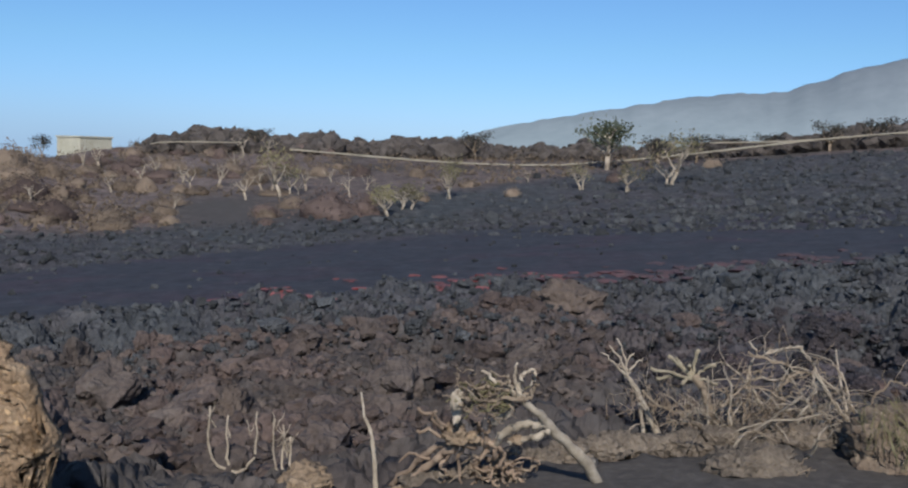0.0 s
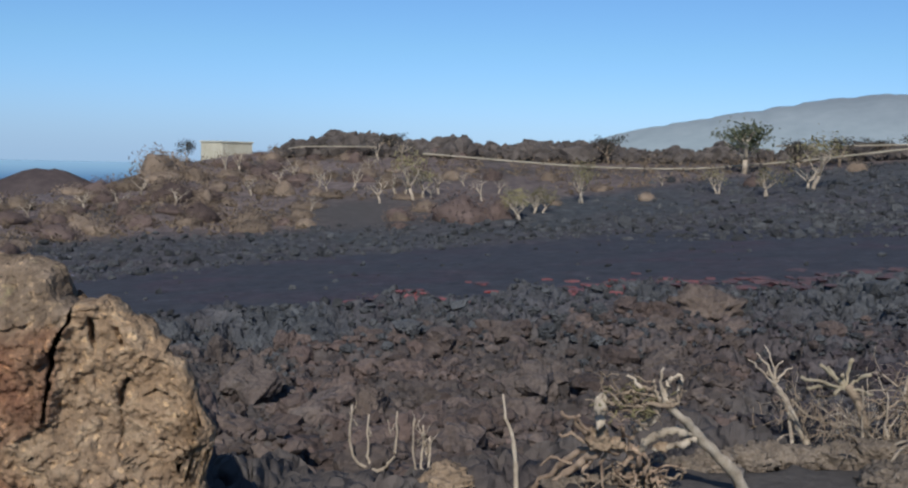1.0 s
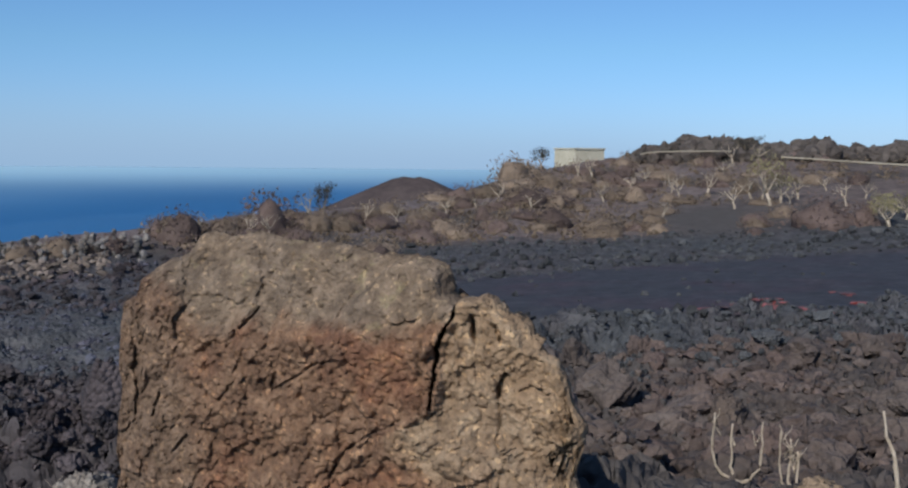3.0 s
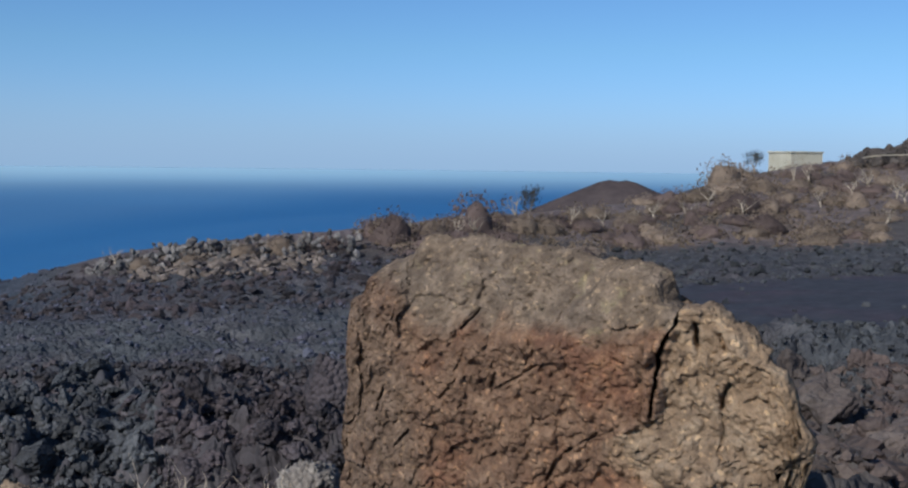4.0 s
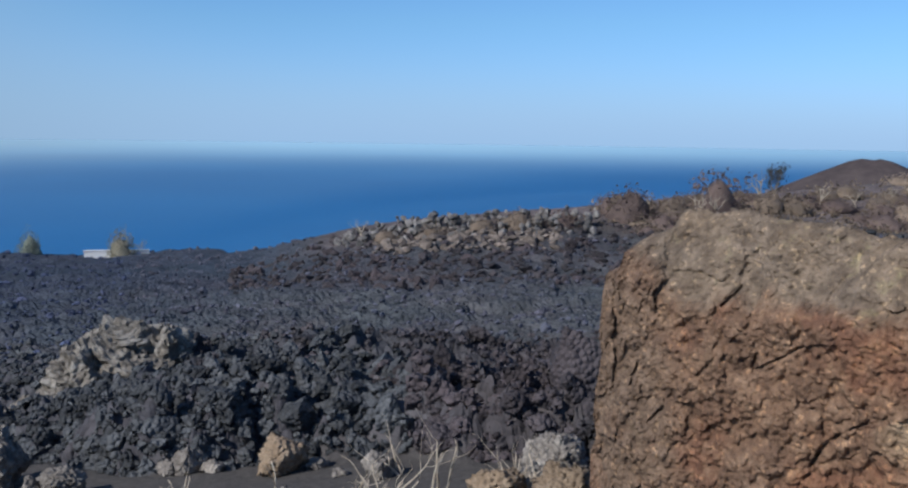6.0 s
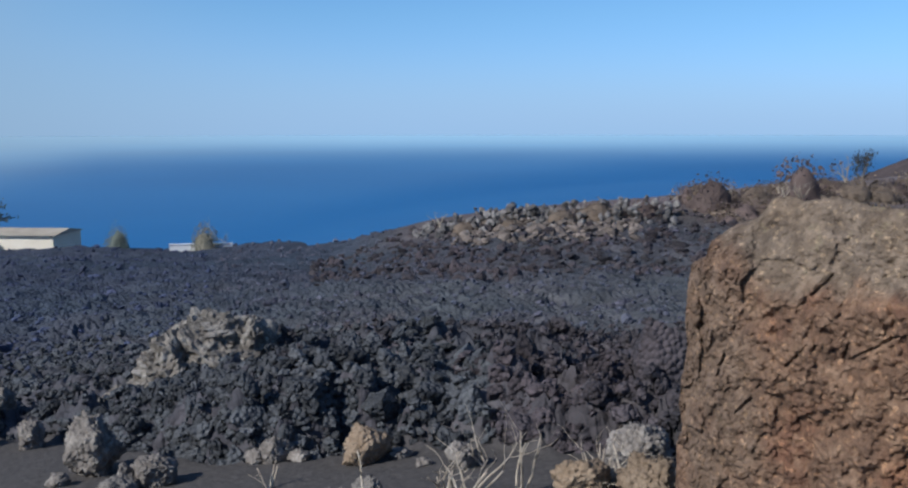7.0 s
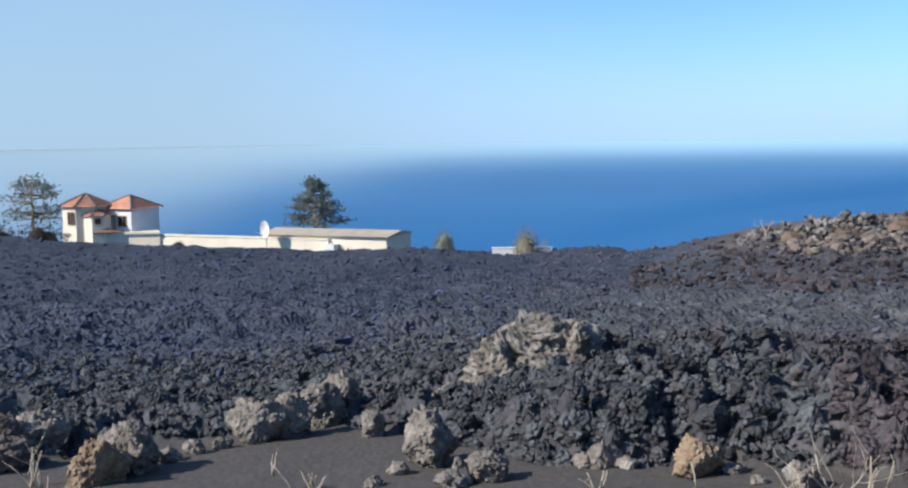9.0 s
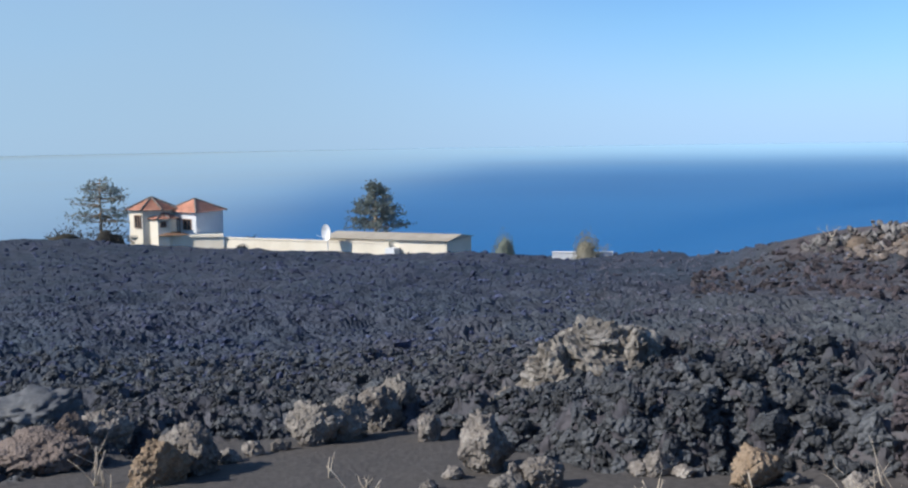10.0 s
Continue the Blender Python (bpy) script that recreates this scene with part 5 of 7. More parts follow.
BARE, YEL, GRN, DRK, BGE, RST, DKB = "bare pale dead tree on the dry slope", "thin tree with sparse yellowish leaves on the slope", "small green leafy tree below the hill crest", "dark leaved tree on the hill crest", "rounded beige dry bush on the slope", "rounded rusty brown bush on the slope", "dark low bush on the hill"
for k, (pool, az, d, w, h, label) in enumerate([
    (TREES, 12.9, 83.3, 2.4, 2.5, BARE), (TREES, 14.4, 90.0, 2.6, 2.6, BARE), (TREES, 12.0, 88.0, 2.8, 2.4, BARE), (TREES, 11.6, 86.0, 2.4, 3.4, BARE), (TREES, 9.8, 88.0, 2.6, 2.2, BARE), (TREES, 16.2, 92.0, 2.6, 2.4, BARE), (TREES, 17.4, 96.0, 2.4, 2.4, BARE), (TREES, 7.4, 84.0, 2.4, 2.2, BARE), (TREES, 25.2, 84.0, 2.2, 2.0, BARE), (TREES, 28.0, 80.0, 2.0, 1.8, BARE), (TREES, 32.4, 73.0, 2.0, 1.8, BARE), (TREES, 37.2, 64.5, 2.0, 2.0, BARE), (TREES, 13.6, 100.0, 2.6, 2.4, BARE), (TREES, 20.2, 101.0, 2.6, 2.6, BARE), (YTREES, 11.1, 84.4, 3.2, 4.1, YEL), (TREES, 15.7, 89.3, 2.2, 2.2, BARE), (TREES, 21.0, 97.6, 2.4, 3.4, BARE),
    (GTREES[1:], 22.9, 106, 2.2, 2.4, "dark green shrub beside the cream tank"), (TREES, 10.2, 85.5, 1.6, 1.5, BARE), (YTREES, 5.4, 73.5, 2.4, 2.3, YEL), (TREES, 4.5, 78.9, 3.2, 1.8, BARE), (YTREES, 4.2, 77.5, 2.6, 1.8, YEL),
    (TREES, 2.1, 83.3, 2.4, 2.7, BARE), (GTREES[1:], 0.9, 112, 3.4, 3.2, DRK), (GTREES[:1], -6.0, 101, 6.2, 5.2, GRN), (TREES, -4.9, 86.4, 2.0, 2.0, BARE), (TREES, -9.3, 87.8, 3.2, 2.5, BARE),
    (GTREES[1:], -8.8, 104, 3.6, 3.2, DRK), (GTREES[1:], -10.6, 108, 3.4, 3.0, DRK), (TREES, -7.3, 84.4, 2.0, 2.1, BARE), (GTREES[1:], -17.2, 112, 3.8, 3.2, DRK), (GTREES[1:], -19.6, 112, 4.2, 3.2, DRK), (GTREES[1:], -14.2, 113, 3.0, 2.4, DRK), (GTREES[1:], -22.0, 110, 3.8, 3.0, DRK), (GTREES[1:], -12.4, 112, 3.0, 2.4, DRK),
    (TREES, 13.0, 110, 2.6, 2.6, BARE), (TREES, 11.9, 111, 2.6, 2.6, BARE), (GTREES[1:], 12.4, 114, 3.0, 2.6, DRK), (TREES, 26.3, 77.8, 2.4, 2.2, BARE), (TREES, 41.0, 62.5, 2.2, 2.1, BARE), (TREES, 35.1, 70.2, 2.2, 2.6, BARE), (GTREES[1:], 34.4, 71, 1.6, 2.9, "dark leaved branching tree above dry bushes"), (TREES, 30.6, 74, 1.8, 1.6, BARE), (TREES, 38.6, 64, 2.0, 1.8, BARE),
    (YTREES, -9.4, 88.0, 4.4, 4.4, YEL), (YTREES, -7.2, 84.6, 2.6, 2.2, YEL), (YTREES, -4.8, 86.6, 2.4, 2.0, YEL), (YTREES, 5.5, 74.8, 2.8, 2.2, YEL), (YTREES, 4.7, 77.4, 2.6, 2.0, YEL), (YTREES, 2.3, 83.9, 3.0, 3.2, YEL), (YTREES, 10.6, 85.6, 2.8, 2.6, YEL),
    (TREES, 18.2, 93, 2.0, 2.0, BARE), (TREES, 16.6, 80, 1.6, 1.5, BARE), (TREES, 8.4, 92, 1.8, 1.7, BARE), (TREES, 6.6, 88, 1.8, 1.7, BARE), (TREES, 19.6, 88, 2.0, 1.9, BARE), (TREES, 23.6, 80, 2.0, 1.7, BARE), (TREES, -2.0, 92, 1.6, 1.5, BARE), (TREES, 28.9, 78, 1.6, 1.4, BARE), (TREES, 56.0, 57, 1.6, 1.3, BARE),
]):
    x, y = spot(az, d)
    place(pool[k % len(pool)], x, y, w / 1.0, h, label, "trees of the slope", k * 77.0)

for k, (pool, az, d, w, h, label) in enumerate([
    (BEIGE, 19.8, 74.6, 4.2, 2.2, BGE), (RUST, 8.4, 75.0, 6.6, 3.2, RST), (RUST, 6.6, 75.0, 3.6, 1.9, RST), (RUST, 22.2, 75.2, 3.6, 2.3, RST), (BEIGE, 12.5, 91.7, 3.0, 2.2, BGE), (RUST, 23.8, 82.8, 5.0, 2.2, RST), (RUST, 6.4, 79.3, 2.6, 1.9, RST),
    (BEIGE, 18.0, 88.4, 3.0, 2.0, BGE), (BEIGE, 9.2, 96.6, 3.2, 1.7, BGE), (BEIGE, 16.6, 100.7, 3.8, 1.8, BGE), (RUST, 14.3, 107.8, 3.4, 1.9, RST), (BEIGE, 18.6, 109.8, 3.6, 1.6, BGE), (RUST, 7.0, 96.6, 3.2, 1.7, RST), (BEIGE, 4.0, 96.6, 2.6, 1.4, BGE),
    (BEIGE, 24.4, 95.0, 5.4, 3.7, "big grey-brown dome shaped bush on the hill shoulder"), (BEIGE, 24.2, 91.0, 4.6, 1.9, BGE), (BEIGE, 22.6, 94.0, 4.2, 1.8, BGE), (BEIGE, 25.6, 88.0, 4.0, 1.6, BGE), (BEIGE, 27.4, 84.0, 3.6, 1.4, BGE), (BEIGE, 31.0, 79.0, 3.4, 1.3, BGE), (RUST, 33.0, 73.0, 3.4, 1.3, RST), (BEIGE, 21.4, 90.0, 3.6, 1.6, BGE), (RUST, 19.0, 98.0, 3.8, 1.6, RST), (RUST, 26.0, 77.2, 1.8, 1.8, RST), (RUST, 37.4, 67.0, 5.8, 3.9, "broad rusty brown dome of dry bush on the skyline"), (BEIGE, 39.6, 63.0, 3.4, 2.2, BGE), (BEIGE, 35.0, 68.5, 3.6, 2.0, BGE), (RUST, 41.9, 61.6, 3.6, 3.0, RST), (RUST, 43.0, 62.8, 2.0, 1.8, RST),
    (BEIGE, 32.0, 74.6, 2.6, 1.6, BGE), (BEIGE, 29.5, 75.4, 2.6, 1.5, BGE), (BEIGE, 24.0, 83.9, 4.0, 2.2, BGE), (BEIGE, 22.1, 83.5, 2.8, 2.0, BGE), (BEIGE, 17.0, 77.6, 2.6, 1.4, BGE), (BEIGE, 33.6, 69.0, 2.6, 1.6, BGE), (RUST, 39.8, 63.0, 2.6, 2.0, RST), (BEIGE, 38.9, 61.5, 2.6, 1.5, BGE),
    (BEIGE, 47.8, 58.0, 3.0, 1.5, "beige dry bush against the stone ridge"), (BEIGE, 49.6, 57.0, 2.6, 1.3, "beige dry bush against the stone ridge"), (BEIGE, 52.3, 56.0, 2.0, 1.2, "beige dry bush against the stone ridge"), (RUST, 45.4, 58.5, 3.0, 1.3, RST), (BEIGE, 54.8, 56.0, 1.8, 1.0, BGE),
    (DARKB, -16.0, 115, 3.4, 2.4, DKB), (DARKB, -21.0, 113, 4.0, 2.6, DKB), (DARKB, 17.6, 114, 3.4, 1.8, DKB), (DARKB, 14.0, 116, 3.0, 2.2, DKB), (DARKB, 16.0, 116, 3.4, 2.6, DKB),
    (BEIGE, -1.2, 84.0, 2.0, 1.0, BGE), (BEIGE, 1.2, 90.0, 2.2, 1.1, BGE), (RUST, -6.6, 91.0, 2.6, 1.5, RST), (BEIGE, -11.5, 101.0, 2.6, 1.6, BGE), (BEIGE, 3.6, 82.0, 1.8, 0.9, BGE), (RUST, 14.2, 95.0, 3.0, 1.6, RST), (RUST, 20.6, 103.0, 3.0, 1.6, RST), (BEIGE, 22.4, 95.0, 2.8, 1.6, BGE), (RUST, 11.0, 101.0, 3.4, 1.6, RST),
]):
    x, y = spot(az, d)
    place(pool[k % len(pool)], x, y, w, h * 1.6, label, "bushes of the slope", k * 53.0)


rnd = random.Random(401)
for k in range(150):
    az, d = (rnd.uniform(8, 30), rnd.uniform(70, 116)) if k < 110 else (rnd.uniform(29, 44), rnd.uniform(58, 76))
    x, y = spot(az, d)
    if d > float(crest(az)[1]) + 1 or d < float(crest(az)[2]) + 9 or 12 < az < 16.5 and d < 86:
        continue
    rusty = rnd.random() < 0.4
    w = rnd.uniform(1.4, 4.0)
    place((RUST if rusty else BEIGE)[k % 2], x, y, w, w * rnd.uniform(0.4, 0.8), RST if rusty else BGE, "bushes of the slope", rnd.uniform(0, 360))


def scrub_mesh():
    """Low dry tufts all over the soil of the slope."""
    rs, rnd = np.random.RandomState(81), random.Random(81)
    az, d = rs.uniform(-12, 57, 4200), rs.uniform(50, 122, 4200)
    x, y = -d * np.sin(np.radians(az)), d * np.cos(np.radians(az))
    z, ashw, soil, chan = land(x, y)
    thick = value2(x * 0.09, y * 0.09, 5)
    ok = (soil > 0.5) & (thick > 0.3) & (d < crest(az)[1] + 1)
    s = Shape()
    for px, py, pz in zip(x[ok], y[ok], z[ok]):
        r = rnd.uniform(0.15, 0.75)
        for _ in range(18):
            s.leaf((px + rnd.gauss(0, r * 0.5), py + rnd.gauss(0, r * 0.5), pz + abs(rnd.gauss(0, r * 0.55))), rnd.uniform(0.07, 0.17), rnd)
    return s.mesh("dry_scrub", surface("scrub", (0.08, 0.06, 0.042), (0.16, 0.12, 0.082), (0.26, 0.2, 0.14), 0.1, 0.6, 0.95, 0.0, 0.01, 0.35, island=True), False)


tagged(new("dry_scrub", scrub_mesh()), "low dry brown scrub scattered over the slope", "scrub", kind="stuff")


# ---- stone ridge by the sea ----
def stone_ridge():
    wall = thing("dry_stone_wall", "tumbled dry stone wall of dark and tan stones", "stone wall")
    rs = random.Random(91)
    kinds = [rock_shape(1300 + k, (1, 1, 1), 1, 0.8, 0.4, spike=0.2).mesh("stone", M_WALLSTONE, False) for k in range(8)]
    for k in range(300):
        az = rs.uniform(43.5, 57.6)
        d = 58.0 + rs.gauss(0, 1.3) + (50 - az) * 0.12
        x, y = spot(az, d)
        st = new("stone", kinds[k % 8])
        w = rs.uniform(0.2, 0.52)
        st.matrix_basis = pose(x, y, height(x, y) + rs.uniform(0.0, 0.95) * min(1, (58.2 - az) / 3) * (1 - min(1, abs(d - 58 - (50 - az) * 0.12) / 2.4)), rs.uniform(0, 360), rs.uniform(0, 360), rs.uniform(0, 360)) @ Matrix.Diagonal((w, w * 0.9, w * 0.7, 1))
        st.parent = wall


# ---- buildings ----
def prism_roof(s, ring, apex):
    n = len(ring)
    s.add(list(ring) + [apex], [(k, (k + 1) % n, n) for k in range(n)] + [tuple(reversed(range(n)))])


def ring_at(cx, cy, z, r, n, turn):
    return [(cx + r * math.cos(radians(turn) + 2 * math.pi * k / n), cy + r * math.sin(radians(turn) + 2 * math.pi * k / n), z) for k in range(n)]


def drum(s, cx, cy, z0, z1, r, n, turn):
    a, b = ring_at(cx, cy, z0, r, n, turn), ring_at(cx, cy, z1, r, n, turn)
    s.add(a + b, [(k, (k + 1) % n, n + (k + 1) % n, n + k) for k in range(n)] + [tuple(range(n, 2 * n)), tuple(reversed(range(n)))])


def window_part(parent, at, w, h, turn):
    """A dark pane in a wooden frame, set 6 cm into the wall."""
    fr = Shape()
    t = 0.1
    for lo, hi in (((-w / 2 - t, -0.05, -h / 2 - t), (w / 2 + t, 0.05, -h / 2)), ((-w / 2 - t, -0.05, h / 2), (w / 2 + t, 0.05, h / 2 + t)), ((-w / 2 - t, -0.05, -h / 2), (-w / 2, 0.05, h / 2)), ((w / 2, -0.05, -h / 2), (w / 2 + t, 0.05, h / 2)), ((-0.04, -0.03, -h / 2), (0.04, 0.03, h / 2))):
        fr.box(lo, hi)
    ob = part("window", fr, M_FRAME, parent, "brown framed window")
    ob.matrix_basis = pose(*at, 0, 0, turn)
    pane = Shape()
    pane.box((-w / 2, -0.01, -h / 2), (w / 2, 0.02, h / 2))
    part("pane", pane, M_GLASS, ob, "dark window pane")
    return ob


def tiled_roof(parent, cx, cy, z, r, n, turn, rise):
    roof = Shape()
    ring = ring_at(cx, cy, z, r, n, turn)
    prism_roof(roof, ring, (cx, cy, z + rise))
    ob = part("roof", roof, M_TILE, parent, "red clay tile roof")
    ridges = Shape()
    for p in ring:
        ridges.tube([p, (cx, cy, z + rise)], [0.12, 0.12], 5)
    part("ridge", ridges, M_PALEROCK, ob, "pale mortared ridge tiles")
    courses = Shape()
    for q in range(1, 7):
        f = q / 7
        a = [(cx + (p[0] - cx) * f, cy + (p[1] - cy) * f, z + rise * (1 - f) + 0.03) for p in ring]
        for k in range(n):
            courses.tube([a[k], a[(k + 1) % n]], [0.035, 0.035], 4)
    part("tile_course", courses, M_TILE, ob)


def house():
    h = thing("house", "cream house with two red tiled towers, half buried by lava", "house", (-122, 0, -9.6))
    body = Shape()
    drum(body, 0, 2.0, -2.0, 3.5, 3.0, 4, 0)
    part("tower_wall", body, M_WHITE, h, "white square tower wall")
    tiled_roof(h, 0, 2.0, 3.48, 3.5, 4, 0, 1.35)
    left = Shape()
    drum(left, -0.4, -2.6, -2.0, 3.85, 2.55, 8, 22.5)
    part("tower_wall", left, M_PLASTER, h, "cream eight sided tower wall")
    tiled_roof(h, -0.4, -2.6, 3.83, 2.95, 8, 22.5, 1.3)
    bay = Shape()
    drum(bay, 1.5, -1.4, -1.0, 2.9, 1.5, 8, 22.5)
    part("bay_wall", bay, M_PLASTER, h)
    tiled_roof(h, 1.5, -1.4, 2.88, 1.8, 8, 22.5, 0.6)
    terrace = Shape()
    for (x0, x1), z0, z1 in (((0.9, 4.5), -2.5, 0.85), ((1.1, 4.7), 0.85, 1.1)):
        terrace.add([(-1.0, -5.0, z0), (x0, -5.0, z0), (x1, 4.8, z0), (-1.0, 4.8, z0), (-1.0, -5.0, z1), (x0, -5.0, z1), (x1, 4.8, z1), (-1.0, 4.8, z1)], [(0, 3, 2, 1), (4, 5, 6, 7), (0, 1, 5, 4), (1, 2, 6, 5), (2, 3, 7, 6), (3, 0, 4, 7)])
    part("terrace", terrace, M_PLASTER, h, "cream terrace wall")
    porch = Shape()
    prism_roof(porch, [(2.0, -2.0, 1.12), (3.4, -2.0, 1.12), (3.4, 1.2, 1.12), (2.0, 1.2, 1.12)], (2.6, -0.4, 1.5))
    part("porch_roof", porch, M_FRAME, h, "small brown porch roof")
    window_part(h, (2.12, 1.1, 2.15), 1.05, 1.0, 45)
    window_part(h, (1.0, 0.03, 2.0), 0.8, 1.3, 45)
    window_part(h, (1.55, -4.1, 2.6), 0.7, 1.2, 45)
    window_part(h, (2.94, -1.4, 2.3), 0.45, 0.45, 90)


def long_building():
    b = thing("long_building", "long low cream building with a shallow tan roof", "building", (-118, 4.85, -10.6), turn=-40)
    w = Shape()
    w.box((-6.0, 12.6, -2.5), (-0.2, 26.6, 2.1))
    part("wall", w, M_PLASTER, b)
    r = Shape()
    r.add([(0.15, 12.4, 2.08), (0.15, 26.9, 2.08), (-3.1, 26.9, 2.5), (-3.1, 12.4, 2.5), (-6.3, 12.4, 2.08), (-6.3, 26.9, 2.08)], [(0, 1, 2, 3), (3, 2, 5, 4), (0, 3, 4), (1, 5, 2), (0, 4, 5, 1)])
    part("roof", r, surface("tan_roof", (0.3, 0.25, 0.19), (0.42, 0.36, 0.27), (0.5, 0.44, 0.35), 0.6, 6.0, 0.9, 0.2, 0.02, 0.0), b, "shallow tan roof")
    f = Shape()
    f.box((-0.2, 20.4, -2.0), (1.0, 21.4, 1.3))
    f.box((-0.2, 22.5, -2.0), (1.6, 26.4, 0.35))
    part("porch", f, M_WHITE, b, "white low porch wall")
    g = Shape()
    g.box((-0.15, 0.2, -2.5), (0.2, 20.4, 1.65))
    g.box((-0.22, 0.2, 1.65), (0.27, 20.4, 1.8))
    part("garden_wall", g, M_PLASTER, b, "long cream garden wall")


def dish():
    o = thing("satellite_dish", "large white satellite dish on a short mast", "satellite dish", (-108.0, 14.7, -8.95), turn=-50)
    mast, bowl, arm = Shape(), Shape(), Shape()
    mast.tube([(0, 0, -0.8), (0, 0, 0.8)], [0.06, 0.06], 8)
    n = 20
    v = [(0.0, 0.0, 0.0)] + [(0.25 * q * q, 0.62 * q * math.cos(2 * math.pi * k / n), 0.85 * q * math.sin(2 * math.pi * k / n)) for q in (0.35, 0.7, 1.0) for k in range(n)]
    fc = [(0, 1 + k, 1 + (k + 1) % n) for k in range(n)] + [(1 + a * n + k, 1 + (a + 1) * n + k, 1 + (a + 1) * n + (k + 1) % n, 1 + a * n + (k + 1) % n) for a in (0, 1) for k in range(n)]
    m = len(v)
    v += [(a - 0.04, b, c) for a, b, c in v]
    fc += [tuple(reversed([m + q for q in p])) for p in fc] + [(1 + 2 * n + k, m + 1 + 2 * n + k, m + 1 + 2 * n + (k + 1) % n, 1 + 2 * n + (k + 1) % n) for k in range(n)]
    bowl.add([(a, b, c + 1.1) for a, b, c in v], fc)
    arm.tube([(0.1, 0, 0.4), (0.75, -0.9, 0.85)], [0.03, 0.03], 6)
    part("mast", mast, M_WHITE, o)
    part("bowl", bowl, M_WHITE, o)
    part("feed_arm", arm, M_WHITE, o)


def tank():
    t = thing("water_tank", "squat yellowish cream water tank on the hill shoulder", "tank", (-42.4, 110.6, 0.2), turn=58)
    plain = surface("yellow_plaster", (0.4, 0.37, 0.27), (0.5, 0.47, 0.36), (0.58, 0.55, 0.44), 0.5, 5.0, 0.9, 0.15, 0.01, 0.0)
    b = Shape()
    b.box((-1.95, -1.9, -2.0), (1.95, 1.9, 2.5))
    part("wall", b, plain, t)
    r = Shape()
    r.box((-2.05, -2.0, 2.5), (2.05, 2.0, 2.66))
    part("slab", r, plain, t)


def pine(name, label, x, y, z, h, w, dense, seed, low=0.12, full=1.6):
    rnd = random.Random(seed)
    t = thing(name, label, "tree", (x, y, z))
    trunk, limbs, crown = Shape(), Shape(), Shape()
    trunk.tube([(0, 0, -1), (0.1, 0.05, h * 0.5), (0, 0.1, h)], [0.2, 0.13, 0.04], 7)
    for k in range(84):
        u = rnd.uniform(low, 0.97)
        reach = 0.5 * w * (1 - u ** full) * rnd.uniform(0.7, 1.1) + 0.3
        a = rnd.uniform(0, 6.3)
        tip = Vector((reach * math.cos(a), reach * math.sin(a), u * h + rnd.uniform(-0.1, 0.5)))
        limbs.tube([(0, 0, u * h), tip * 0.5 + Vector((0, 0, u * h * 0.5 - 0.1)), tip], [0.05, 0.035, 0.015], 4)
        for _ in range(dense):
            f = rnd.uniform(0.35, 1.05)
            p = Vector((tip.x * f, tip.y * f, u * h + (tip.z - u * h) * f))
            crown.leaf(p + Vector((rnd.gauss(0, 0.22), rnd.gauss(0, 0.22), rnd.gauss(0, 0.18))), rnd.uniform(0.12, 0.28), rnd)
    part("trunk", trunk, M_TWIG, t, shade=True)
    part("branchwork", limbs, M_TWIG, t)
    part("crown", crown, M_PINE, t)


stone_ridge()
house()
long_building()
dish()
tank()
pine("pine_tree", "dense dark pine behind the long building", -124, 22.6, -9.8, 6.0, 8.2, 44, 5)
pine("pine_tree", "thin airy pine beside the tiled house", -124, -8.1, -9.2, 6.8, 7.2, 13, 9, 0.3, 4.5)


def low_wall():
    w = thing("garden_wall", "low white garden wall at the edge of the lava", "wall", (-88.5, 34.5, -8.9), turn=-22)
    a = Shape()
    a.box((-0.15, -2.6, -0.6), (0.15, 2.7, 0.14))
    part("wall", a, M_WHITE, w)
    c = Shape()
    c.box((-0.2, -2.65, 0.14), (0.2, 2.75, 0.22))
    part("coping", c, M_WHITE, w)


low_wall()
place(YBUSH, -87.6, 34.6, 2.9, 5.4, "dense yellowish bush growing over the low wall", "shrubs by the house", 40)
place(TREES[0], -88.0, 36.4, 1.5, 1.7, "bare pale shrub beside the low wall", "shrubs by the house")
place(GBUSH, -92.0, 28.4, 2.6, 4.4, "small grey-green bush on the lava edge", "shrubs by the house", 200)
place(DARKB[0], -116.0, 6.6, 1.6, 1.6, "dark shrub by the garden wall", "shrubs by the house")
place(GTREES[1], -116.4, 7.6, 1.2, 1.6, "dark thin shrub by the garden wall", "shrubs by the house")
place(DARKB[1], -121.0, 18.4, 3.0, 2.6, "dark bush behind the dish", "shrubs by the house")
place(DARKB[0], -118.0, -11.2, 5.6, 4.6, "low dark bush beside the airy pine", "shrubs by the house")
place(DARKB[1], -117.5, -7.2, 6.4, 5.2, "low dark bush beside the airy pine", "shrubs by the house")


def cable(name, label, pts, r):
    s = Shape()
    fine = []
    for a, b in zip(pts, pts[1:]):
        fine += [Vector(a).lerp(Vector(b), k / 6) for k in range(6)]
    fine.append(Vector(pts[-1]))
    for _ in range(6):
        fine = [fine[0]] + [(fine[k - 1] + fine[k] * 2 + fine[k + 1]) / 4 for k in range(1, len(fine) - 1)] + [fine[-1]]
    s.tube(fine, [r] * len(fine), 7)
    return tagged(new(name, s.mesh(name, M_PIPE)), label, "pipe")


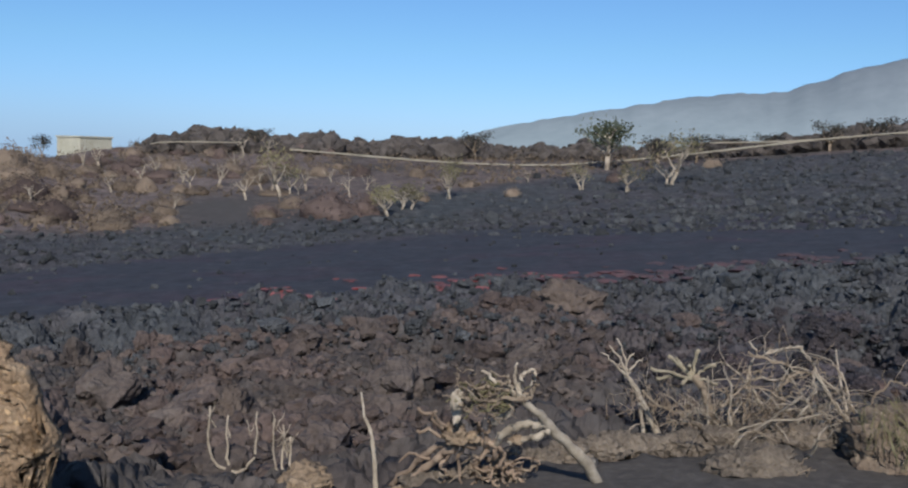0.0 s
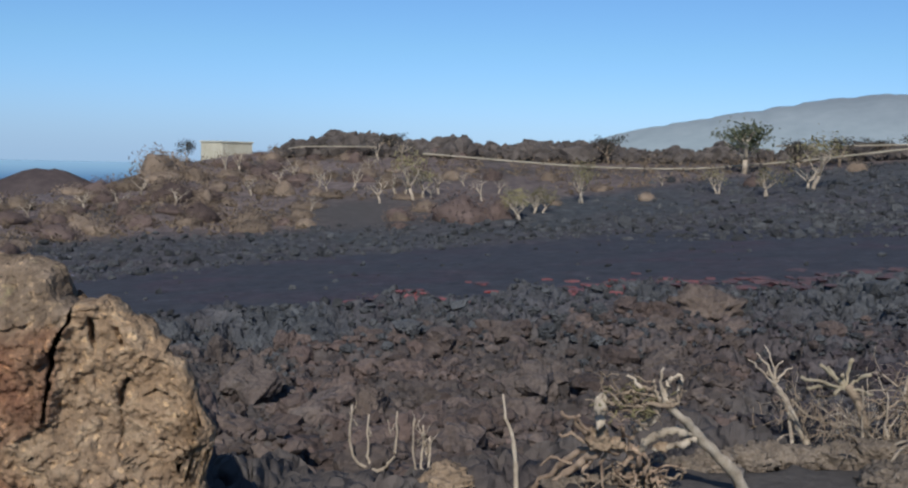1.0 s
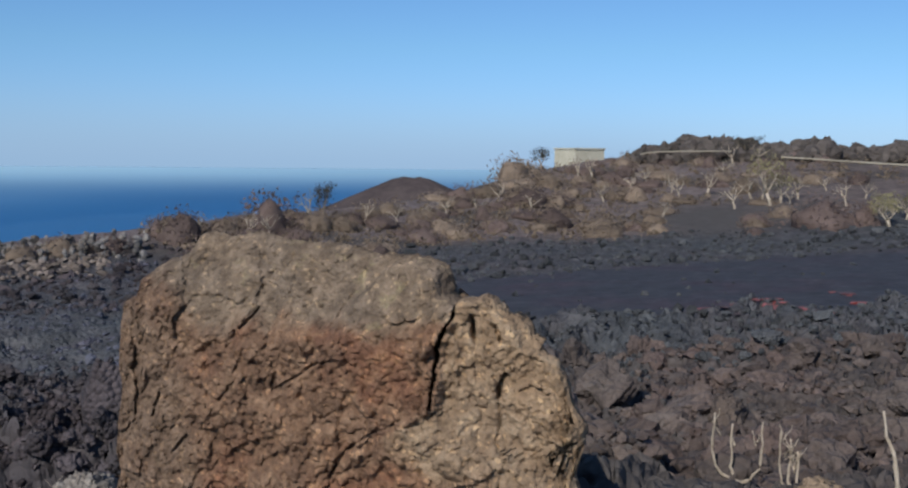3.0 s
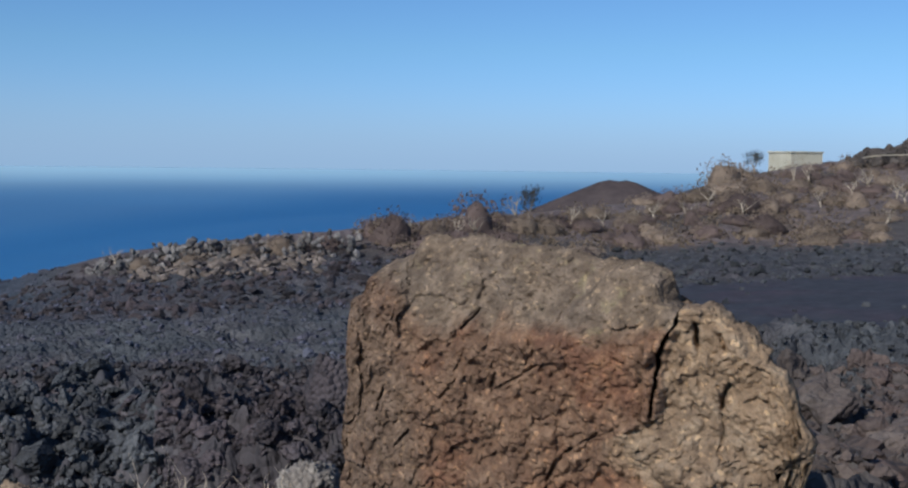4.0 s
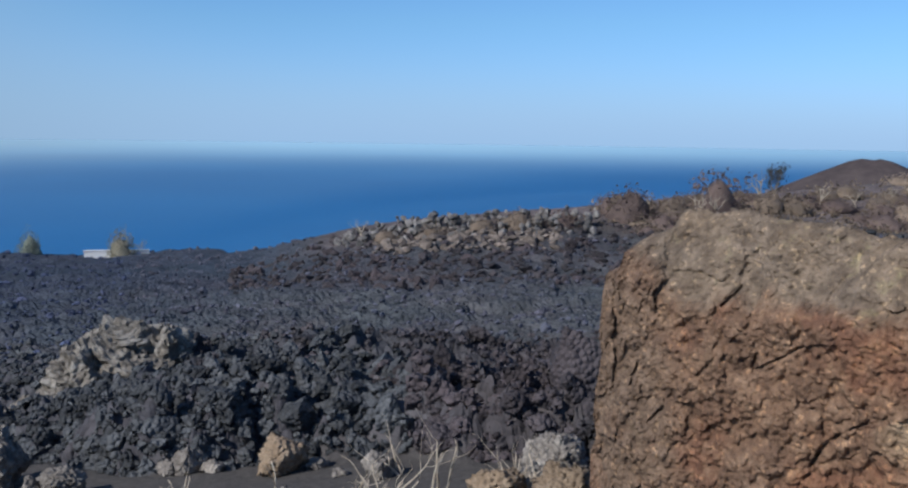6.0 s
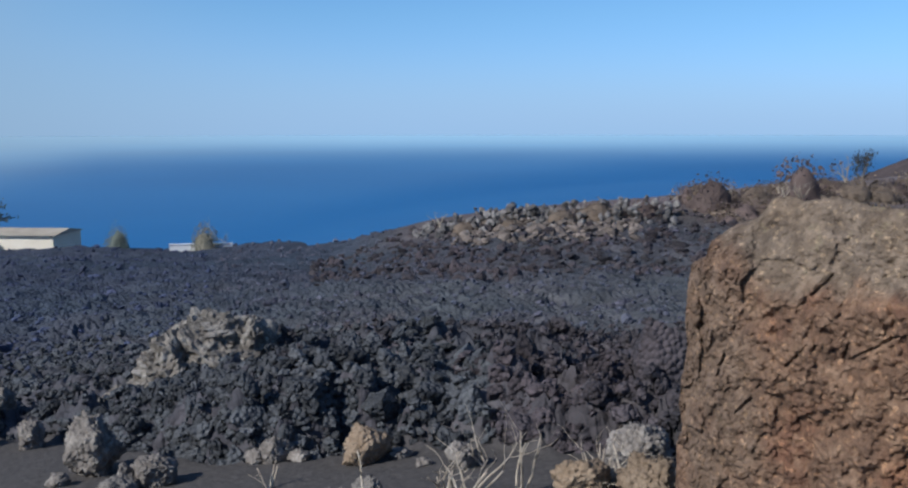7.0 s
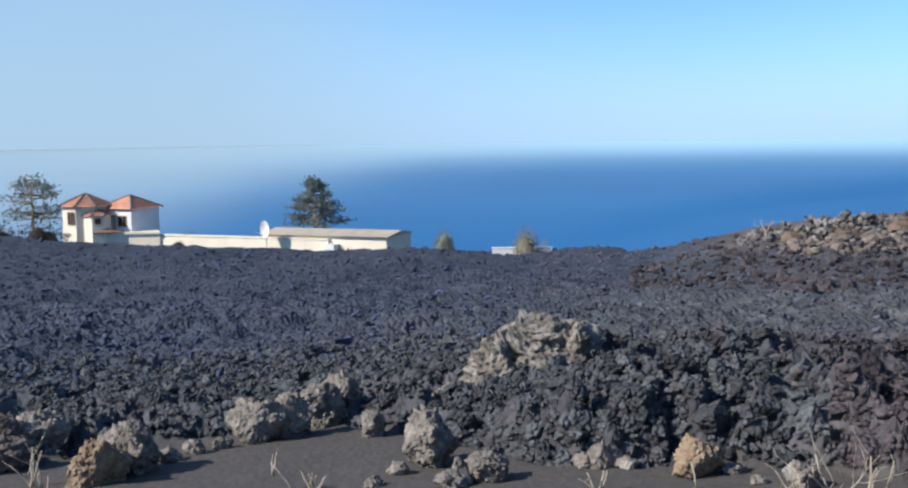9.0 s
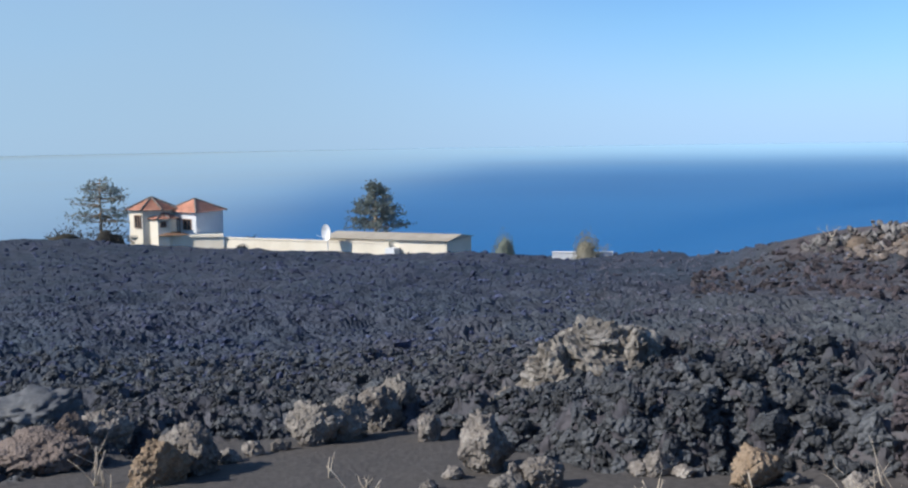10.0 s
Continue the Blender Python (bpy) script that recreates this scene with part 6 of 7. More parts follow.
cable("water_pipe", "long pale water pipe sagging along the hillside", [(-19.3, 102.2, 2.05), (-11.7, 103.4, 1.6), (-3.9, 104, 1.17), (5.6, 104, 1.15), (13.8, 103.2, 1.99), (21.7, 101.9, 3.08), (29.2, 100, 4.22), (37, 97.4, 5.11), (52, 94, 6.4)], 0.1)
cable("water_pipe", "thin pale pipe below the hill crest", [(14.5, 109, 3.7), (21, 108, 3.85), (28.8, 106.3, 4.15), (34, 104, 4.7)], 0.09)
cable("water_pipe", "thin pale pipe below the hill crest", [(-34, 106, 2.2), (-32.5, 105.1, 2.46), (-29.3, 106, 2.56), (-25, 107, 2.6)], 0.08)


# ---- dead wood at the bench edge ----
def gnarl(s, rnd, pts, r0, r1, sides=7, wob=0.02):
    """A knotty limb through the given points."""
    fine = []
    for a, b in zip(pts, pts[1:]):
        fine += [Vector(a).lerp(Vector(b), k / 4) for k in range(4)]
    fine.append(Vector(pts[-1]))
    for _ in range(2):
        fine = [fine[0]] + [(fine[k - 1] + fine[k] * 2 + fine[k + 1]) / 4 for k in range(1, len(fine) - 1)] + [fine[-1]]
    fine = [p + Vector((rnd.gauss(0, wob), rnd.gauss(0, wob), rnd.gauss(0, wob))) * 0.5 for p in fine]
    n = len(fine) - 1
    s.tube(fine, [(r0 + (r1 - r0) * k / n) * rnd.uniform(0.85, 1.15) for k in range(n + 1)], sides)


def fallen_tree():
    """An uprooted tree that leans forward over the ash: trunk, boughs, roots and a knot of twigs at its top."""
    rnd = random.Random(101)
    o = thing("fallen_tree", "uprooted dead tree with a bleached trunk and tangled roots on ash", "dead tree")

    def limb(name, pts, r0, r1, material, label="", sides=7, wob=0.012):
        s = Shape()
        gnarl(s, rnd, pts, r0, r1, sides, wob)
        part(name, s, material, o, label, True)

    limb("trunk", [(0.93, 6.31, -0.2), (0.76, 6.12, 0.05), (0.65, 6.03, 0.18), (0.56, 5.94, 0.28), (0.5, 5.87, 0.36), (0.41, 5.8, 0.45)], 0.035, 0.019, M_BARK, "bleached white trunk", 9, 0.01)
    for pts, r0, r1, pale in (
            ([(0.57, 5.95, 0.27), (0.48, 5.94, 0.285), (0.41, 5.95, 0.27), (0.34, 5.98, 0.22), (0.29, 6.03, 0.15), (0.23, 6.08, 0.1)], 0.026, 0.022, True),
            ([(0.58, 5.95, 0.24), (0.51, 5.98, 0.2), (0.43, 6.0, 0.17), (0.34, 6.01, 0.15)], 0.024, 0.012, True),
            ([(0.36, 5.86, 0.38), (0.31, 5.9, 0.32), (0.26, 5.92, 0.29)], 0.012, 0.02, True),
            ([(0.27, 6.06, 0.12), (0.1, 6.06, 0.12), (0.01, 6.08, 0.08), (-0.08, 6.15, -0.02), (-0.2, 6.24, -0.14), (-0.34, 6.29, -0.24)], 0.026, 0.02, False),
            ([(0.08, 6.12, 0.1), (-0.07, 6.13, 0.08), (-0.14, 6.19, -0.01), (-0.25, 6.27, -0.12), (-0.35, 6.34, -0.24)], 0.02, 0.016, False),
            ([(0.01, 6.06, 0.1), (-0.01, 5.97, 0.22), (-0.07, 5.91, 0.29), (-0.15, 5.86, 0.36)], 0.02, 0.009, False),
            ([(-0.01, 5.97, 0.22), (-0.05, 5.9, 0.3), (-0.06, 5.87, 0.35)], 0.012, 0.008, False),
            ([(0.02, 6.06, 0.12), (-0.06, 6.01, 0.19), (-0.18, 6.01, 0.2)], 0.015, 0.008, False),
            ([(-0.1, 6.16, 0.0), (-0.2, 6.2, 0.02), (-0.28, 6.22, -0.04)], 0.01, 0.005, False)):
        limb("bough", pts, r0, r1, M_BARK if pale else M_ROOT, "pale bent bough" if pale else "brown bent bough", 7, 0.016)
    for pts, r0, r1 in (
            ([(0.25, 6.05, 0.12), (0.2, 6.11, 0.05), (0.16, 6.2, -0.07), (0.14, 6.29, -0.22)], 0.018, 0.011),
            ([(0.25, 6.02, 0.13), (0.29, 6.08, 0.06), (0.32, 6.14, -0.01), (0.35, 6.22, -0.2)], 0.016, 0.01),
            ([(0.23, 6.06, 0.1), (0.19, 5.98, 0.21), (0.17, 5.93, 0.28)], 0.013, 0.009), ([(0.25, 6.06, 0.1), (0.23, 5.98, 0.21), (0.24, 5.93, 0.29)], 0.014, 0.01),
            ([(0.29, 6.14, -0.03), (0.38, 6.17, -0.06), (0.44, 6.21, -0.12), (0.48, 6.26, -0.2)], 0.015, 0.008),
            ([(0.27, 6.02, 0.14), (0.32, 6.03, 0.1), (0.34, 6.1, 0.01), (0.29, 6.16, -0.06)], 0.015, 0.012),
            ([(0.28, 6.17, -0.02), (0.22, 6.21, -0.08), (0.2, 6.28, -0.2)], 0.013, 0.008),
            ([(0.1, 6.06, 0.1), (0.07, 6.12, 0.0), (0.08, 6.2, -0.2)], 0.013, 0.008), ([(0.02, 6.08, 0.07), (-0.02, 6.15, -0.04), (0.0, 6.24, -0.2)], 0.012, 0.007)):
        limb("root", pts, r0, r1, M_ROOT, "brown gnarled root", 6, 0.022)
    for k in range(46):
        a, q = rnd.uniform(0, 6.3), rnd.uniform(0.04, 0.12)
        c = Vector((0.28 + rnd.gauss(0, 0.1), 6.2 + rnd.uniform(-0.08, 0.06), rnd.uniform(-0.14, 0.06)))
        limb("rootlet", [c, c + Vector((q * math.cos(a), rnd.uniform(-0.05, 0.05), q * math.sin(a) * 0.7)), c + Vector((1.5 * q * math.cos(a + 0.6), rnd.uniform(-0.06, 0.06), q * math.sin(a + 0.6) - 0.05))], rnd.uniform(0.005, 0.011), 0.004, M_ROOT if k % 2 else M_TWIG, "", 5, 0.02)
    for pts in ([(0.4, 5.82, 0.44), (0.37, 5.82, 0.54), (0.37, 5.82, 0.64)], [(0.41, 5.82, 0.46), (0.4, 5.82, 0.54), (0.42, 5.82, 0.59), (0.47, 5.82, 0.61), (0.48, 5.82, 0.56), (0.46, 5.82, 0.52)], [(0.37, 5.84, 0.45), (0.34, 5.84, 0.52), (0.34, 5.84, 0.57)],
                [(0.41, 5.8, 0.45), (0.47, 5.8, 0.45), (0.47, 5.8, 0.51)], [(0.4, 5.84, 0.45), (0.47, 5.84, 0.49), (0.5, 5.84, 0.53)], [(0.41, 5.78, 0.45), (0.3, 5.78, 0.45), (0.2, 5.81, 0.42), (0.12, 5.84, 0.39)],
                [(0.4, 5.84, 0.45), (0.3, 5.86, 0.48), (0.2, 5.86, 0.49), (0.11, 5.86, 0.45)], [(0.4, 5.86, 0.45), (0.33, 5.92, 0.5), (0.25, 5.93, 0.52), (0.17, 5.93, 0.48)], [(0.3, 5.86, 0.47), (0.24, 5.86, 0.55), (0.19, 5.86, 0.58)], [(0.33, 5.82, 0.44), (0.27, 5.84, 0.38), (0.18, 5.86, 0.36)]):
        limb("twig", pts, 0.014, 0.006, M_BARK if pts[1][2] > 0.5 else M_TWIG, "", 6, 0.014)
    for k in range(64):
        c = Vector((rnd.uniform(0.06, 0.36), 5.85 + rnd.uniform(-0.07, 0.07), rnd.gauss(0.43, 0.04)))
        limb("twig", [c, c + Vector((rnd.uniform(-0.08, 0.08), rnd.uniform(-0.04, 0.04), rnd.uniform(-0.05, 0.06))), c + Vector((rnd.uniform(-0.12, 0.12), rnd.uniform(-0.06, 0.06), rnd.uniform(-0.08, 0.09)))], rnd.uniform(0.004, 0.009), 0.003, M_YELLOW if k % 3 == 0 else M_TWIG, "", 5, 0.02)
    for k, (x, y, z, w, h) in enumerate(((0.06, 5.8, 0.42, 0.06, 0.09), (0.06, 5.88, 0.34, 0.05, 0.1), (0.06, 6.0, 0.19, 0.11, 0.13), (0.15, 6.02, 0.17, 0.08, 0.07), (0.4, 5.99, 0.17, 0.07, 0.05))):
        ob = part("bark_lump", rock_shape(1501 + k, (w, w * 0.6, h), 4, 0.9, 0.6, spike=0.03), M_BARK if k < 2 else M_OCHRE, o, "whitish peeling bark" if k < 2 else "clod of tan earth in the roots", True)
        ob.location = (x, y, z)


def bent_branches():
    """Long thin branches that arch over the bench edge."""
    rnd = random.Random(138)
    o = thing("dry_brush", "long arching grey branches over the ash edge", "dry brush")
    for pts, r in (
            ([(1.62, 6.56, -0.16), (1.82, 6.8, 0.03), (2.05, 7.0, 0.07), (2.46, 7.2, 0.12), (2.59, 7.2, 0.06), (2.72, 7.2, -0.14)], 0.011),
            ([(2.02, 7.5, -0.2), (2.03, 7.5, 0.2), (2.05, 7.5, 0.42), (2.28, 7.5, 0.49), (2.39, 7.5, 0.49), (2.48, 7.5, 0.35), (2.56, 7.5, 0.2)], 0.011),
            ([(2.1, 7.4, -0.2), (2.15, 7.4, 0.12), (2.22, 7.4, 0.2), (2.28, 7.4, 0.32), (2.37, 7.4, 0.35), (2.46, 7.4, 0.3)], 0.012),
            ([(2.4, 7.32, 0.38), (2.55, 7.3, 0.19), (2.69, 7.3, 0.01), (2.76, 7.3, -0.14)], 0.009),
            ([(2.66, 7.3, -0.15), (2.66, 7.3, 0.1), (2.66, 7.3, 0.19), (2.6, 7.3, 0.38)], 0.008),
            ([(2.5, 7.4, 0.3), (2.61, 7.4, 0.22), (2.73, 7.4, 0.13), (2.84, 7.4, -0.1)], 0.008),
            ([(1.73, 7.3, -0.15), (1.72, 7.3, 0.07), (1.71, 7.3, 0.32)], 0.01), ([(1.88, 7.3, -0.15), (1.87, 7.3, 0.05), (1.86, 7.3, 0.31)], 0.01), ([(2.02, 7.4, -0.15), (2.02, 7.4, 0.1), (2.01, 7.4, 0.32)], 0.009),
            ([(2.04, 7.5, 0.52), (2.08, 7.5, 0.42), (2.29, 7.5, 0.37), (2.48, 7.5, 0.32)], 0.009), ([(2.05, 7.5, 0.26), (2.2, 7.5, 0.26), (2.31, 7.5, 0.31)], 0.009),
            ([(1.4, 7.12, -0.12), (1.75, 7.1, -0.07), (1.93, 7.1, 0.01), (2.1, 7.2, 0.05)], 0.011), ([(1.8, 7.3, 0.08), (1.9, 7.3, 0.2), (2.01, 7.3, 0.25), (2.17, 7.3, 0.21), (2.26, 7.3, 0.06)], 0.009),
            ([(2.21, 7.3, -0.12), (2.21, 7.3, 0.15), (2.26, 7.3, 0.23), (2.36, 7.3, 0.24)], 0.009), ([(2.3, 7.35, -0.12), (2.36, 7.3, 0.1), (2.44, 7.3, 0.22), (2.4, 7.3, 0.34)], 0.008),
            ([(2.0, 7.4, 0.46), (2.15, 7.4, 0.41), (2.27, 7.4, 0.38), (2.44, 7.4, 0.32)], 0.009), ([(2.11, 7.42, 0.44), (2.23, 7.4, 0.51), (2.34, 7.4, 0.52), (2.42, 7.4, 0.42), (2.51, 7.4, 0.26), (2.67, 7.4, 0.02), (2.74, 7.4, -0.16)], 0.008),
            ([(2.63, 7.4, 0.36), (2.68, 7.4, 0.2), (2.72, 7.4, 0.08), (2.76, 7.4, -0.15)], 0.007), ([(2.44, 7.4, 0.36), (2.6, 7.4, 0.22), (2.74, 7.4, 0.1)], 0.007), ([(1.28, 7.4, 0.18), (1.4, 7.4, 0.07), (1.53, 7.4, 0.03), (1.7, 7.4, -0.04), (1.8, 7.4, -0.2)], 0.009),
            ([(2.8, 7.4, 0.1), (2.9, 7.4, 0.24), (2.98, 7.4, 0.3), (3.14, 7.4, 0.29)], 0.009), ([(1.88, 7.4, -0.2), (1.89, 7.4, 0.1), (1.83, 7.4, 0.19), (1.7, 7.4, 0.24)], 0.008), ([(1.95, 7.4, -0.2), (1.99, 7.4, 0.02), (2.01, 7.4, 0.18), (2.02, 7.4, 0.34)], 0.009),
            ([(2.05, 6.46, -0.12), (2.12, 6.38, -0.09), (2.17, 6.28, -0.14)], 0.012)):
        s = Shape()
        gnarl(s, rnd, pts, r, r * 0.5, 6, 0.018)
        limb = part("branch", s, M_DEADWOOD if rnd.random() < 0.6 else M_TWIG, o, shade=True)
        for _ in range(3):
            a, b = rnd.choice(list(zip(pts, pts[1:])))
            c = Vector(a).lerp(Vector(b), rnd.random())
            t = Shape()
            gnarl(t, rnd, [c, c + Vector((rnd.gauss(0, 0.05), rnd.gauss(0, 0.03), rnd.gauss(0.03, 0.05))), c + Vector((rnd.gauss(0, 0.1), rnd.gauss(0, 0.05), rnd.gauss(0.06, 0.07)))], r * 0.5, r * 0.25, 5, 0.012)
            part("twig", t, M_TWIG, limb, shade=True)


def stems(label, base, tips, r, forks=1, seed=1):
    rnd = random.Random(seed)
    o = thing("dead_shrub", label, "dead shrub")
    for tip in tips:
        s = Shape()
        a, b = Vector(base), Vector(tip)
        off = Vector(((b.x - a.x) * 0.3, 0, 0))
        gnarl(s, rnd, [a, a + Vector(((b.x - a.x) * 0.55, (b.y - a.y) * 0.3, (b.z - a.z) * 0.06)), a + Vector(((b.x - a.x) * 1.05, (b.y - a.y) * 0.6, (b.z - a.z) * 0.3)), b], r, r * 0.45, 6, 0.012)
        for _ in range(forks):
            p = a.lerp(b, rnd.uniform(0.5, 0.85)) + off * 0.3
            gnarl(s, rnd, [p, p + Vector((rnd.uniform(-0.08, 0.08), rnd.uniform(-0.05, 0.05), rnd.uniform(0.05, 0.14)))], r * 0.4, r * 0.15, 4, 0.01)
        part("stem", s, M_BARK, o, shade=True)
    return o


def brush(label, seed, x, y, w, h, count, r, level=2, mat=None, lift=0.02):
    """A tangle of dry branches."""
    rnd = random.Random(seed)
    o = thing("dry_brush", label, "dry brush", (x, y, height(x, y)))
    for q in range(count):
        s, a, skin = Shape(), rnd.uniform(0, 6.3), mat or (M_DEADWOOD if q % 2 else M_TWIG)
        long = h * rnd.uniform(0.6, 1.15)
        pts, rad, way = grow(s, rnd, (rnd.uniform(-w, w) * 0.45, rnd.uniform(-0.25, 0.25), rnd.uniform(-0.05, 0.1)), (math.cos(a) * 1.2, math.sin(a) * 0.6, rnd.uniform(0.5, 1.6)), long, r * rnd.uniform(0.6, 1.3), 0, 0.42, (2, 3), lift, 5)
        limb = part("branch", s, skin, o, shade=True)
        for _ in range(2 + 2 * level):
            t, i = Shape(), rnd.randint(1, len(pts) - 1)
            side = Vector((rnd.gauss(0, 1), rnd.gauss(0, 0.7), rnd.gauss(0.2, 0.6)))
            grow(t, rnd, pts[i], way * 0.6 + side.normalized() * 0.9, long * rnd.uniform(0.3, 0.7), rad[i] * 0.75, 0, 0.42, (1, 2), lift, 4)
            part("twig", t, skin, limb, shade=True)
    return o


M_STRAW = surface("straw_stem", (0.2, 0.165, 0.105), (0.33, 0.28, 0.19), (0.45, 0.395, 0.29), 9.0, 50.0, 0.85, 0.4, 0.01, 0.2)
M_DEADWOOD = surface("grey_deadwood", (0.213, 0.17, 0.125), (0.381, 0.314, 0.235), (0.538, 0.459, 0.358), 9.0, 60.0, 0.88, 0.6, 0.01, 0.25)
M_ROOT = surface("brown_root", (0.18, 0.124, 0.0817), (0.318, 0.228, 0.159), (0.48, 0.366, 0.262), 9.0, 50.0, 0.9, 0.3, 0.01, 0.2)
fallen_tree()
bent_branches()
stems("three thin bare whitish stems in brown rubble", (-1.6, 7.75, -0.62), [(-1.8, 7.75, -0.13), (-1.68, 7.79, -0.2), (-1.47, 7.81, -0.17)], 0.016, 2, 3)
stems("single branching bare grey stem in brown rubble", (-1.27, 7.8, -0.66), [(-1.33, 7.78, -0.22), (-1.21, 7.8, -0.35), (-1.27, 7.85, -0.28)], 0.014, 5, 4)
lone, rod = thing("dead_shrub", "one bare pointed stem rising at the bench edge", "dead shrub"), Shape()
gnarl(rod, random.Random(5), [(-0.4, 6.37, -0.5), (-0.43, 6.37, -0.2), (-0.44, 6.36, -0.02), (-0.485, 6.35, 0.14), (-0.53, 6.35, 0.33)], 0.02, 0.007, 7, 0.008)
part("stem", rod, M_BARK, lone, shade=True)


def sapling():
    rnd = random.Random(111)
    o = thing("dead_sapling", "leaning bare dead sapling with forked top", "dead tree")
    s = Shape()
    gnarl(s, rnd, [(1.5, 7.58, -0.45), (1.46, 7.59, -0.22), (1.34, 7.6, 0.0), (1.27, 7.62, 0.15), (1.2, 7.63, 0.24)], 0.026, 0.014, 7, 0.008)
    gnarl(s, rnd, [(1.36, 7.6, -0.5), (1.34, 7.6, -0.2), (1.3, 7.6, 0.05)], 0.02, 0.012, 6, 0.008)
    part("trunk", s, M_BARK, o, shade=True)
    b = Shape()
    for tip in ((1.02, 7.6, 0.4), (1.08, 7.66, 0.44), (1.13, 7.64, 0.5), (1.24, 7.6, 0.4), (1.32, 7.66, 0.36), (1.16, 7.7, 0.36)):
        gnarl(b, rnd, [(1.21, 7.63, 0.22), Vector((1.2, 7.63, 0.26)).lerp(Vector(tip), 0.5) + Vector((rnd.uniform(-0.03, 0.03), 0, 0)), tip], 0.01, 0.004, 5, 0.012)
    part("branchwork", b, M_BARK, o, shade=True)


sapling()


def stub_plant():
    """A dead succulent: thick pale stubs from one crown."""
    rnd = random.Random(121)
    o = thing("dead_succulent", "dead succulent with thick yellowish stubby arms", "dead plant", (1.65, 7.5, 0.27))
    c = Shape()
    gnarl(c, rnd, [(0.12, 0, -0.8), (0.16, 0, -0.3), (0.05, 0, -0.06), (0.0, 0, 0.0)], 0.03, 0.03, 7, 0.01)
    part("stalk", c, M_TWIG, o, shade=True)
    for dx, dz in ((-0.31, 0.05), (-0.26, -0.02), (-0.19, 0.15), (-0.11, 0.11), (0.02, 0.18), (0.13, 0.1), (0.18, -0.07), (-0.09, -0.05), (-0.05, 0.09)):
        s = Shape()
        gnarl(s, rnd, [(0, 0, -0.02), (dx * 0.5, rnd.uniform(-0.06, 0.06), dz * 0.4), (dx, rnd.uniform(-0.1, 0.1), dz)], 0.009, 0.013, 7, 0.008)
        part("arm", s, M_STRAW, o, shade=True)


stub_plant()
brush("tangle of pale dry branches over the bench edge", 131, 1.75, 7.5, 0.9, 0.4, 20, 0.006, 2, None, -0.2)
brush("tangle of pale dry branches over the bench edge", 132, 2.2, 7.45, 1.0, 0.5, 24, 0.006, 2, None, -0.2)
brush("arching grey dry branches at the bench edge", 133, 2.6, 7.5, 0.8, 0.5, 18, 0.006, 2, None, -0.22)
brush("low dry twigs lying on the ash", 134, 1.95, 6.9, 0.8, 0.4, 9, 0.01, 1, None, -0.1)
brush("dry twigs and grass on the earth mound", 135, 2.85, 6.75, 0.6, 0.4, 20, 0.005, 2, M_TWIG, -0.04)
brush("short dry twigs behind the ash bench", 136, 1.4, 7.7, 0.8, 0.32, 15, 0.006, 2, None, -0.04)
brush("thick pale fallen boughs behind the bench", 137, 2.3, 7.7, 1.0, 0.7, 7, 0.011, 1, M_DEADWOOD, -0.2)


def mound(label, seed, x, y, w, h, material):
    s = rock_shape(seed, (w, w * 0.7, h), 5, 0.7, 0.4, spike=0.015)
    ob = tagged(new("earth_mound", s.mesh("earth_mound", material, True)), label, "earth mound")
    ob.location = sit(x, y, h * 0.05)


M_EARTH = surface("dry_earth", (0.09, 0.072, 0.0552), (0.174, 0.139, 0.106), (0.312, 0.254, 0.192), 9.0, 35.0, 0.95, 1.0, 0.05, 0.1)
mound("crumbly mound of tan earth and dry grass", 1601, 3.12, 6.8, 0.95, 0.66, surface("tan_earth", (0.13, 0.094, 0.066), (0.23, 0.17, 0.12), (0.36, 0.285, 0.2), 8.0, 34.0, 0.95, 1.0, 0.05, 0.1))
mound("small heap of earth and debris on ash", 1602, 1.85, 6.55, 0.5, 0.26, M_EARTH)
for k, (x, y, w, h) in enumerate([(0.55, 6.68, 0.24, 0.14), (0.74, 6.78, 0.26, 0.18), (0.92, 6.90, 0.3, 0.20), (1.12, 6.98, 0.28, 0.18), (1.3, 7.06, 0.32, 0.18), (1.52, 7.08, 0.34, 0.18), (1.76, 7.14, 0.34, 0.20), (2.05, 7.18, 0.4, 0.22), (2.35, 7.18, 0.42, 0.23), (2.62, 7.13, 0.4, 0.23), (0.34, 6.35, 0.24, 0.14), (0.1, 6.30, 0.26, 0.16), (-0.12, 6.25, 0.26, 0.14), (2.9, 7.40, 0.5, 0.31)]):
    mound("tan clod of earth along the bench edge", 1610 + k, x, y, w, h, M_EARTH)


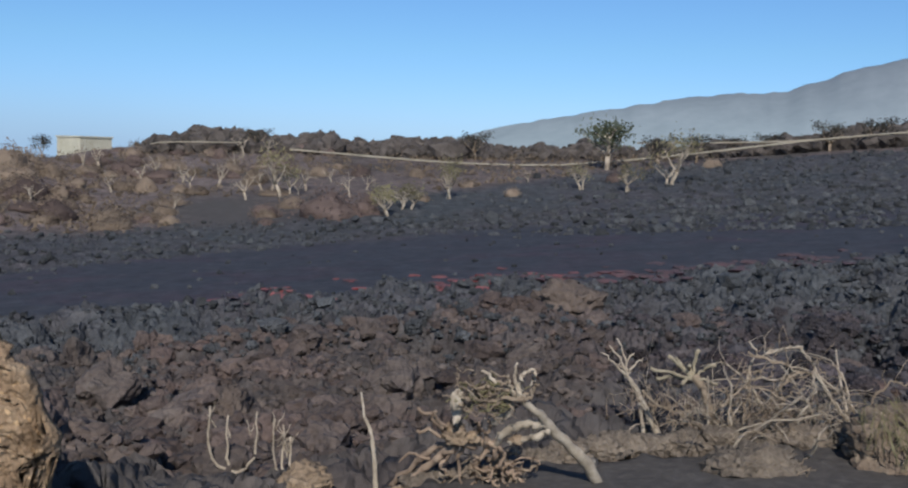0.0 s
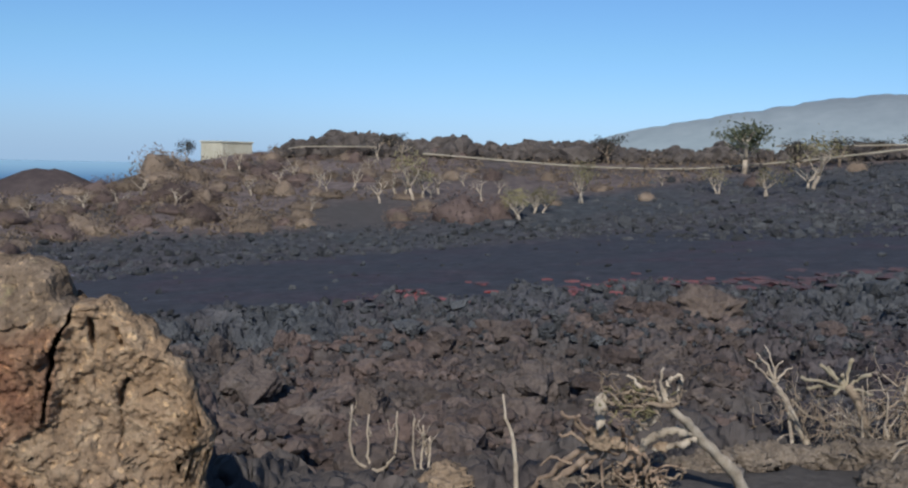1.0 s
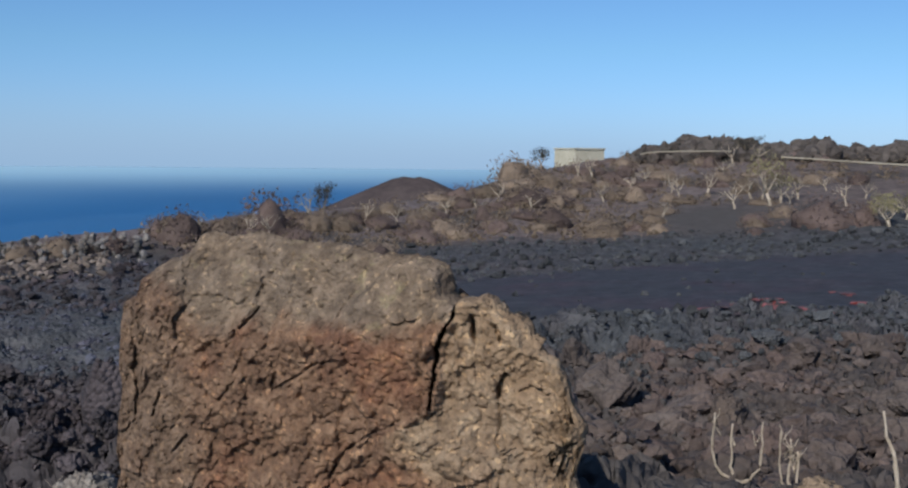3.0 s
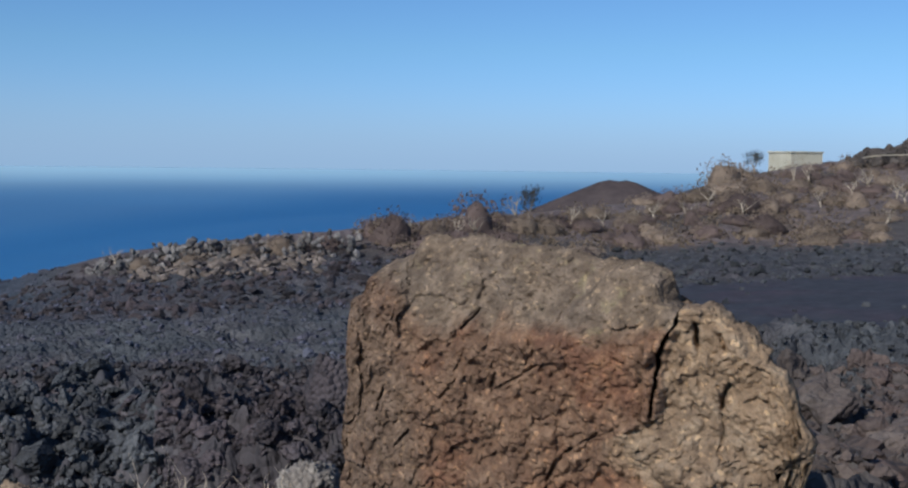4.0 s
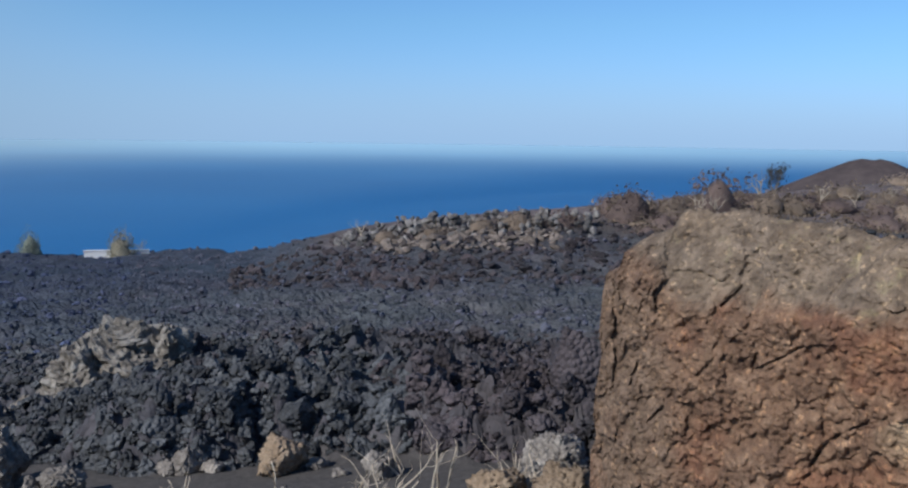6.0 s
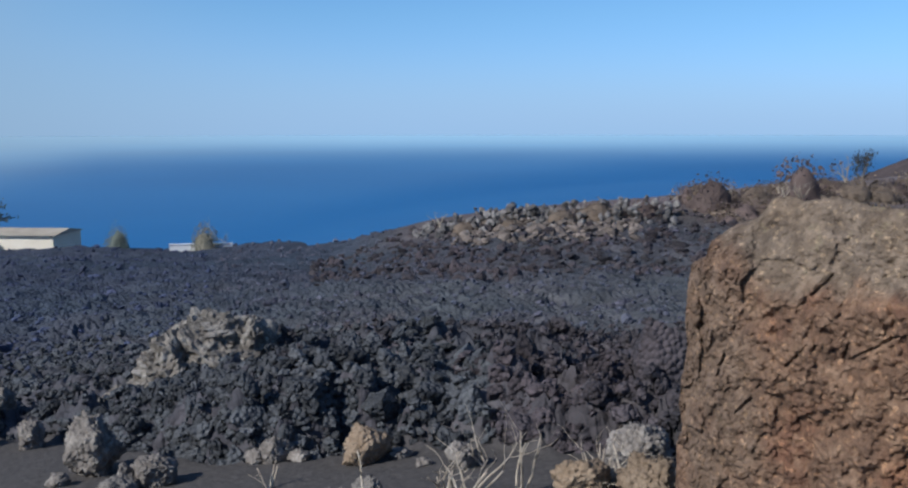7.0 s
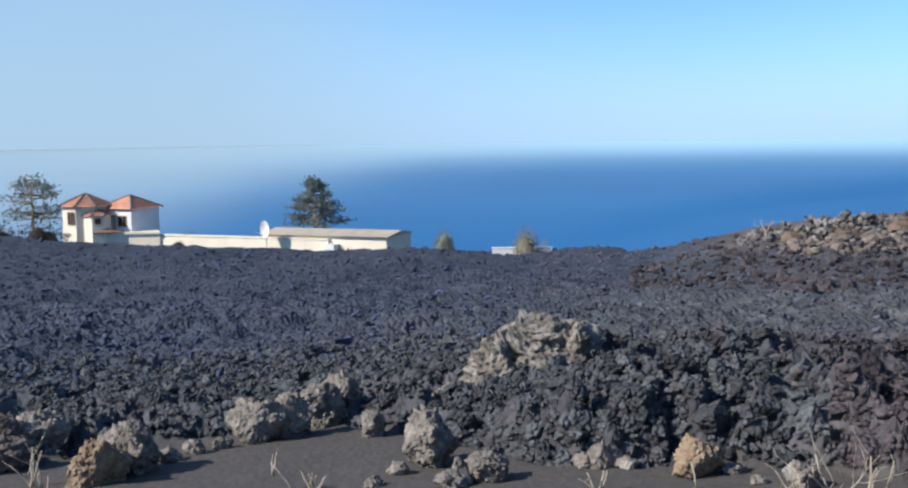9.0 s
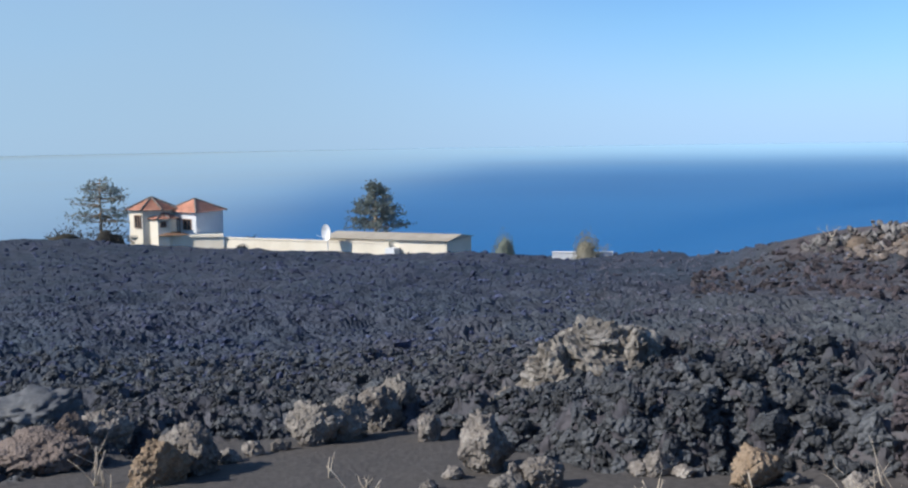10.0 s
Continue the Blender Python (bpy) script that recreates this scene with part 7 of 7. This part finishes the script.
def tuft(label, seed, x, y, r, h, n, material):
    """Dry grass blades."""
    rnd = random.Random(seed)
    s = Shape()
    for _ in range(n):
        a, q = rnd.uniform(0, 6.3), rnd.uniform(0, r)
        b = Vector((q * math.cos(a), q * math.sin(a), rnd.uniform(-0.02, 0.12)))
        t = b + Vector((rnd.gauss(0, 0.4), rnd.gauss(0, 0.4), rnd.uniform(0.6, 1.1))) * h
        s.tube([b, b.lerp(t, 0.5) + Vector((0, 0, 0.03)), t], [0.004, 0.003, 0.001], 3)
    ob = tagged(new("dry_grass", s.mesh("dry_grass", material, False)), label, "dry grass")
    ob.location = (x, y, height(x, y) + 0.05)


tuft("straw coloured dry grass on the earth mound", 141, 2.85, 6.6, 0.34, 0.24, 260, M_YELLOW)
tuft("straw coloured dry grass at the bench edge", 142, 2.2, 7.3, 0.4, 0.13, 50, M_BEIGE)
tuft("straw coloured dry grass at the bench edge", 143, 1.5, 7.6, 0.4, 0.12, 50, M_BEIGE)


def ash_plant(label, az, d, h, seed, r=0.012, level=2, n=3, lean=0.5):
    rnd = random.Random(seed)
    x, y = spot(az, d)
    o = thing("dead_plant", label, "dead plant", sit(x, y))
    for k in range(n):
        s = Shape()
        a = rnd.uniform(0, 6.3)
        grow(s, rnd, (0, 0, -0.04), (math.cos(a) * lean, math.sin(a) * lean, 1.0), h * rnd.uniform(0.6, 0.9), r, level, 0.28, (1, 2), 0.05, 5)
        part("stem", s, M_BARK, o, shade=True)


for k, (az, d, h, n, lv) in enumerate([(55.7, 7.4, 0.55, 7, 2), (52.8, 7.5, 0.6, 4, 2), (66.3, 8.6, 0.34, 3, 1), (61.1, 7.5, 0.55, 1, 1), (83.7, 10.5, 0.45, 2, 0), (82.6, 9.7, 0.42, 1, 0), (81.7, 9.6, 0.25, 4, 1), (65.4, 7.7, 0.36, 2, 1), (95.6, 11.3, 0.55, 4, 1), (95.0, 10.9, 0.3, 3, 1), (48.4, 7.5, 0.45, 6, 2), (57.0, 7.7, 0.36, 5, 2), (47.0, 7.5, 0.45, 5, 2), (54.5, 8.7, 0.45, 2, 2), (72.0, 14.2, 0.6, 3, 1)]):
    ash_plant("bleached bare dead plant rooted in ash" if n > 1 else "single bleached bare stem standing in ash", az, d, h, 1700 + k, 0.013, lv, n)

remove(TREES + YTREES + GTREES + BEIGE + RUST + DARKB + [YBUSH, GBUSH])
